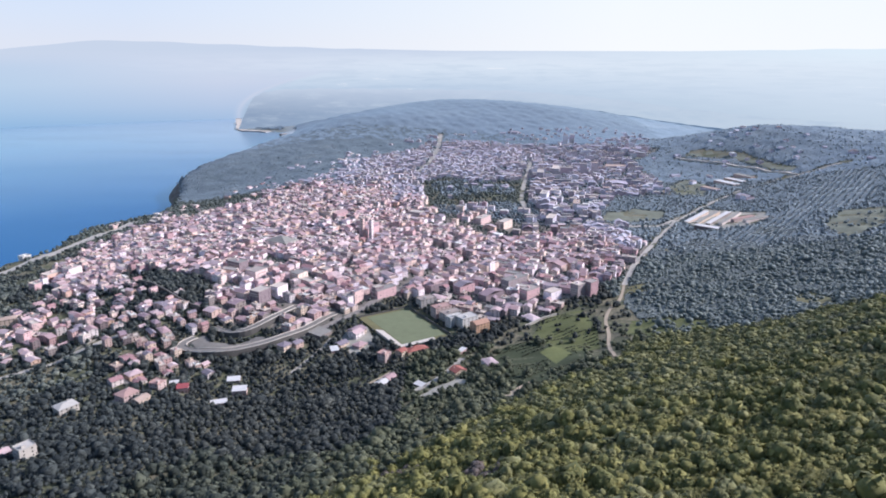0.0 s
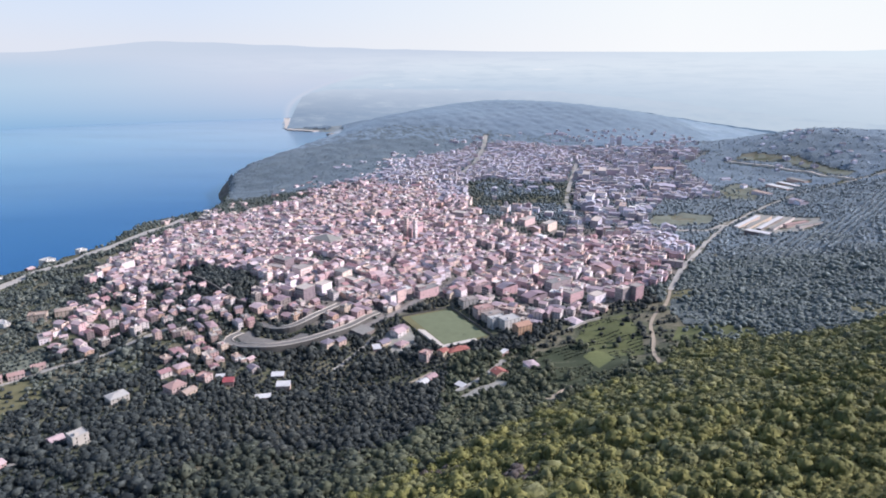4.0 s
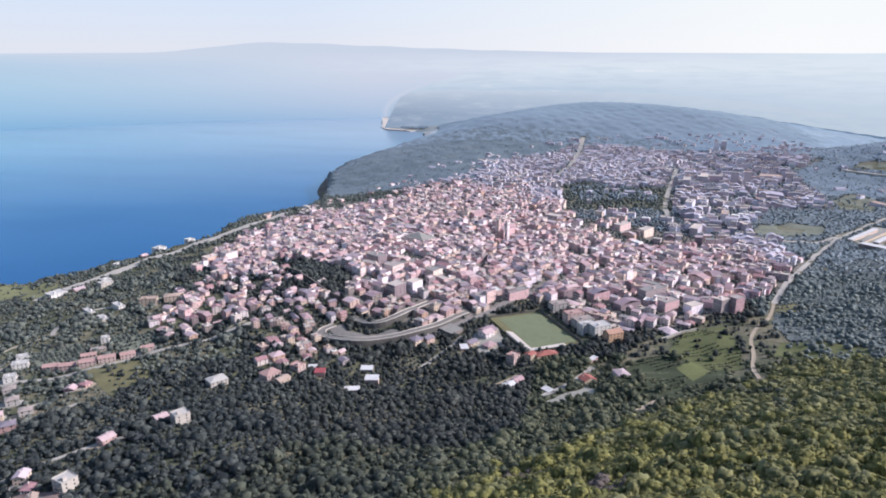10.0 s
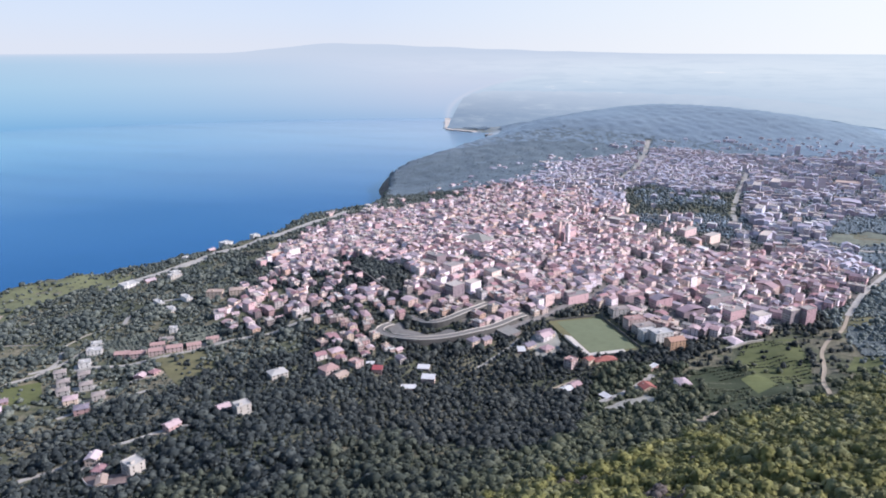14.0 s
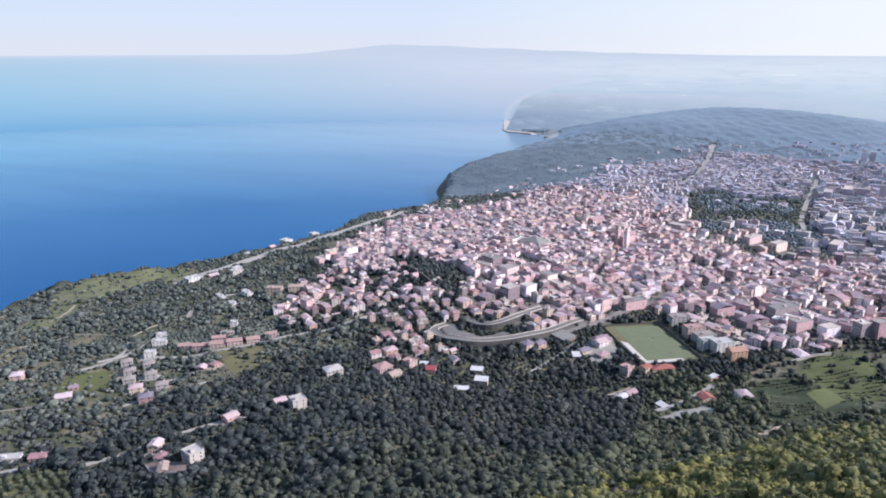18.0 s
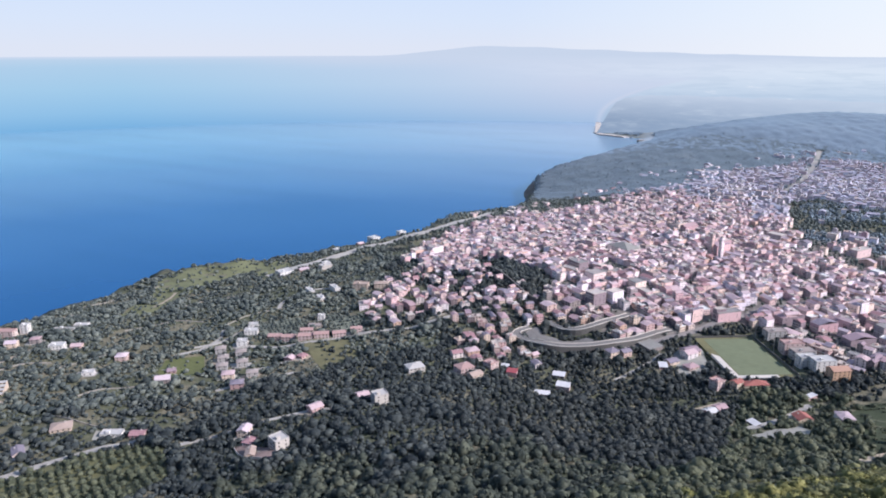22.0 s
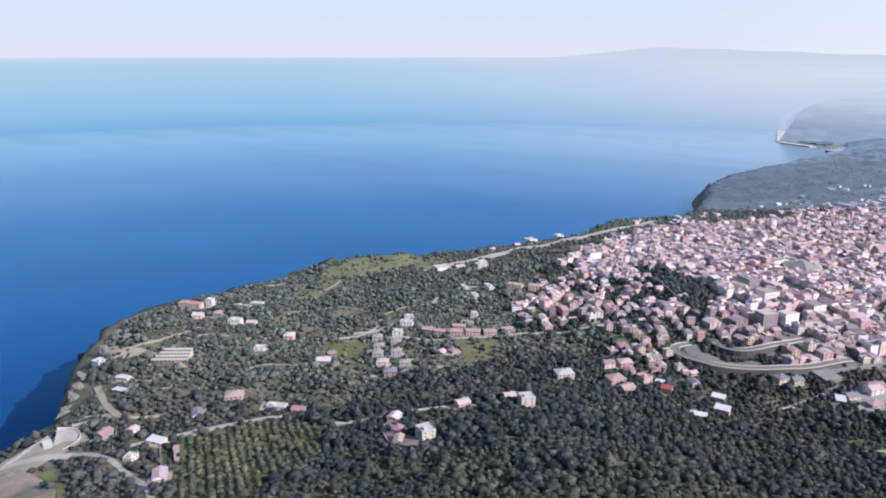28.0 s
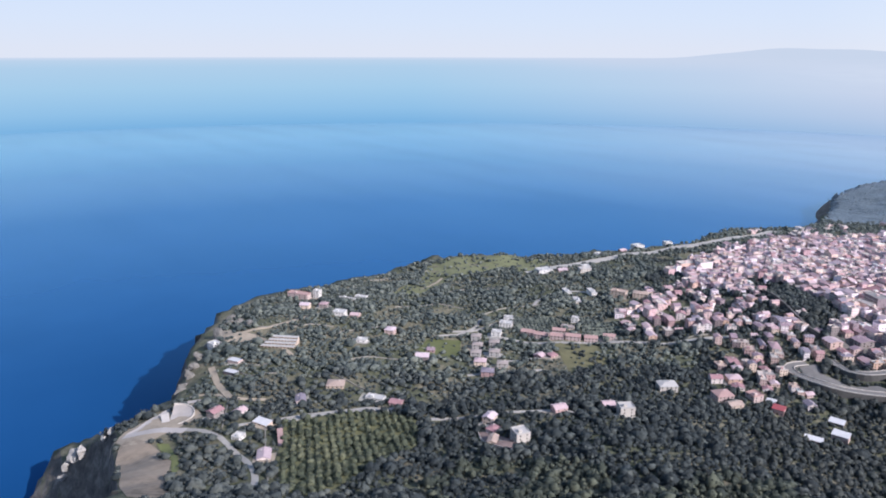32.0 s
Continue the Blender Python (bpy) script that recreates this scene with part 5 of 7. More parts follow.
    (-2, 857, -57, 13, 24, 4, "flat", "pink", "pink apartment house along the football ground"),
    (15, 822, -57, 12, 20, 4, "flat", "white", "white apartment house with balconies by the football ground"),
    (512, 1322, 55, 16, 44, 2, "shed", "whiteroof", "long white-roofed shed beside the straight road"),
    (532, 1436, -39, 9, 120, 2, "shed", "whiteroof", "long pale-roofed shed in a gravel yard"),
    (550, 1424, -39, 9, 128, 2, "shed", "greydeck", "long grey-roofed shed in a gravel yard"),
    (568, 1411, -39, 9, 128, 2, "shed", "whiteroof", "long pale-roofed shed in a gravel yard"),
    (586, 1398, -39, 8, 120, 2, "shed", "greydeck", "long grey-roofed shed in a gravel yard"),
    (606, 1384, -62, 9, 60, 2, "shed", "pink", "long pink-roofed shed in a gravel yard"),
    (622, 1362, -62, 9, 64, 2, "shed", "greydeck", "long grey-roofed shed in a gravel yard"),
    (760, 1862, 30, 22, 66, 2, "shed", "whiteroof", "long white-roofed hall below the wooded hill"),
    (800, 1905, 30, 18, 60, 2, "shed", "whiteroof", "long white-roofed hall below the wooded hill"),
    (842, 1948, 30, 20, 56, 2, "shed", "greydeck", "long grey-roofed hall below the wooded hill"),
    (112, 828, 35, 15, 22, 1, "hip", "tile", "low house with a broad pale roof beside the meadow"),
]
FINISH = {"tile": (None, None), "pale": (plain_material("cream_render", (0.54, 0.50, 0.46)), plain_material("pale_roof", (0.48, 0.46, 0.44), 0.8, 0.2, 3)),
          "pink": (plain_material("pink_render", (0.54, 0.42, 0.40)), plain_material("pink_roof", (0.44, 0.29, 0.27), 0.8, 0.2, 2)),
          "tan": (plain_material("tan_render", (0.56, 0.45, 0.37)), plain_material("tan_roof", (0.44, 0.34, 0.29), 0.8, 0.25, 2)),
          "grey": (plain_material("grey_render", (0.42, 0.40, 0.39)), plain_material("grey_roof", (0.36, 0.31, 0.29), 0.8, 0.25, 2)),
          "white": (plain_material("white_render", (0.68, 0.66, 0.64), 0.8, 0.15), plain_material("white_deck", (0.50, 0.49, 0.48), 0.8, 0.2, 3)),
          "tilesheet": (None, M_REDTILE), "greydeck": (None, plain_material("grey_sheet", (0.30, 0.29, 0.27), 0.7, 0.3, 4)), "whiteroof": (None, M_WHITE), "redroof": (None, M_RED), "redtile": (plain_material("cream_wall", (0.6, 0.5, 0.4)), M_REDTILE),
          "orange": (plain_material("orange_render", (0.58, 0.38, 0.26)), plain_material("orange_roof", (0.46, 0.28, 0.21), 0.8, 0.25, 2))}


def shed(label, w, l, storeys, wall, cover):
    """A plain building under a single slope of sheeting."""
    ob = tagged(new("shed"), label, "shed")
    h = 2.8 * storeys
    v = [(-w / 2, -l / 2, -3), (w / 2, -l / 2, -3), (w / 2, l / 2, -3), (-w / 2, l / 2, -3), (-w / 2, -l / 2, h), (w / 2, -l / 2, h), (w / 2, l / 2, h + 1), (-w / 2, l / 2, h + 1)]
    part("wall", add_faces(bmesh.new(), v, [(3, 2, 1, 0), (0, 1, 5, 4), (1, 2, 6, 5), (2, 3, 7, 6), (3, 0, 4, 7), (4, 5, 6, 7)]), wall or M_WALL, ob)
    a, b, k = w / 2 + 0.4, l / 2 + 0.4, 1.0 / l * 0.4
    v = [(x, y, h + 0.04 + (y + l / 2) / l + dz) for dz in (0, 0.18) for x, y in ((-a, -b), (a, -b), (a, b), (-a, b))]
    part("roof", add_faces(bmesh.new(), v, [(3, 2, 1, 0), (4, 5, 6, 7), (0, 1, 5, 4), (1, 2, 6, 5), (2, 3, 7, 6), (3, 0, 4, 7)]), cover, ob)
    part("door", box(0, -l / 2 - 0.03, 0, 2.0, 0.1, 2.2), M_SHUTTER, ob)
    for x in (-w * 0.32, w * 0.32):
        part("window", box(x, -l / 2 - 0.03, 1.0, 1.1, 0.1, 1.1), M_GLASS, ob)
    return ob


for _i, (_x, _y, _yaw, _w, _l, _s, _r, _f, _t) in enumerate(LONE):
    _wall, _cover = FINISH[_f]
    if _r == "shed":
        _ob = shed(_t, _w, _l, _s, _wall, _cover)
    else:
        _ob = house(_t, _w, _l, _s, _r, _wall, _cover, balconies=(_r == "flat" and _s > 1), per=(2, 2 if _l < 16 else 4), name="apartment_house" if _s > 2 else "house", chimney=_r != "flat", fine=math.hypot(_x, _y) < 640)
    stand_on(_ob, _x, _y, _yaw, _w, _l)
    if _i % 2 == 0 and _y < 900 and _x < -300:
        _c, _n = math.cos(radians(_yaw)), math.sin(radians(_yaw))
        _q = [(-0.5 * _w - 3, -0.5 * _l - 7 - _i % 4), (0.5 * _w + 2 + _i % 5, -0.5 * _l - 5), (0.5 * _w + 4, 0.5 * _l + 2), (-0.5 * _w - 2 - _i % 3, 0.5 * _l + 4)]
        patch("yard", [(_x + a * _c - b * _n, _y + a * _n + b * _c) for a, b in _q], [M_TRACK, M_DIRT, M_CONC][_i // 2 % 3], "pale paved yard round a lone house", "yard", 0.25, 6.0)


def terraced_building():
    """Four long stepped storeys with white fronts, set into the slope."""
    ob = tagged(new("terraced_building"), "long tan terraced building with pale decks in four steps", "building")
    front, deck_mat = FINISH["tan"][0], FINISH["pale"][1]
    for k in range(4):
        w, y = 40 - 3 * k, 5.5 * k
        storey = part("storey", box(1.5 * k, y, -3, w, 5.4, 4.6 + 1.7 * k), front, ob)
        part("terrace_deck", box(1.5 * k, y - 0.1, 1.62 + 1.7 * k, w + 0.8, 5.5, 0.22), deck_mat, ob)
        for i in range(9):
            part("opening", box(1.5 * k - w / 2 + (i + 0.5) * w / 9, y - 2.72, 0.15 + 1.7 * k - 0.9, w / 9 - 1.0, 0.12, 2.0), M_SHUTTER, ob)
    stand_on(ob, -710, 342, 43, 40, 22)


terraced_building()
YARD = [(-386, 362), (-380, 374), (-366, 368), (-352, 372), (-334, 362), (-332, 352), (-350, 348), (-372, 352)]
patch("yard", YARD, plain_material("pink_paving", (0.30, 0.22, 0.20), 0.9, 0.4, 4), "pinkish walled yard round a group of houses", "yard", 0.3, 5.0)
ground_wall("yard_wall", YARD[4:] + YARD[:1], 0.4, 1.8, M_TRIM, "low pinkish wall round a yard")

# ---- pale rocks at the tip of the cliff ----
def sea_rock(seed, w, tall, mat, label):
    """A jagged crag: a ball cut by steep planes and broken at its edges."""
    rs = np.random.RandomState(seed)
    bm = bmesh.new()
    bmesh.ops.create_icosphere(bm, subdivisions=3, radius=1)
    d = rs.normal(size=(14, 3)) * np.array([1, 1, 0.6])
    d /= np.linalg.norm(d, axis=1)[:, None]
    cut = rs.uniform(0.4, 0.85, 14)
    for q in bm.verts:
        k = min(1.0, *(c / max(0.05, float(np.dot(n, q.co))) for n, c in zip(d, cut))) * (1 + rs.normal(0, 0.09))
        q.co = (q.co.x * k * w, q.co.y * k * w * 0.8, q.co.z * k * tall)
    me = bpy.data.meshes.new("rock")
    bm.to_mesh(me)
    bm.free()
    me.materials.append(mat)
    return tagged(new("rock", me), label, "rock", "crags along the cliff")


for _k, (_x, _y, _w, _h) in enumerate([(-716, 124, 8, 7), (-729, 119, 9, 10), (-737, 114, 8, 9), (-674, 139, 7, 6), (-664, 143, 6, 5), (-733, 107, 7, 7), (-722, 232, 9, 7), (-736, 246, 11, 9), (-752, 258, 9, 7), (-772, 271, 10, 8), (-796, 292, 8, 7), (-812, 312, 9, 13), (-856, 346, 11, 8), (-836, 352, 10, 7), (-812, 356, 9, 6), (-880, 356, 10, 8), (-700, 222, 8, 6)]):
    _ob = sea_rock(900 + _k, _w, _h, M_ROCK, "pale weathered limestone crag at the cliff edge") if _k < 6 else sea_rock(900 + _k, _w, _h, M_CRAG, "grey weathered crag with scrub on the cliff brow")
    _ob.matrix_basis = pose(_x, _y, hz(_x, _y) + _h * 0.1, 0, 0, 50 * _k)

# ---- dry-stone walls between the olive terraces ----
for _q in ([(-612, 347), (-571, 347), (-542, 352)],
           [(-618, 242), (-568, 217), (-545, 205)],
           [(-529, 238), (-488, 218), (-434, 195), (-388, 172)],
           [(-712, 427), (-704, 464), (-697, 503)],
           [(-759, 389), (-747, 415), (-732, 431)],
           [(-769, 555), (-758, 609), (-712, 635)],
           [(-958, 623), (-954, 690), (-942, 757)],
           [(-798, 664), (-787, 725), (-740, 755)],
           [(-632, 377), (-621, 415), (-589, 440)],
           [(-672, 631), (-669, 684), (-646, 730)],
           [(-683, 280), (-654, 286), (-637, 304)],
           [(-715, 291), (-681, 298), (-672, 315)],
           [(-432, 796), (-416, 815), (-386, 860)],
           [(-441, 729), (-415, 749), (-394, 791)],
           [(-924, 516), (-932, 573), (-922, 621)],
           [(-824, 351), (-788, 357), (-779, 384)]):
    ground_wall("terrace_wall", _q, 0.7, 1.3, M_DRYSTONE, "low pale dry-stone wall between olive terraces")

# ---- the dense town ----
OPEN_GROUND = BUSY.copy()       # roads, fields and yards, before the town's houses


def open_ground(x, y):
    i = np.clip(((np.asarray(x) - GRID_X) / CELL).astype(int), 0, BUSY.shape[0] - 1)
    j = np.clip(((np.asarray(y) - GRID_Y) / CELL).astype(int), 0, BUSY.shape[1] - 1)
    return OPEN_GROUND[i, j]


LOTS = []          # x, y, yaw, w, l, height, roof kind (0 pitched, 1 flat)
rng = np.random.RandomState(11)


def warp(x, y):
    """Bends straight rows of lots into winding streets."""
    return x + 16 * ripple(x, y, 520, 71), y + 16 * ripple(x, y, 520, 72)


def lay_out(poly, yaw, lot, street, fill, low, high, pitched, wide=1.0, loose=1.0, gaps=0.85):
    """Rows of houses wall to wall, two rows to a block, with streets and lanes between the blocks."""
    c, s = math.cos(radians(yaw)), math.sin(radians(yaw))
    px, py = np.array([p[0] for p in poly]), np.array([p[1] for p in poly])
    u, v = px * c + py * s, py * c - px * s
    out = []
    vv, row = v.min() - 30, 0
    while vv < v.max() + 30:
        depth = lot * rng.uniform(0.8, 1.15)
        uu, col, run = u.min() - 30 + rng.uniform(0, 9), 0, rng.randint(4, 9)
        while uu < u.max() + 30:
            w = lot * wide * rng.choice([0.55, 0.7, 0.85, 1.0, 1.25, 1.8], p=[0.16, 0.22, 0.22, 0.18, 0.14, 0.08])
            if rng.rand() < fill:
                back = rng.choice([0.0, 0.0, 0.12, 0.25]) * depth
                q = rng.rand()
                out.append((uu + w / 2, vv + depth / 2 + (back / 2 if row % 2 else -back / 2), rng.normal(0, 1.6 * loose), w - 0.1, depth - back - 0.1, rng.uniform(low, high) * (1.45 if rng.rand() < 0.06 else 1),
                            (0 if q < 0.45 * pitched else 2) if q < pitched else 1))
            uu += w + (street * 0.8 if col % run == run - 1 else 0.0) + (rng.rand() * 3 * loose if loose > 1 else 0)
            col += 1
        vv += depth + (street if row % 2 == 1 else 0.4)
        row += 1
    a = np.array(out)
    bx, by = a[:, 0] * c - a[:, 1] * s, a[:, 0] * s + a[:, 1] * c
    x0, y0 = warp(bx, by)
    x1, y1 = warp(bx + c, by + s)
    a[:, 0], a[:, 1] = x0 + rng.normal(0, 0.7, len(a)) * (loose - 0.7), y0 + rng.normal(0, 0.7, len(a)) * (loose - 0.7)
    a[:, 2] += np.degrees(np.arctan2(y1 - y0, x1 - x0)) + (14 * ripple(a[:, 0], a[:, 1], 90, 74) if loose > 1 else 0)
    a[:, 5] *= 1 + 0.16 * ripple(a[:, 0], a[:, 1], 150, 73)
    ok = inside(poly, a[:, 0], a[:, 1]) & (~inside(PARK, a[:, 0], a[:, 1]) | (fill < 0.15)) & ~inside(KNOLL, a[:, 0], a[:, 1])
    ok &= (ripple(a[:, 0], a[:, 1], 110, 77) < gaps) | (a[:, 1] < 900)
    ok &= ~inside(EAST_GARDENS, a[:, 0], a[:, 1]) | (ripple(a[:, 0], a[:, 1], 34, 78) < 0.5)
    for dx, dy in ((0, 0), (5, 0), (-5, 0), (0, 5), (0, -5)):
        ok &= ~taken(a[:, 0] + dx, a[:, 1] + dy)
    LOTS.extend(tuple(q) for q in a[ok])


# large buildings: x, y, yaw, width, length, height, flat or pitched
LARGE = [(-242, 882, -30, 16, 22, 16, 1), (-222, 902, -30, 14, 20, 14, 1), (-122, 895, -38, 13, 28, 13, 1), (-81, 917, -45, 13, 34, 12, 1), (-269, 862, -30, 16, 18, 9, 2), (-292, 836, -30, 15, 16, 8, 2), (-266, 960, -30, 18, 24, 10, 1),
         (-205, 954, -30, 16, 20, 13, 1), (-9, 944, -45, 14, 34, 11, 2), (30, 938, -45, 14, 30, 12, 2), (119, 910, -48, 14, 26, 12, 1), (149, 900, -48, 13, 22, 11, 1), (71, 1032, -40, 16, 30, 13, 2),
         (-206, 1365, -30, 18, 34, 16, 0), (-126, 1202, -30, 6, 6, 34, 1), (-142, 1210, -30, 6, 6, 34, 1), (-132, 1226, -30, 20, 34, 17, 0), (-148, 1278, -30, 22, 18, 18, 1), (81, 1385, -35, 15, 38, 15, 1),
         (122, 1345, -35, 15, 34, 15, 1), (222, 1404, -20, 15, 42, 16, 1), (302, 1555, -12, 15, 44, 16, 1), (242, 1650, -15, 16, 46, 17, 1), (175, 1040, 48, 16, 30, 13, 2), (199, 1052, 12, 15, 30, 13, 2), (103, 958, -48, 14, 40, 14, 1),
         (67, 912, -48, 15, 36, 11, 2), (185, 910, -48, 13, 17, 19, 1), (204, 916, -48, 12, 17, 20, 1), (499, 2735, -10, 18, 18, 40, 1), (472, 2728, -10, 18, 18, 38, 1), (323, 1995, -10, 20, 60, 24, 1), (352, 2030, 80, 16, 50, 20, 1),
         (405, 2018, -10, 20, 20, 36, 1), (270, 1930, -10, 18, 50, 22, 1), (440, 2030, -10, 18, 18, 38, 1), (534, 2165, -10, 60, 40, 9, 1), (464, 1858, -10, 55, 40, 12, 0), (-54, 1408, -25, 26, 20, 12, 1), (-303, 995, -30, 24, 18, 13, 1),
         (-614, 1050, -25, 16, 26, 15, 1), (-588, 1064, -25, 16, 24, 16, 1), (-611, 1006, -25, 14, 20, 13, 1), (-540, 940, -25, 13, 18, 12, 1), (705, 1612, 20, 22, 36, 9, 0), (690, 1790, 30, 20, 46, 7, 1),
         (901, 2185, 0, 14, 26, 8, 1), (982, 2210, 0, 14, 20, 8, 1), (1151, 1974, 10, 14, 24, 8, 1), (1138, 1864, 10, 12, 20, 7, 0), (1032, 2146, 10, 12, 20, 7, 0), (860, 2130, 10, 14, 18, 8, 0), (940, 2080, 10, 12, 22, 7, 1)]
for _q in LARGE:
    LOTS.append(tuple(float(v) for v in _q))
    take_box(_q[0], _q[1], _q[2], _q[3], _q[4], 5.0)
lay_out(TOWN_WEST, -38, 11.0, 8, 0.62, 5.0, 10.0, 0.75, loose=2.6)
lay_out(TOWN_CENTRE, -33, 12.0, 5.5, 0.91, 5, 12, 0.62, gaps=0.85)
lay_out(TOWN_SHORE, -12, 13, 12, 0.34, 5, 9, 0.6)
lay_out([(-660, 1240), (-690, 1500), (-660, 1800), (-560, 2150), (-330, 2500), (-206, 2471), (-400, 1998), (-500, 1800), (-416, 1685), (-554, 1490), (-611, 1424)], -20, 14, 14, 0.10, 4, 8, 0.5, loose=2.0)
lay_out([(-700, 1300), (-720, 1500), (-640, 1530), (-640, 1300)], -20, 15, 20, 0.2, 4, 7, 0.3, loose=2.0)
lay_out([(520, 2000), (700, 2350), (1000, 2500), (1250, 2300), (1100, 1900), (800, 1800)], 10, 16, 30, 0.06, 5, 8, 0.5, loose=2.0)
lay_out(PARKSIDE, -20, 15, 14, 0.32, 8, 15, 0.3, 1.3)
lay_out(TOWN_NORTH, -6, 12.5, 8, 0.70, 6.5, 12, 0.45, gaps=0.75)
lay_out(TOWN_EAST, -10, 14, 11, 0.58, 7, 15, 0.3, 1.25, gaps=0.7)
lay_out([(-50, 1740), (62, 1868), (185, 1790), (170, 1660), (20, 1590), (-20, 1660)], -14, 14, 16, 0.145, 6, 11, 0.4, loose=2.0)
lay_out(TOWN_UPPER, -8, 14, 16, 0.17, 7, 12, 0.4, gaps=0.6, loose=2.0)
LOTS = np.array(LOTS)
for _q in LOTS:
    take_box(_q[0], _q[1], _q[2], _q[3], _q[4], 1.0)
_r = np.hypot(LOTS[:, 0], LOTS[:, 1])
LOTS = LOTS[np.argsort(_r)]
_big = (LOTS[:, 3] > 22) | (LOTS[:, 4] > 19) | (LOTS[:, 5] > 16)
_near = np.zeros(len(LOTS), bool)
_near[np.nonzero(~_big)[0][:150]] = True
NEAR_LOTS, FAR_LOTS = LOTS[_near], LOTS[~_near]
# lower wings and raised top floors against the houses
_wing = FAR_LOTS[(rng.rand(len(FAR_LOTS)) < 0.55) & (FAR_LOTS[:, 3] < 24)].copy()
_t = np.radians(_wing[:, 2])
_du, _dv = _wing[:, 3] * rng.uniform(-0.5, 0.5, len(_wing)), _wing[:, 4] * rng.uniform(-0.5, 0.5, len(_wing))
_wing[:, 0] += _du * np.cos(_t) - _dv * np.sin(_t)
_wing[:, 1] += _du * np.sin(_t) + _dv * np.cos(_t)
_wing[:, 3:5] *= rng.uniform(0.4, 0.7, (len(_wing), 2))
_wing[:, 5] *= rng.choice([0.6, 0.8, 1.2, 1.32], len(_wing))
_wing[:, 6] = rng.rand(len(_wing)) < 0.6
FAR_LOTS = np.concatenate([FAR_LOTS, _wing])

TYPES = {0: [house("town house with a clay-tiled pitched roof", 10, 11.5, 2, "gable"), house("town house with a hipped clay-tiled roof", 11, 12, 2, "hip"), house("three-storey town house with a tiled roof", 10, 12, 3, "gable"),
             house("low house with a weathered tiled roof", 9.5, 11, 1, "gable")],
         1: [house("flat-roofed town house with a roof terrace", 10.5, 11.5, 2, "flat", balconies=True), house("flat-roofed three-storey town house with balconies", 11, 12, 3, "flat", balconies=True, name="apartment_house")]}
SIZE = {0: [(10, 11.5), (11, 12), (10, 12), (9.5, 11)], 1: [(10.5, 11.5), (11, 12)]}
_used = {}
for _q in NEAR_LOTS:
    _x, _y, _yaw, _w, _l, _h, _k = _q
    _yaw, _k = (_yaw + 90, 0) if _k == 2 else (_yaw, _k)
    _i = int(rng.randint(len(TYPES[int(_k)])))
    _t = TYPES[int(_k)][_i]
    _m = pose(_x, _y, hz(_x, _y), 0, 0, _yaw + 180 * rng.randint(2))
    if (_k, _i) in _used:
        _ob = copy_thing(_t, _m)
    else:
        _t.matrix_basis = _m
        _used[(_k, _i)] = _ob = _t
    _w, _l = (_l, _w) if _q[6] == 2 else (_w, _l)
    _ob.scale = (_w / SIZE[int(_k)][_i][0], _l / SIZE[int(_k)][_i][1], 1)
    _ob["group"] = "houses of the town"


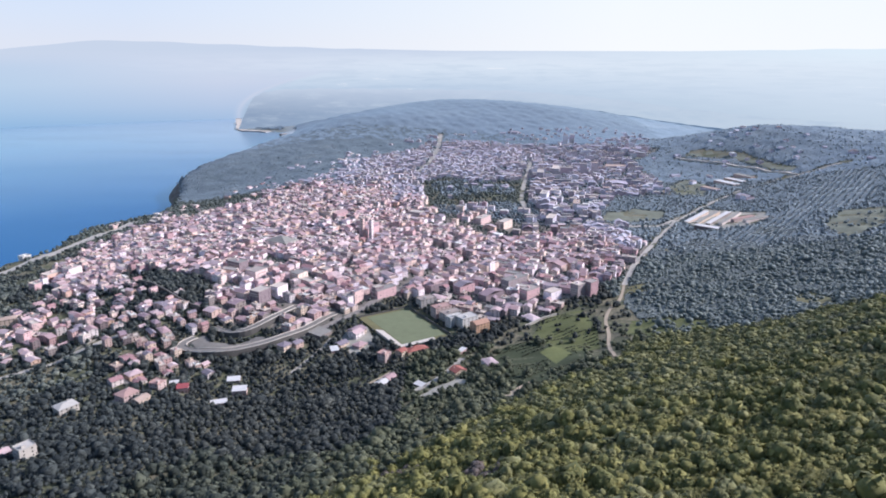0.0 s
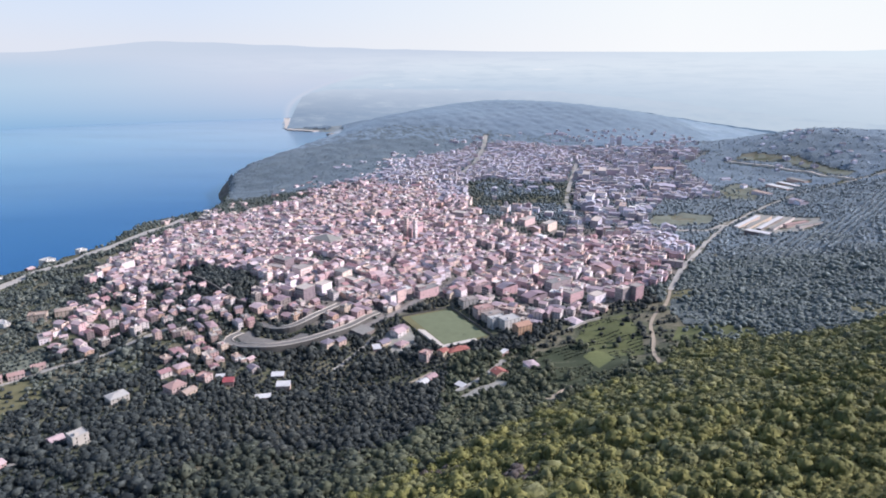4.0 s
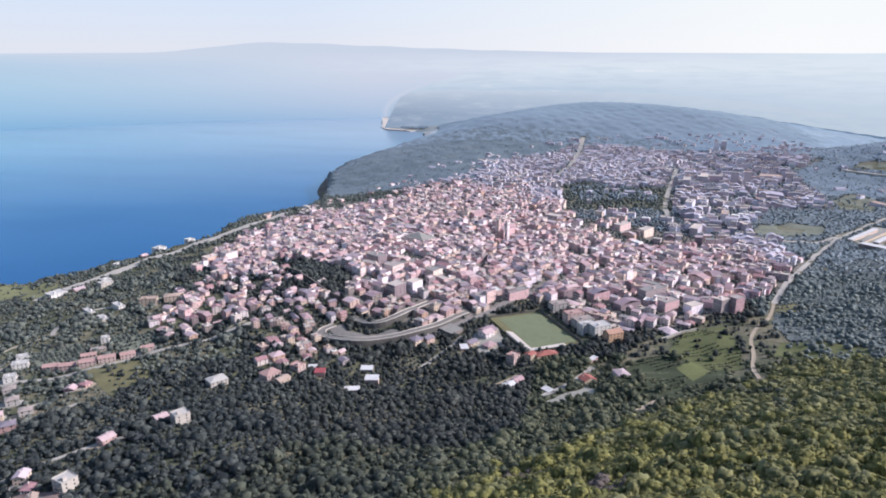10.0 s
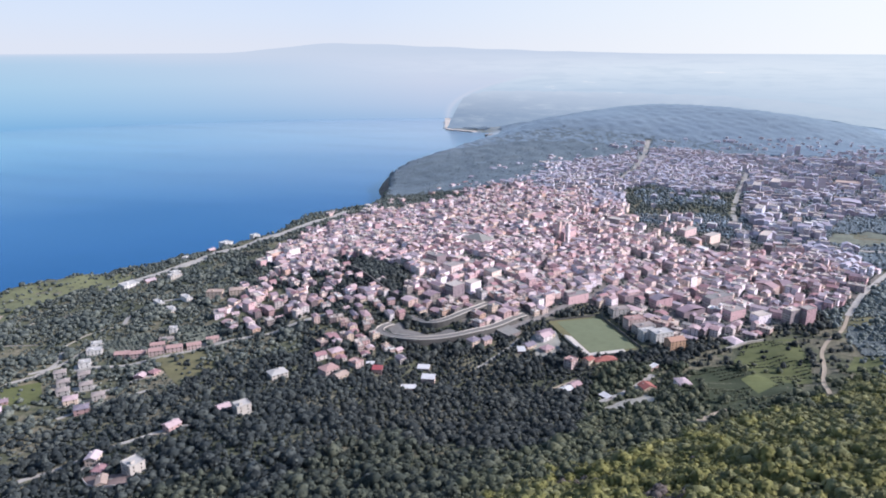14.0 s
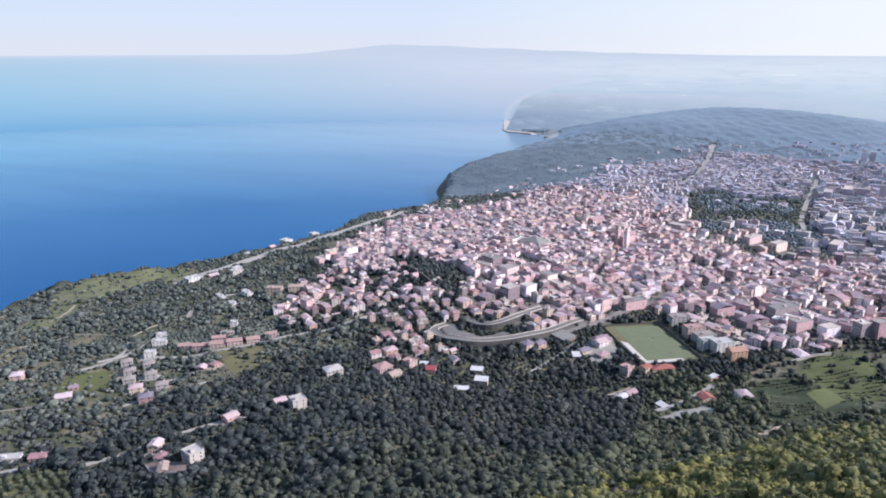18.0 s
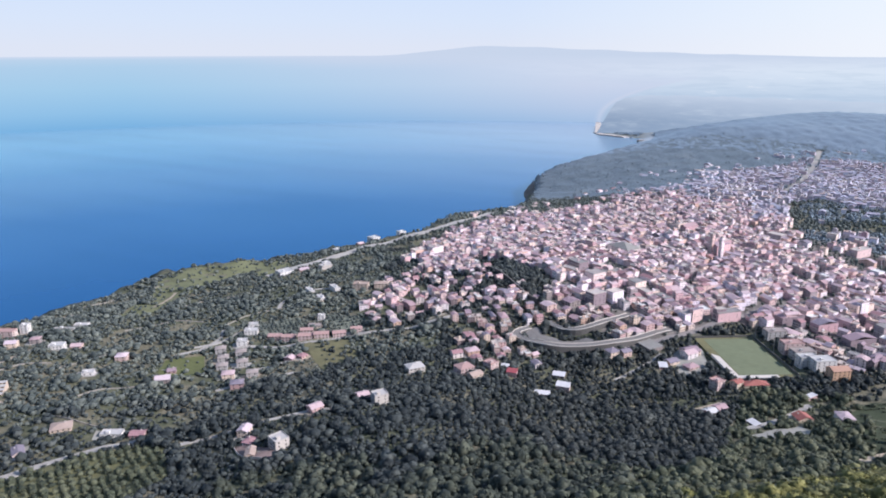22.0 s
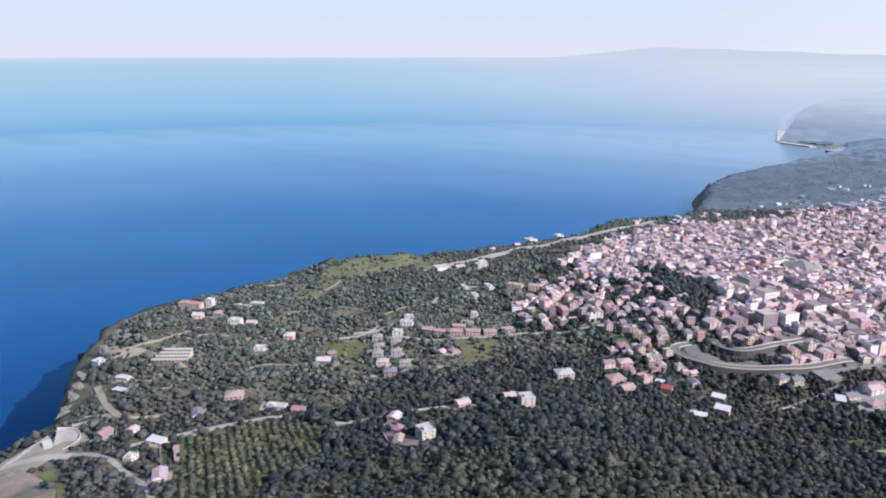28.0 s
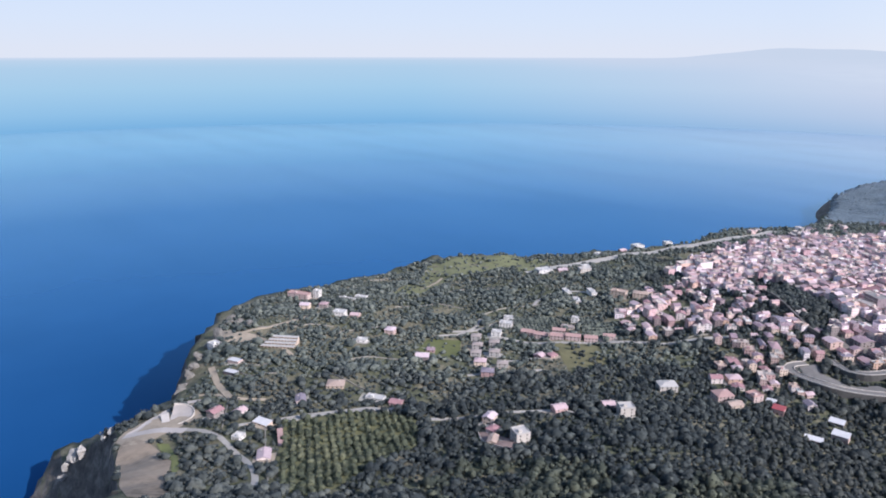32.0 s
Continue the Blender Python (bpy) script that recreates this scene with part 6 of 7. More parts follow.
def town_mesh(name, lots, label, mats):
    """Walls, roofs and windows of many houses, joined."""
    V, F, MI = [], [], []
    n = len(lots)
    x, y, yaw, w, l, h, k = lots.T
    z = height(x, y)
    c, s = np.cos(np.radians(yaw)), np.sin(np.radians(yaw))
    base = 0

    def put(px, py, pz, faces, mi, sel):
        """px.. (m, v) local coordinates for the chosen houses."""
        nonlocal base
        gx = x[sel, None] + px * c[sel, None] - py * s[sel, None]
        gy = y[sel, None] + px * s[sel, None] + py * c[sel, None]
        gz = z[sel, None] + pz
        m, nv = gx.shape
        V.append(np.stack([gx, gy, gz], -1).reshape(-1, 3))
        f = (np.array(faces)[None] + (np.arange(m) * nv)[:, None, None]).reshape(-1, 4) + base
        F.append(f)
        MI.append(np.full(len(f), mi))
        base += m * nv

    fla = np.nonzero(k == 1)[0]
    a, b = w / 2, l / 2
    al = np.arange(n)
    one = np.ones(8)
    put(a[:, None] * np.array([-1, 1, 1, -1, -1, 1, 1, -1]), b[:, None] * np.array([-1, -1, 1, 1, -1, -1, 1, 1]), np.concatenate([np.full((n, 4), -4.0), np.repeat(h[:, None], 4, 1)], 1),
        [(0, 1, 5, 4), (1, 2, 6, 5), (2, 3, 7, 6), (3, 0, 4, 7)], 0, al)
    # pitched roofs: two slopes and two gable ends, with eaves
    for kind in (0, 2):
        pit = np.nonzero(k == kind)[0]
        if not len(pit):
            continue
        A, B, Hh = a[pit][:, None] + 0.4, b[pit][:, None] + 0.4, h[pit][:, None]
        R = np.minimum((A if kind == 0 else B) * 0.36, 3.2)
        px, py = A * np.array([-1, 1, 1, -1, 0, 0]), B * np.array([-1, -1, 1, 1, -1, 1])
        faces = [(0, 4, 5, 3), (1, 2, 5, 4), (0, 1, 4, 4), (2, 3, 5, 5)]
        if kind == 2:
            px, py = A * np.array([-1, 1, 1, -1, -1, 1]), B * np.array([-1, -1, 1, 1, 0, 0])
            faces = [(0, 1, 5, 4), (2, 3, 4, 5), (3, 0, 4, 4), (1, 2, 5, 5)]
        put(px, py, Hh + np.concatenate([np.full((len(pit), 4), -0.15), np.repeat(R, 2, 1)], 1), faces, 1, pit)
    if len(fla):
        A, B, Hh = a[fla][:, None], b[fla][:, None], h[fla][:, None]
        q = np.array([-1, 1, 1, -1])
        r = np.array([-1, -1, 1, 1])
        px = np.concatenate([(A + 0.2) * q, (A + 0.2) * q, (A - 0.3) * q, (A - 0.3) * q], 1)
        py = np.concatenate([(B + 0.2) * r, (B + 0.2) * r, (B - 0.3) * r, (B - 0.3) * r], 1)
        pz = np.concatenate([Hh - 0.1 + 0 * (A * q), Hh + 0.8 + 0 * (A * q), Hh + 0.8 + 0 * (A * q), Hh + 0.1 + 0 * (A * q)], 1)
        fs = []
        for i in range(4):
            j = (i + 1) % 4
            fs += [(i, j, 4 + j, 4 + i), (4 + i, 4 + j, 8 + j, 8 + i), (8 + i, 8 + j, 12 + j, 12 + i)]
        put(px, py, pz, fs + [(12, 13, 14, 15)], 2, fla)
        # stair huts and tanks on the roofs
        hut = fla[rng.rand(len(fla)) < 0.6]
        if len(hut):
            ox, oy = (rng.rand(len(hut), 1) - 0.5) * 4, (rng.rand(len(hut), 1) - 0.5) * 4
            put(ox + 1.6 * np.array([[-1, 1, 1, -1, -1, 1, 1, -1]]), oy + 1.3 * np.array([[-1, -1, 1, 1, -1, -1, 1, 1]]), h[hut][:, None] + np.array([[0, 0, 0, 0, 2.2, 2.2, 2.2, 2.2]]),
                [(0, 1, 5, 4), (1, 2, 6, 5), (2, 3, 7, 6), (3, 0, 4, 7), (4, 5, 6, 7)], 0, hut)
    for st in range(11):
        for side in range(4):
            for i in range(3):
                sel = al[(h > st * 3.1 + 2.7) & (rng.rand(n) < 0.62) & (y < 1900)]
                if not len(sel):
                    continue
                span, off = (2 * a[sel], b[sel]) if side % 2 == 0 else (2 * b[sel], a[sel])
                u = (i + 0.5) / 3 * span - span / 2
                e = 0.48
                pu = u[:, None] + np.array([-e, e, e, -e])
                po = np.repeat((off + 0.04)[:, None], 4, 1)
                pz = np.repeat(np.array([[1.0, 1.0, 2.3, 2.3]]) + st * 3.1, len(sel), 0)
                px, py = [(pu, -po), (po, pu), (-pu, po), (-po, -pu)][side]
                put(px, py, pz, [(0, 1, 2, 3)], 3, sel)
    # balconies on the taller blocks
    for st in range(1, 11):
        for side in (-1, 1):
            sel = al[(h > 11.5) & (h > st * 3.1 + 2.7) & (rng.rand(n) < 0.75)]
            if not len(sel):
                continue
            A, B = a[sel][:, None] * 0.8, b[sel][:, None]
            q, r = np.array([-1, 1, 1, -1] * 2), np.array([0, 0, 1, 1] * 2)
            put(A * q, side * (B + 1.3 * r), st * 3.1 - 0.15 + np.repeat(np.array([[0, 0, 0, 0, 1.05, 1.05, 1.05, 1.05]]), len(sel), 0), [(0, 1, 2, 3), (3, 2, 6, 7), (0, 3, 7, 4), (1, 2, 6, 5)], 4, sel)
    v, f, mi = np.concatenate(V), np.concatenate(F), np.concatenate(MI)
    ob = raw_mesh(name, v, f, [*mats, M_DECK_FAR, M_GLASS, M_TRIM], mi)
    return tagged(ob, label, "houses", kind="stuff")


# Lots beyond this wavering line take the palette with haze in its colours.
_hazy = FAR_LOTS[:, 1] + 0.9 * FAR_LOTS[:, 0] > 1540 + 90 * ripple(FAR_LOTS[:, 0], FAR_LOTS[:, 1], 130, 79)
town_mesh("town_houses", FAR_LOTS[~_hazy], "close-packed pink and cream town houses with tiled roofs", (M_WALL_FAR, M_ROOF_FAR))
town_mesh("town_houses", FAR_LOTS[_hazy], "distant houses and apartment blocks of the newer districts, paled by painted-in haze", (M_WALL_HAZY, M_ROOF_HAZY))

# ---- trees ----
def crown_shape(level, seed, lobes, cut=-0.45, tall=0.85):
    """A lumpy crown: verts and faces of a ball swollen by lobes, open below."""
    rs = np.random.RandomState(seed)
    bm = bmesh.new()
    bmesh.ops.create_icosphere(bm, subdivisions=level, radius=1)
    v = np.array([q.co for q in bm.verts])
    f = np.array([[q.index for q in p.verts] for p in bm.faces])
    bm.free()
    d = rs.normal(size=(lobes, 3))
    d[:, 2] = abs(d[:, 2]) * 0.8
    d /= np.linalg.norm(d, axis=1)[:, None]
    near = (v @ d.T)
    swell = np.exp(-(1 - near) * 9).max(1)
    r = 0.68 + 0.42 * swell + rs.normal(0, 0.09, len(v))
    v = v * r[:, None] * np.array([1, 1, tall])
    keep = (v[f][:, :, 2].mean(1) > cut)
    f = f[keep]
    used = np.unique(f)
    back = np.full(len(v), -1)
    back[used] = np.arange(len(used))
    return v[used], back[f]


def leafy(seed, tufts, size, lobes=7, tall=0.85, core=1, hub=0.95):
    """A crown of many ragged tufts on a dark lumpy core: verts and triangles."""
    rs = np.random.RandomState(seed)
    cv, cf = crown_shape(core, seed, lobes, -0.5, tall)
    sv, sf = crown_shape(3, seed + 1, lobes, -0.3, tall)
    pick = sf[rs.randint(len(sf), size=tufts)]
    c = (sv[pick] * rs.dirichlet((1, 1, 1), tufts)[:, :, None]).sum(1)
    out = c / np.linalg.norm(c, axis=1)[:, None] + np.array([0, 0, 0.25]) + rs.normal(0, 0.38, (tufts, 3))
    out /= np.linalg.norm(out, axis=1)[:, None]
    t = np.cross(out, rs.normal(size=(tufts, 3)))
    t /= np.linalg.norm(t, axis=1)[:, None]
    b = np.cross(out, t)
    q = size * rs.uniform(0.6, 1.35, (tufts, 1))
    c = c * rs.uniform(0.86, 1.06, (tufts, 1))
    quad = [c + t * q, c + b * q * 0.8 + out * q * 0.25, c - t * q * 0.9 - out * q * 0.1, c - b * q * 0.75 + out * q * 0.1]
    v = np.concatenate([cv * hub] + quad)
    i = len(cv) + np.arange(tufts)
    return v, np.concatenate([cf, np.stack([i, i + tufts, i + 2 * tufts], 1), np.stack([i, i + 2 * tufts, i + 3 * tufts], 1)]), len(cf)


def scatter(x0, x1, y0, y1, step, seed, jitter=0.75):
    rs = np.random.RandomState(seed)
    gx, gy = np.meshgrid(np.arange(x0, x1, step), np.arange(y0, y1, step))
    gx = gx + (np.arange(gx.shape[0]) % 2)[:, None] * step * 0.5
    return (gx + rs.uniform(-0.5, 0.5, gx.shape) * step * jitter).ravel(), (gy + rs.uniform(-0.5, 0.5, gy.shape) * step * jitter).ravel(), rs


def in_view(x, y, lo=-40, hi=90, far=5000):
    a = np.degrees(np.arctan2(-x, y))
    return (a > lo) & (a < hi) & (np.hypot(x, y) < far)


def crowns(name, x, y, radius, shapes, material, label, rs, lift=0.45, category="trees", smooth=True):
    """Many crowns joined into one mesh."""
    V, F, base = [], [], 0
    z = height(x, y)
    pick = rs.randint(len(shapes), size=len(x))
    for k, (sv, sf, core) in enumerate(shapes):
        i = np.nonzero(pick == k)[0]
        if not len(i):
            continue
        a = rs.uniform(0, 6.283, len(i))
        c, s = np.cos(a), np.sin(a)
        r = radius[i]
        st = rs.uniform(0.75, 1.4, len(i))
        vx = (sv[None, :, 0] * c[:, None] - sv[None, :, 1] * s[:, None]) * r[:, None] + x[i][:, None]
        vy = (sv[None, :, 0] * s[:, None] + sv[None, :, 1] * c[:, None]) * r[:, None] + y[i][:, None]
        vz = sv[None, :, 2] * (r * st)[:, None] + (z[i] + lift * r)[:, None]
        V.append(np.stack([vx, vy, vz], -1).reshape(-1, 3))
        F.append((sf[None] + (np.arange(len(i)) * len(sv))[:, None, None]).reshape(-1, 3) + base)
        base += len(i) * len(sv)
    ob = raw_mesh(name, np.concatenate(V), np.concatenate(F), [material], smooth=smooth)
    return tagged(ob, label, category, kind="stuff")


OPEN_FIELDS = [q[1] for q in FIELDS]


def sparse(x, y):
    ok = np.zeros(np.shape(x), bool)
    for q in OPEN_FIELDS:
        ok |= inside(q, x, y)
    return ok


NEAR_EDGE = [(-100, 240), (-64, 319), (-39, 371), (22, 449), (72, 545), (167, 643), (205, 685), (248, 696), (290, 660), (345, 660), (410, 628), (520, 650), (700, 760), (900, 700), (700, 200), (300, 0), (0, 60), (-60, 200)]
SHAPES_A = [leafy(20 + 3 * k, 60, 0.22, 11, 0.8 + 0.06 * k, 2, 0.88) for k in range(8)]
SHAPES_B = [leafy(50 + 3 * k, 30, 0.20, 8, 0.75 + 0.05 * k, 1, 0.98) for k in range(10)]
SHAPES_O = [leafy(80 + 3 * k, 18, 0.20, 6, core=1, hub=0.98) for k in range(8)]
SHAPES_D = [leafy(140 + 3 * k, 2, 0.4, 4, core=1, hub=1.0) for k in range(6)]
SHAPES_E = [leafy(170 + 3 * k, 40, 0.20, 9, 0.72 + 0.05 * k, 1, 0.95) for k in range(10)]
SHAPES_C = [leafy(110 + 3 * k, 8, 0.36, 5, core=1) for k in range(8)]


def canopy_sheet(name, cover, material, label, az0, az1, r0, r1, seed, roof=3.4):
    """The closed roof of a far wood: one lumpy sheet over the land wherever cover() holds."""
    rs = np.random.RandomState(seed)
    az, r = np.radians(np.arange(az0, az1, 0.22)), np.geomspace(r0, r1, int(math.log(r1 / r0) / 0.0058))
    a, rr = np.meshgrid(az, r)
    a, rr = a + rs.uniform(-0.001, 0.001, a.shape), rr * (1 + rs.uniform(-0.0015, 0.0015, a.shape))
    x, y = -np.sin(a) * rr, np.cos(a) * rr
    ok = cover(x, y, rs)
    full = ok.astype(float)
    for _ in range(2):
        full = (full + np.roll(full, 1, 0) + np.roll(full, -1, 0) + np.roll(full, 1, 1) + np.roll(full, -1, 1)) / 5
    rise = roof + np.maximum(0, rr - 2600) / 350 + 0.5 * ripple(x, y, 90, seed + 1) + rs.normal(0, 0.7, x.shape)
    z = height(x, y) + 0.4 + rise * np.clip(full * 2.2 - 1.2, 0, 1)
    na = len(az)
    i, j = np.meshgrid(np.arange(len(r) - 1), np.arange(na - 1), indexing="ij")
    f = np.stack([i * na + j, (i + 1) * na + j, (i + 1) * na + j + 1, i * na + j + 1], -1).reshape(-1, 4)
    f = f[ok.ravel()[f].all(1)]
    used, f = np.unique(f, return_inverse=True)
    v = np.stack([x, y, z], -1).reshape(-1, 3)[used]
    return tagged(raw_mesh(name, v, f.reshape(-1, 4), [material], smooth=True), label, "trees", kind="stuff")


# scrub and low trees on the hillside under the camera
_x, _y, _rs = scatter(-150, 760, 60, 860, 4.3, 1)
_ok = inside(NEAR_EDGE, _x + 14 * ripple(_x, _y, 50, 91), _y + 14 * ripple(_x, _y, 50, 92)) & ~taken(_x, _y) & in_view(_x, _y, -38, 30) & (np.hypot(_x, _y) > 150)
_x, _y = _x[_ok], _y[_ok]
_d = np.hypot(_x, _y)
_r = np.clip(np.exp(_rs.normal(0.78, 0.45, len(_x))), 0.9, 5.0) * (1 + 0.32 * ripple(_x, _y, 45, 31))
M_UNDERGROWTH = canopy_material("hillside_undergrowth", (0.058, 0.064, 0.022), (0.140, 0.136, 0.044), (0.225, 0.203, 0.066), 2.2, 0.0, 0.02)
canopy_sheet("hillside_undergrowth", lambda x, y, rs: inside(NEAR_EDGE, x + 14 * ripple(x, y, 50, 91), y + 14 * ripple(x, y, 50, 92)) & ~taken(x, y), M_UNDERGROWTH, "low green undergrowth between the scrub of the hillside", -40, 32, 130, 900, 75, 0.9)
_own = np.argsort(np.argsort(_d)) < 280
_n = (_d < 400) & ~_own
_tone = 1.1 * ripple(_x, _y, 95, 35) + 0.7 * ripple(_x, _y, 24, 36) + _rs.normal(0, 0.42, len(_x)) + np.clip((_d - 300) / 170, 0, 1.5)
_bare = (np.hypot(_x - 17, _y - 281) < 15) | (np.hypot(_x + 24, _y - 335) < 13) | (np.hypot(_x - 39, _y - 388) < 8)
_bare &= _rs.rand(len(_x)) < 0.8
for _lo, _hi, _m, _l in ((-9, 0.8, M_LEAF_NEAR, "sunlit yellow-green scrub and low oaks on the hillside"), (0.8, 2.8, M_LEAF_SLOPE, "green scrub and low oaks on the hillside"), (2.8, 9, M_LEAF_VALLEY, "dark green oaks in the folds of the hillside")):
    _s = ~_own & ~_bare & (_tone >= _lo) & (_tone < _hi)
    crowns("hillside_scrub", _x[_s & _n], _y[_s & _n], _r[_s & _n], SHAPES_A, _m, _l, _rs)
    crowns("hillside_scrub", _x[_s & ~_n], _y[_s & ~_n], _r[_s & ~_n], SHAPES_E, _m, _l, _rs)
_s = ~_own & _bare
crowns("bare_scrub", _x[_s], _y[_s], 0.8 * _r[_s], SHAPES_A, M_TWIG, "leafless mauve-brown scrub on the hillside", _rs)


def oak(seed):
    """A low holm oak: forked trunk with limbs, and a crown of tufts round lumpy masses."""
    rs = np.random.RandomState(seed)
    ob = tagged(new("holm_oak"), "low bushy yellow-green oak on the hillside", "tree", "oaks on the hillside")
    bm = bmesh.new()
    for k in range(4):
        a, lean = k * 1.7 + rs.rand(), 0.0 if k == 0 else 0.55
        m = Matrix.Rotation(a, 4, "Z") @ Matrix.Rotation(lean, 4, "Y") @ Matrix.Translation((0, 0, 0.42 if k == 0 else 0.5))
        bmesh.ops.create_cone(bm, segments=6, radius1=0.09 if k == 0 else 0.06, radius2=0.03, depth=1.0, matrix=m)
    part("trunk", bm, M_BARK, ob, "short grey-brown forked trunk")
    v, f, core = leafy(seed, 280, 0.12, 15, 0.8, 2, 0.88)
    v = v + np.array([0, 0, 0.7])
    cr = raw_mesh("crown", v, f, [M_LEAF_NEAR_OB], smooth=True)
    cr.parent = ob
    return ob


OAKS = [oak(300 + k) for k in range(6)]
_k = 0
for _q in np.nonzero(_own)[0]:
    _m = pose(_x[_q], _y[_q], hz(_x[_q], _y[_q]) - 0.2, 0, 0, _rs.uniform(0, 360))
    if _k < len(OAKS):
        _ob = OAKS[_k]
        _ob.matrix_basis = _m
    else:
        _ob = copy_thing(OAKS[_k % len(OAKS)], _m)
    _ob.scale = (_r[_q], _r[_q], _r[_q] * _rs.uniform(0.85, 1.2))
    _k += 1

def olive_zone(x, y):
    """The drier coastal slope where olives take over from the wood."""
    a = np.degrees(np.arctan2(-x, y)) + 5 * ripple(x, y, 110, 81)
    d = np.hypot(x, y) + 45 * ripple(x, y, 90, 82)
    return ((a >= 30) & (d >= 620) & ((a >= 40) | (d >= 760))) | (a >= 60)


# dark wood in the valley and below the town
_x, _y, _rs = scatter(-760, 760, 120, 1100, 5.7, 2)
_open = inside(TOWN_WEST, _x, _y) & (_rs.rand(len(_x)) < 0.85)
_ok = ~inside(NEAR_EDGE, _x + 14 * ripple(_x, _y, 50, 91), _y + 14 * ripple(_x, _y, 50, 92)) & ~taken(_x, _y) & in_view(_x, _y, -38, 80) & (~in_town(_x, _y) | _open) & (inland(_x, _y) > 60) & (below_brow(_x, _y) < -2) & (_rs.rand(len(_x)) < 0.93)
_d, _a = np.hypot(_x, _y), np.degrees(np.arctan2(-_x, _y))
_ok &= (_d > 300) & ~olive_zone(_x, _y)
_ok &= ~(inside([(60, 640), (60, 760), (130, 870), (260, 900), (230, 700), (160, 610)], _x, _y) & (_rs.rand(len(_x)) < 0.72)) & ~(sparse(_x, _y) & (_rs.rand(len(_x)) < 0.7))
_x, _y = _x[_ok], _y[_ok]
_r = np.clip(np.exp(_rs.normal(1.12, 0.32, len(_x))), 1.6, 6.0) * (1 + 0.25 * ripple(_x, _y, 90, 33))
_w = (_x > 230) & (_y > 640)
_d = np.hypot(_x, _y) + 50 * ripple(_x, _y, 140, 64)
_a = np.degrees(np.arctan2(-_x, _y)) + 4 * ripple(_x, _y, 120, 65)
_v = ~_w & ((_d < 470) & (_a < 14) | (_x > -40) & (_y < 740))
_g = ~_w & ~_v & ((_d < 470) & (_a < 26) | (_d < 420) & (_a < 52))
_m = ~_w & ~_v & ~_g & (_a > 24)
_n = ~_w & ~_v & ~_g & ~_m
crowns("woodland", _x[_n], _y[_n], _r[_n], SHAPES_B, M_LEAF_WOOD, "dense dark green broadleaf wood in the valley", _rs)
crowns("woodland", _x[_m], _y[_m], _r[_m], SHAPES_B, M_LEAF_MID, "grey-green broadleaf wood on the western slope", _rs)
crowns("woodland", _x[_g], _y[_g], _r[_g], SHAPES_B, M_LEAF_GLADE, "green broadleaf wood below the hillside", _rs)
crowns("woodland", _x[_v], _y[_v], _r[_v], SHAPES_B, M_LEAF_VALLEY, "sunlit green broadleaf wood at the foot of the hillside", _rs)
crowns("woodland", _x[_w], _y[_w], _r[_w], SHAPES_O, M_LEAF_CREST, "grey-green wood on the ridge inland of the town", _rs)

# olive groves towards the sea
_x, _y, _rs = scatter(-1100, -200, 100, 1300, 5.9, 3, 0.6)
_d, _a = np.hypot(_x, _y), np.degrees(np.arctan2(-_x, _y))
_ok = ~taken(_x, _y) & ~in_town(_x, _y) & (inland(_x, _y) > 48) & (below_brow(_x, _y) < -2) & olive_zone(_x, _y) & (_a < 88) & (_rs.rand(len(_x)) < 0.80 + 0.30 * ripple(_x, _y, 75, 52)) & (_d > 330) & ~(sparse(_x, _y) & (_rs.rand(len(_x)) < 0.8))
_x, _y = _x[_ok], _y[_ok]
_r = np.clip(np.exp(_rs.normal(1.12, 0.3, len(_x))), 1.6, 5.6) * (1 + 0.3 * ripple(_x, _y, 110, 53))
_f = np.hypot(_x, _y) + 60 * ripple(_x, _y, 130, 54) > 690
crowns("olive_grove", _x[_f], _y[_f], _r[_f], SHAPES_O, M_LEAF_OLIVE, "grey-green olive trees on the coastal slope", _rs)
crowns("olive_grove", _x[~_f], _y[~_f], _r[~_f], SHAPES_O, M_LEAF_OLIVE_NEAR, "dark grey-green olive trees above the wood", _rs)

# orchards and woods on the inland side
ROWS = [(395, 1175), (622, 1316), (760, 1480), (1046, 1849), (1060, 1690), (899, 1433), (726, 1335), (570, 1139), (417, 1102)]
_x, _y, _rs = scatter(250, 1900, 700, 2600, 7.4, 4, 0.7)
_ok = ~taken(_x, _y) & ~in_town(_x, _y) & ~inside(NEAR_EDGE, _x, _y) & in_view(_x, _y, -38, -5) & (_rs.rand(len(_x)) < 0.9) & ~((_y < 1100) & (_x < 760)) & ~(sparse(_x, _y) & (_rs.rand(len(_x)) < 0.85)) & (_rs.rand(len(_x)) < 0.9 + 0.3 * ripple(_x, _y, 220, 63)) & (np.hypot(_x, _y) < 2400) & ~inside(ROWS, _x, _y)
_x, _y = _x[_ok], _y[_ok]
_h = _y + 0.35 * _x > 2150
crowns("orchard_trees", _x[~_h], _y[~_h], np.clip(np.exp(_rs.normal(1.15, 0.3, int((~_h).sum()))), 2.0, 5.5), SHAPES_C, M_LEAF_INLAND, "grey-green orchards and woods inland of the town", _rs)
def inland_cover(x, y):
    return ~open_ground(x, y) & ~in_town(x, y) & (y + 0.35 * x < 2170) & (x > 235) & (y > 640) & ~inside(NEAR_EDGE, x, y) & ~sparse(x, y)


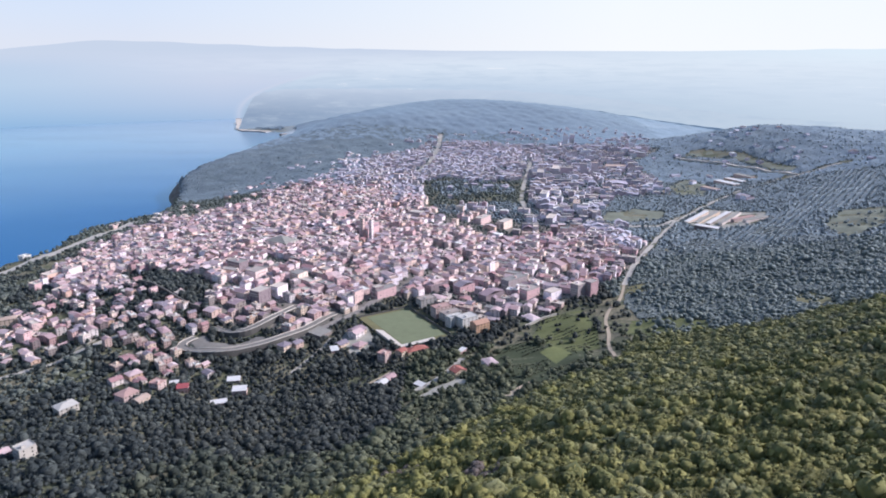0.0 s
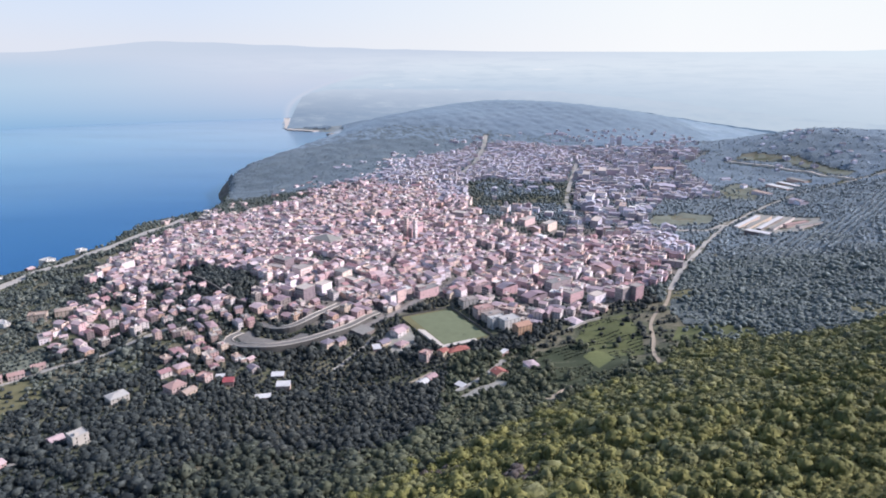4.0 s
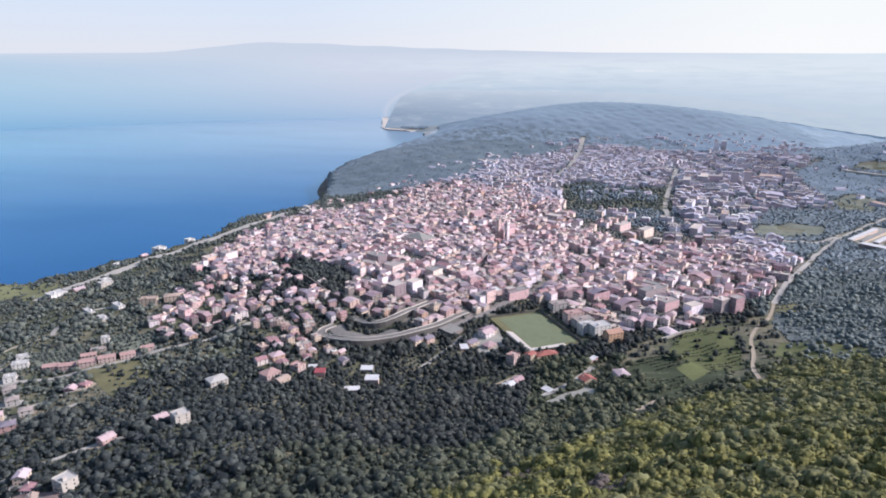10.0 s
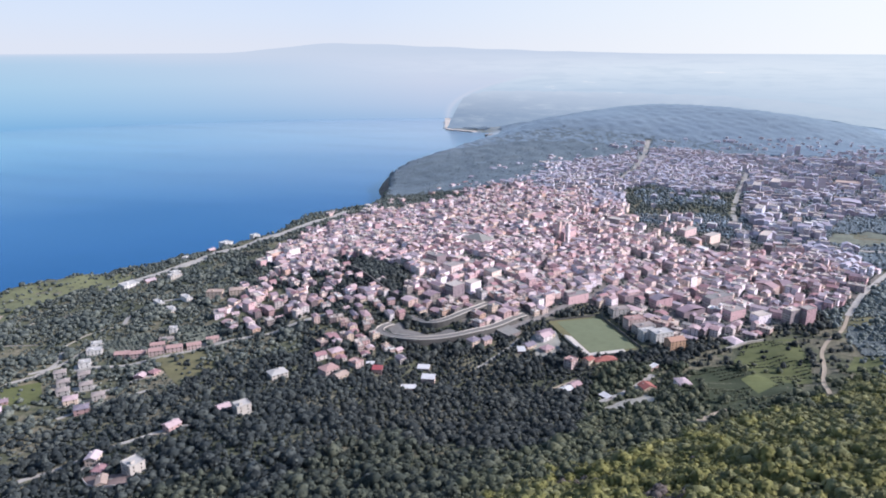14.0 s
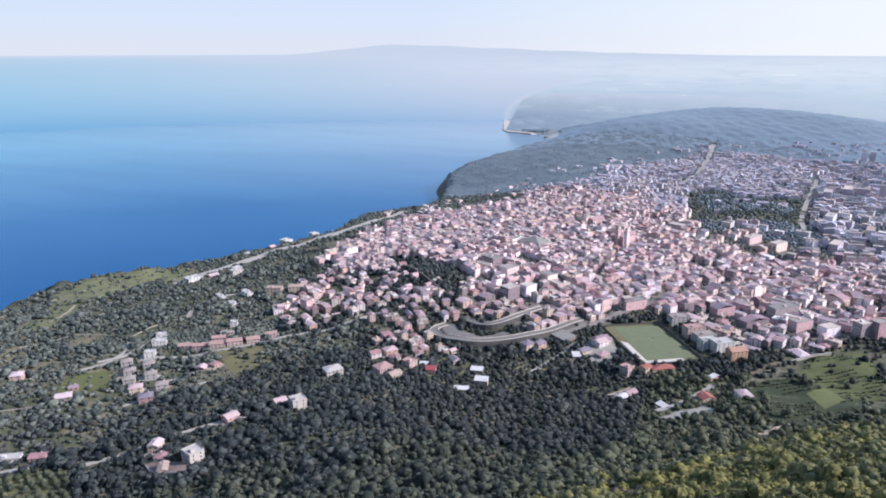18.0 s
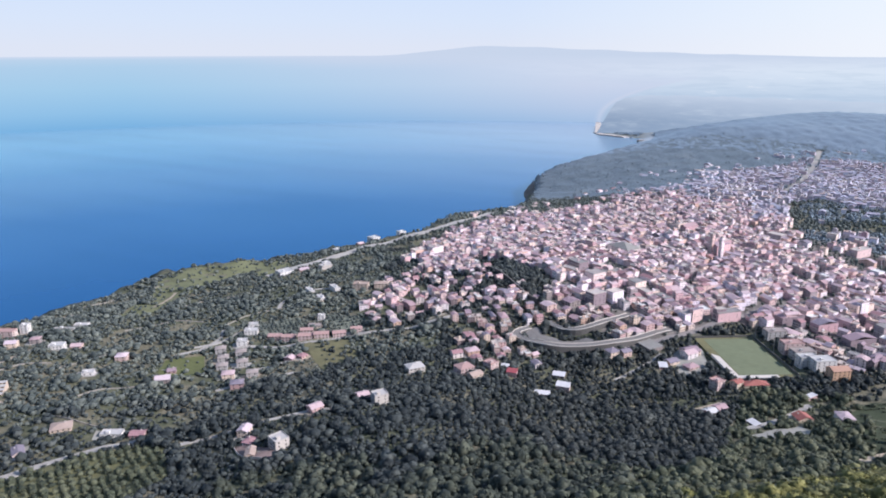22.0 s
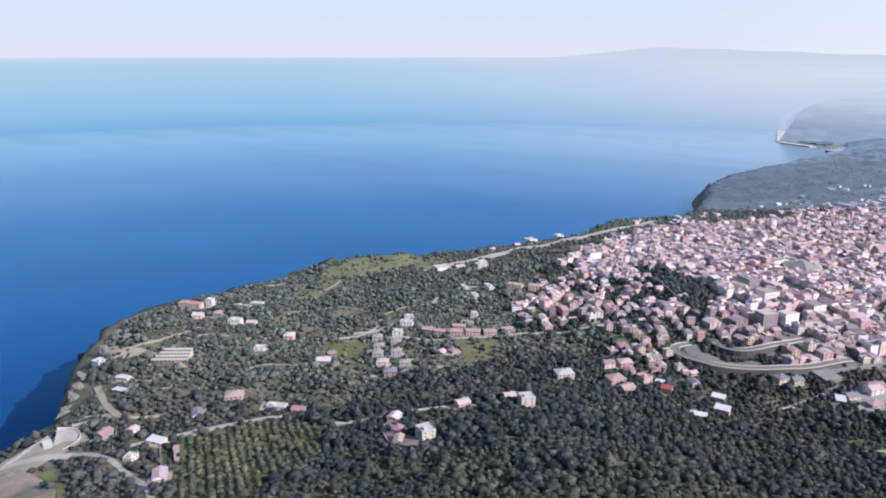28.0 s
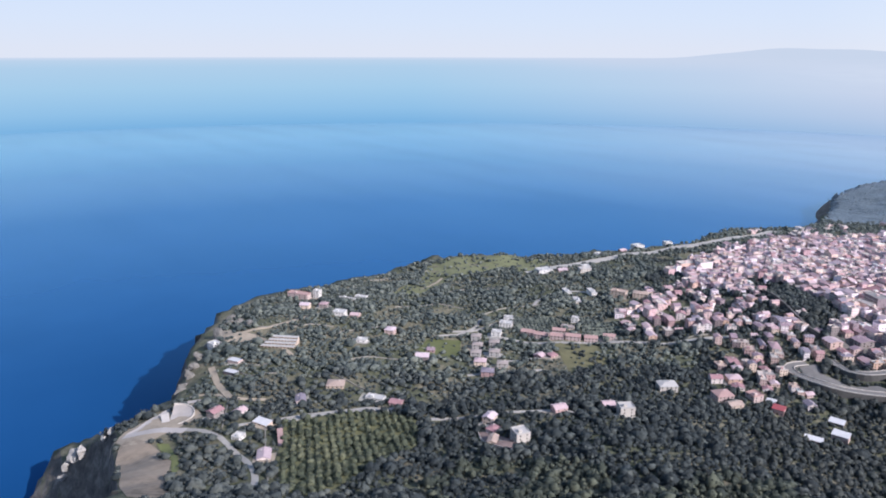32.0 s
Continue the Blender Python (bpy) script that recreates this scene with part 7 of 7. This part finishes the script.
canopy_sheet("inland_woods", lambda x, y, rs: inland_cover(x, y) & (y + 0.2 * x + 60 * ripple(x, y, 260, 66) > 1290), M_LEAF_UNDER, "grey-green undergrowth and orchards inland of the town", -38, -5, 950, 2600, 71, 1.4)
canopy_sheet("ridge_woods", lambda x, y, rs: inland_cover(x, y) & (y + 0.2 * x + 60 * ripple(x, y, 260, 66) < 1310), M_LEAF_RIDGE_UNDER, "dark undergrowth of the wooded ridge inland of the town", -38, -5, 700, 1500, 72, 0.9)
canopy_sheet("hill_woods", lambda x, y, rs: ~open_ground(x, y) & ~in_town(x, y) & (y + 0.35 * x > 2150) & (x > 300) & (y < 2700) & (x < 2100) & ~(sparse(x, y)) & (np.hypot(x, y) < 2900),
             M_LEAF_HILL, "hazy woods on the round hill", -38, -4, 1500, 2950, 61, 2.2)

# single crowns standing out of the woods on the round hill and the headland
_x, _y, _rs = scatter(300, 2000, 1500, 2750, 9.5, 14)
_ok = ~taken(_x, _y) & ~in_town(_x, _y) & in_view(_x, _y, -36, -4) & (_y + 0.35 * _x > 2130) & ~sparse(_x, _y) & (np.hypot(_x, _y) < 2900) & (_rs.rand(len(_x)) < 0.62 + 0.3 * ripple(_x, _y, 160, 67))
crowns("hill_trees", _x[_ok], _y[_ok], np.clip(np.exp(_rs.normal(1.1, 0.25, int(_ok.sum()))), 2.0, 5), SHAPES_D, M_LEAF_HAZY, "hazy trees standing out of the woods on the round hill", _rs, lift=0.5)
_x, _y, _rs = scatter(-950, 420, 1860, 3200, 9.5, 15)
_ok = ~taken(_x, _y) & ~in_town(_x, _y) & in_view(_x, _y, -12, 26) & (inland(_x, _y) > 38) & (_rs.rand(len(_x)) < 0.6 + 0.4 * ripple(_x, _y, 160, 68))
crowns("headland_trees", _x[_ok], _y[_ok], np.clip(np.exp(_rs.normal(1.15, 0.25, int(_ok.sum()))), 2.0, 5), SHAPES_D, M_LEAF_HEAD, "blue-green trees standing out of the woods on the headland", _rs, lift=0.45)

# coastal scrub, headland and the park
_x, _y, _rs = scatter(-1000, 400, 1250, 2800, 9.0, 5)
_ok = ~taken(_x, _y) & ~in_town(_x, _y) & (inland(_x, _y) > 35) & in_view(_x, _y, -12, 35) & (_rs.rand(len(_x)) < 0.86 + 0.2 * ripple(_x, _y, 150, 58))
_p = _ok & inside(PARK, _x, _y) & (_rs.rand(len(_x)) < 0.72 + 0.5 * ripple(_x, _y, 45, 59))
_o = _ok & ~_p & (_y < 1900)
_h = _ok & ~_p & ~_o & (_rs.rand(len(_x)) < 0.5)
crowns("park_trees", _x[_p], _y[_p], _rs.uniform(3.5, 6.0, int(_p.sum())), SHAPES_C, M_LEAF_PARK, "dark green trees of the town park", _rs)
crowns("coastal_groves", _x[_o], _y[_o], _rs.uniform(3.0, 5.5, int(_o.sum())), SHAPES_C, M_LEAF_RIDGE, "grey-green groves between the town and the cliffs", _rs)
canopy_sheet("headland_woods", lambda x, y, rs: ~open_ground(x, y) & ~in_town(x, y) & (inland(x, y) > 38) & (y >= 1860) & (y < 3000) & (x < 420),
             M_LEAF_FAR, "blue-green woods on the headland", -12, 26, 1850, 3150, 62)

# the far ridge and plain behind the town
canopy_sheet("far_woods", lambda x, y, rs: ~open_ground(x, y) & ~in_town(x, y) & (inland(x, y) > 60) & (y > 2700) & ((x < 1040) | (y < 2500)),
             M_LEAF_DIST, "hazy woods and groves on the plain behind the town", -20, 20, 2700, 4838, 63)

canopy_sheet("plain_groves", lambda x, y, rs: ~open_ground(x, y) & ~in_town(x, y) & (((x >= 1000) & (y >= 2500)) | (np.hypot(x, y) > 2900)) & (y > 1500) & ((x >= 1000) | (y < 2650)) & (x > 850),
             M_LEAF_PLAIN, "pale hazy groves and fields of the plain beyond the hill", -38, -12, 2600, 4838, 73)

# orchard rows by the cliff lane and above the terraced houses
_rs = np.random.RandomState(7)
for _q, _ax, _ay, _tu, _tv, _st, _l in ((ORCHARD, -520, 130, 62, 152, (6.4, 7.4), "straight rows of fruit trees on ochre soil"), (GROVE_A, -650, 600, 50, 140, (5.0, 9.0), "straight dark rows of young trees"), (GROVE_B, -580, 650, 50, 140, (5.0, 9.0), "straight dark rows of young trees"),
                                        (ROWS, 720, 1300, 52, 142, (6.5, 13.0), "long straight rows of grey-green orchard trees")):
    _u, _v = np.meshgrid(np.arange(-160 - 300 * (_q is ROWS), 340 + 500 * (_q is ROWS), _st[0]), np.arange(-160 - 300 * (_q is ROWS), 340 + 300 * (_q is ROWS), _st[1]))
    _u, _v = _u.ravel() + _rs.normal(0, 0.5, _u.size), _v.ravel() + _rs.normal(0, 0.4, _v.size)
    _x, _y = _ax + _u * math.cos(radians(_tu)) + _v * math.cos(radians(_tv)), _ay + _u * math.sin(radians(_tu)) + _v * math.sin(radians(_tv))
    _ok = inside(_q, _x, _y) & (_rs.rand(len(_x)) < 0.9)
    _ok &= ~taken(_x, _y) | (_q is not ROWS)
    crowns("orchard_rows", _x[_ok], _y[_ok], _rs.uniform(2.0, 3.2, int(_ok.sum())) * (1.5 if _q is ROWS else 1.25 if _q is ORCHARD else 1), SHAPES_C if _q is ROWS else SHAPES_B, M_LEAF_INLAND if _q is ROWS else M_LEAF_VALLEY if _q is ORCHARD else M_LEAF_OLIVE, _l, _rs)

# trees in gardens and streets
_x, _y, _rs = scatter(-700, 950, 640, 3300, 7.5, 8)
_green = inside(PARKSIDE, _x, _y) | inside(TOWN_EAST, _x, _y) | inside(EAST_GARDENS, _x, _y)
_ok = in_town(_x, _y) & ~taken(_x, _y) & (_rs.rand(len(_x)) < np.where(inside(TOWN_EAST, _x, _y), 0.55, np.where(_green, 0.85, np.where(ripple(_x, _y, 110, 77) > 0.85, 0.9, 0.42))))
_f = _ok & (_y + 0.4 * _x > 1450)
_ok &= ~_f
crowns("garden_trees", _x[_ok], _y[_ok], _rs.uniform(1.8, 3.8, int(_ok.sum())), SHAPES_C, M_LEAF_RIDGE, "dark garden and street trees between the houses", _rs)
crowns("garden_trees", _x[_f], _y[_f], _rs.uniform(2.6, 5.0, int(_f.sum())), SHAPES_C, M_LEAF_PARK, "blue-green trees between the blocks of the newer districts", _rs)

# the knoll in the town
_x, _y, _rs = scatter(-470, -280, 830, 1025, 5.5, 6)
_ok = inside(KNOLL, _x, _y)
_ok |= inside([(-430, 945), (-300, 838), (-286, 848), (-330, 884), (-418, 958)], _x, _y) & ~taken(_x, _y)
crowns("knoll_trees", _x[_ok], _y[_ok], _rs.uniform(2.5, 5.0, int(_ok.sum())), SHAPES_B, M_LEAF_OLIVE_NEAR, "dark clump of trees on the old town's knoll", _rs)

# hedges and vegetable rows in the gardens below the town
_rs = np.random.RandomState(17)
_u, _v = np.meshgrid(np.arange(-110, 110, 1.9), np.arange(-130, 130, 8.5))
_u, _v = _u.ravel() + _rs.normal(0, 0.3, _u.size), _v.ravel() + _rs.normal(0, 0.5, _v.size)
_x, _y = 105 + _u * math.cos(radians(28)) - _v * math.sin(radians(28)), 705 + _u * math.sin(radians(28)) + _v * math.cos(radians(28))
_ok = sparse(_x, _y) & ~taken(_x, _y) & (ripple(_x, _y, 60, 83) > -0.1) & (_rs.rand(len(_x)) < 0.85) & (_x < 190) & (_x > 20)
crowns("garden_hedges", _x[_ok], _y[_ok], _rs.uniform(0.8, 1.7, int(_ok.sum())), SHAPES_C, M_LEAF_VALLEY, "dark green hedges and rows in the gardens below the town", _rs, category="hedges")
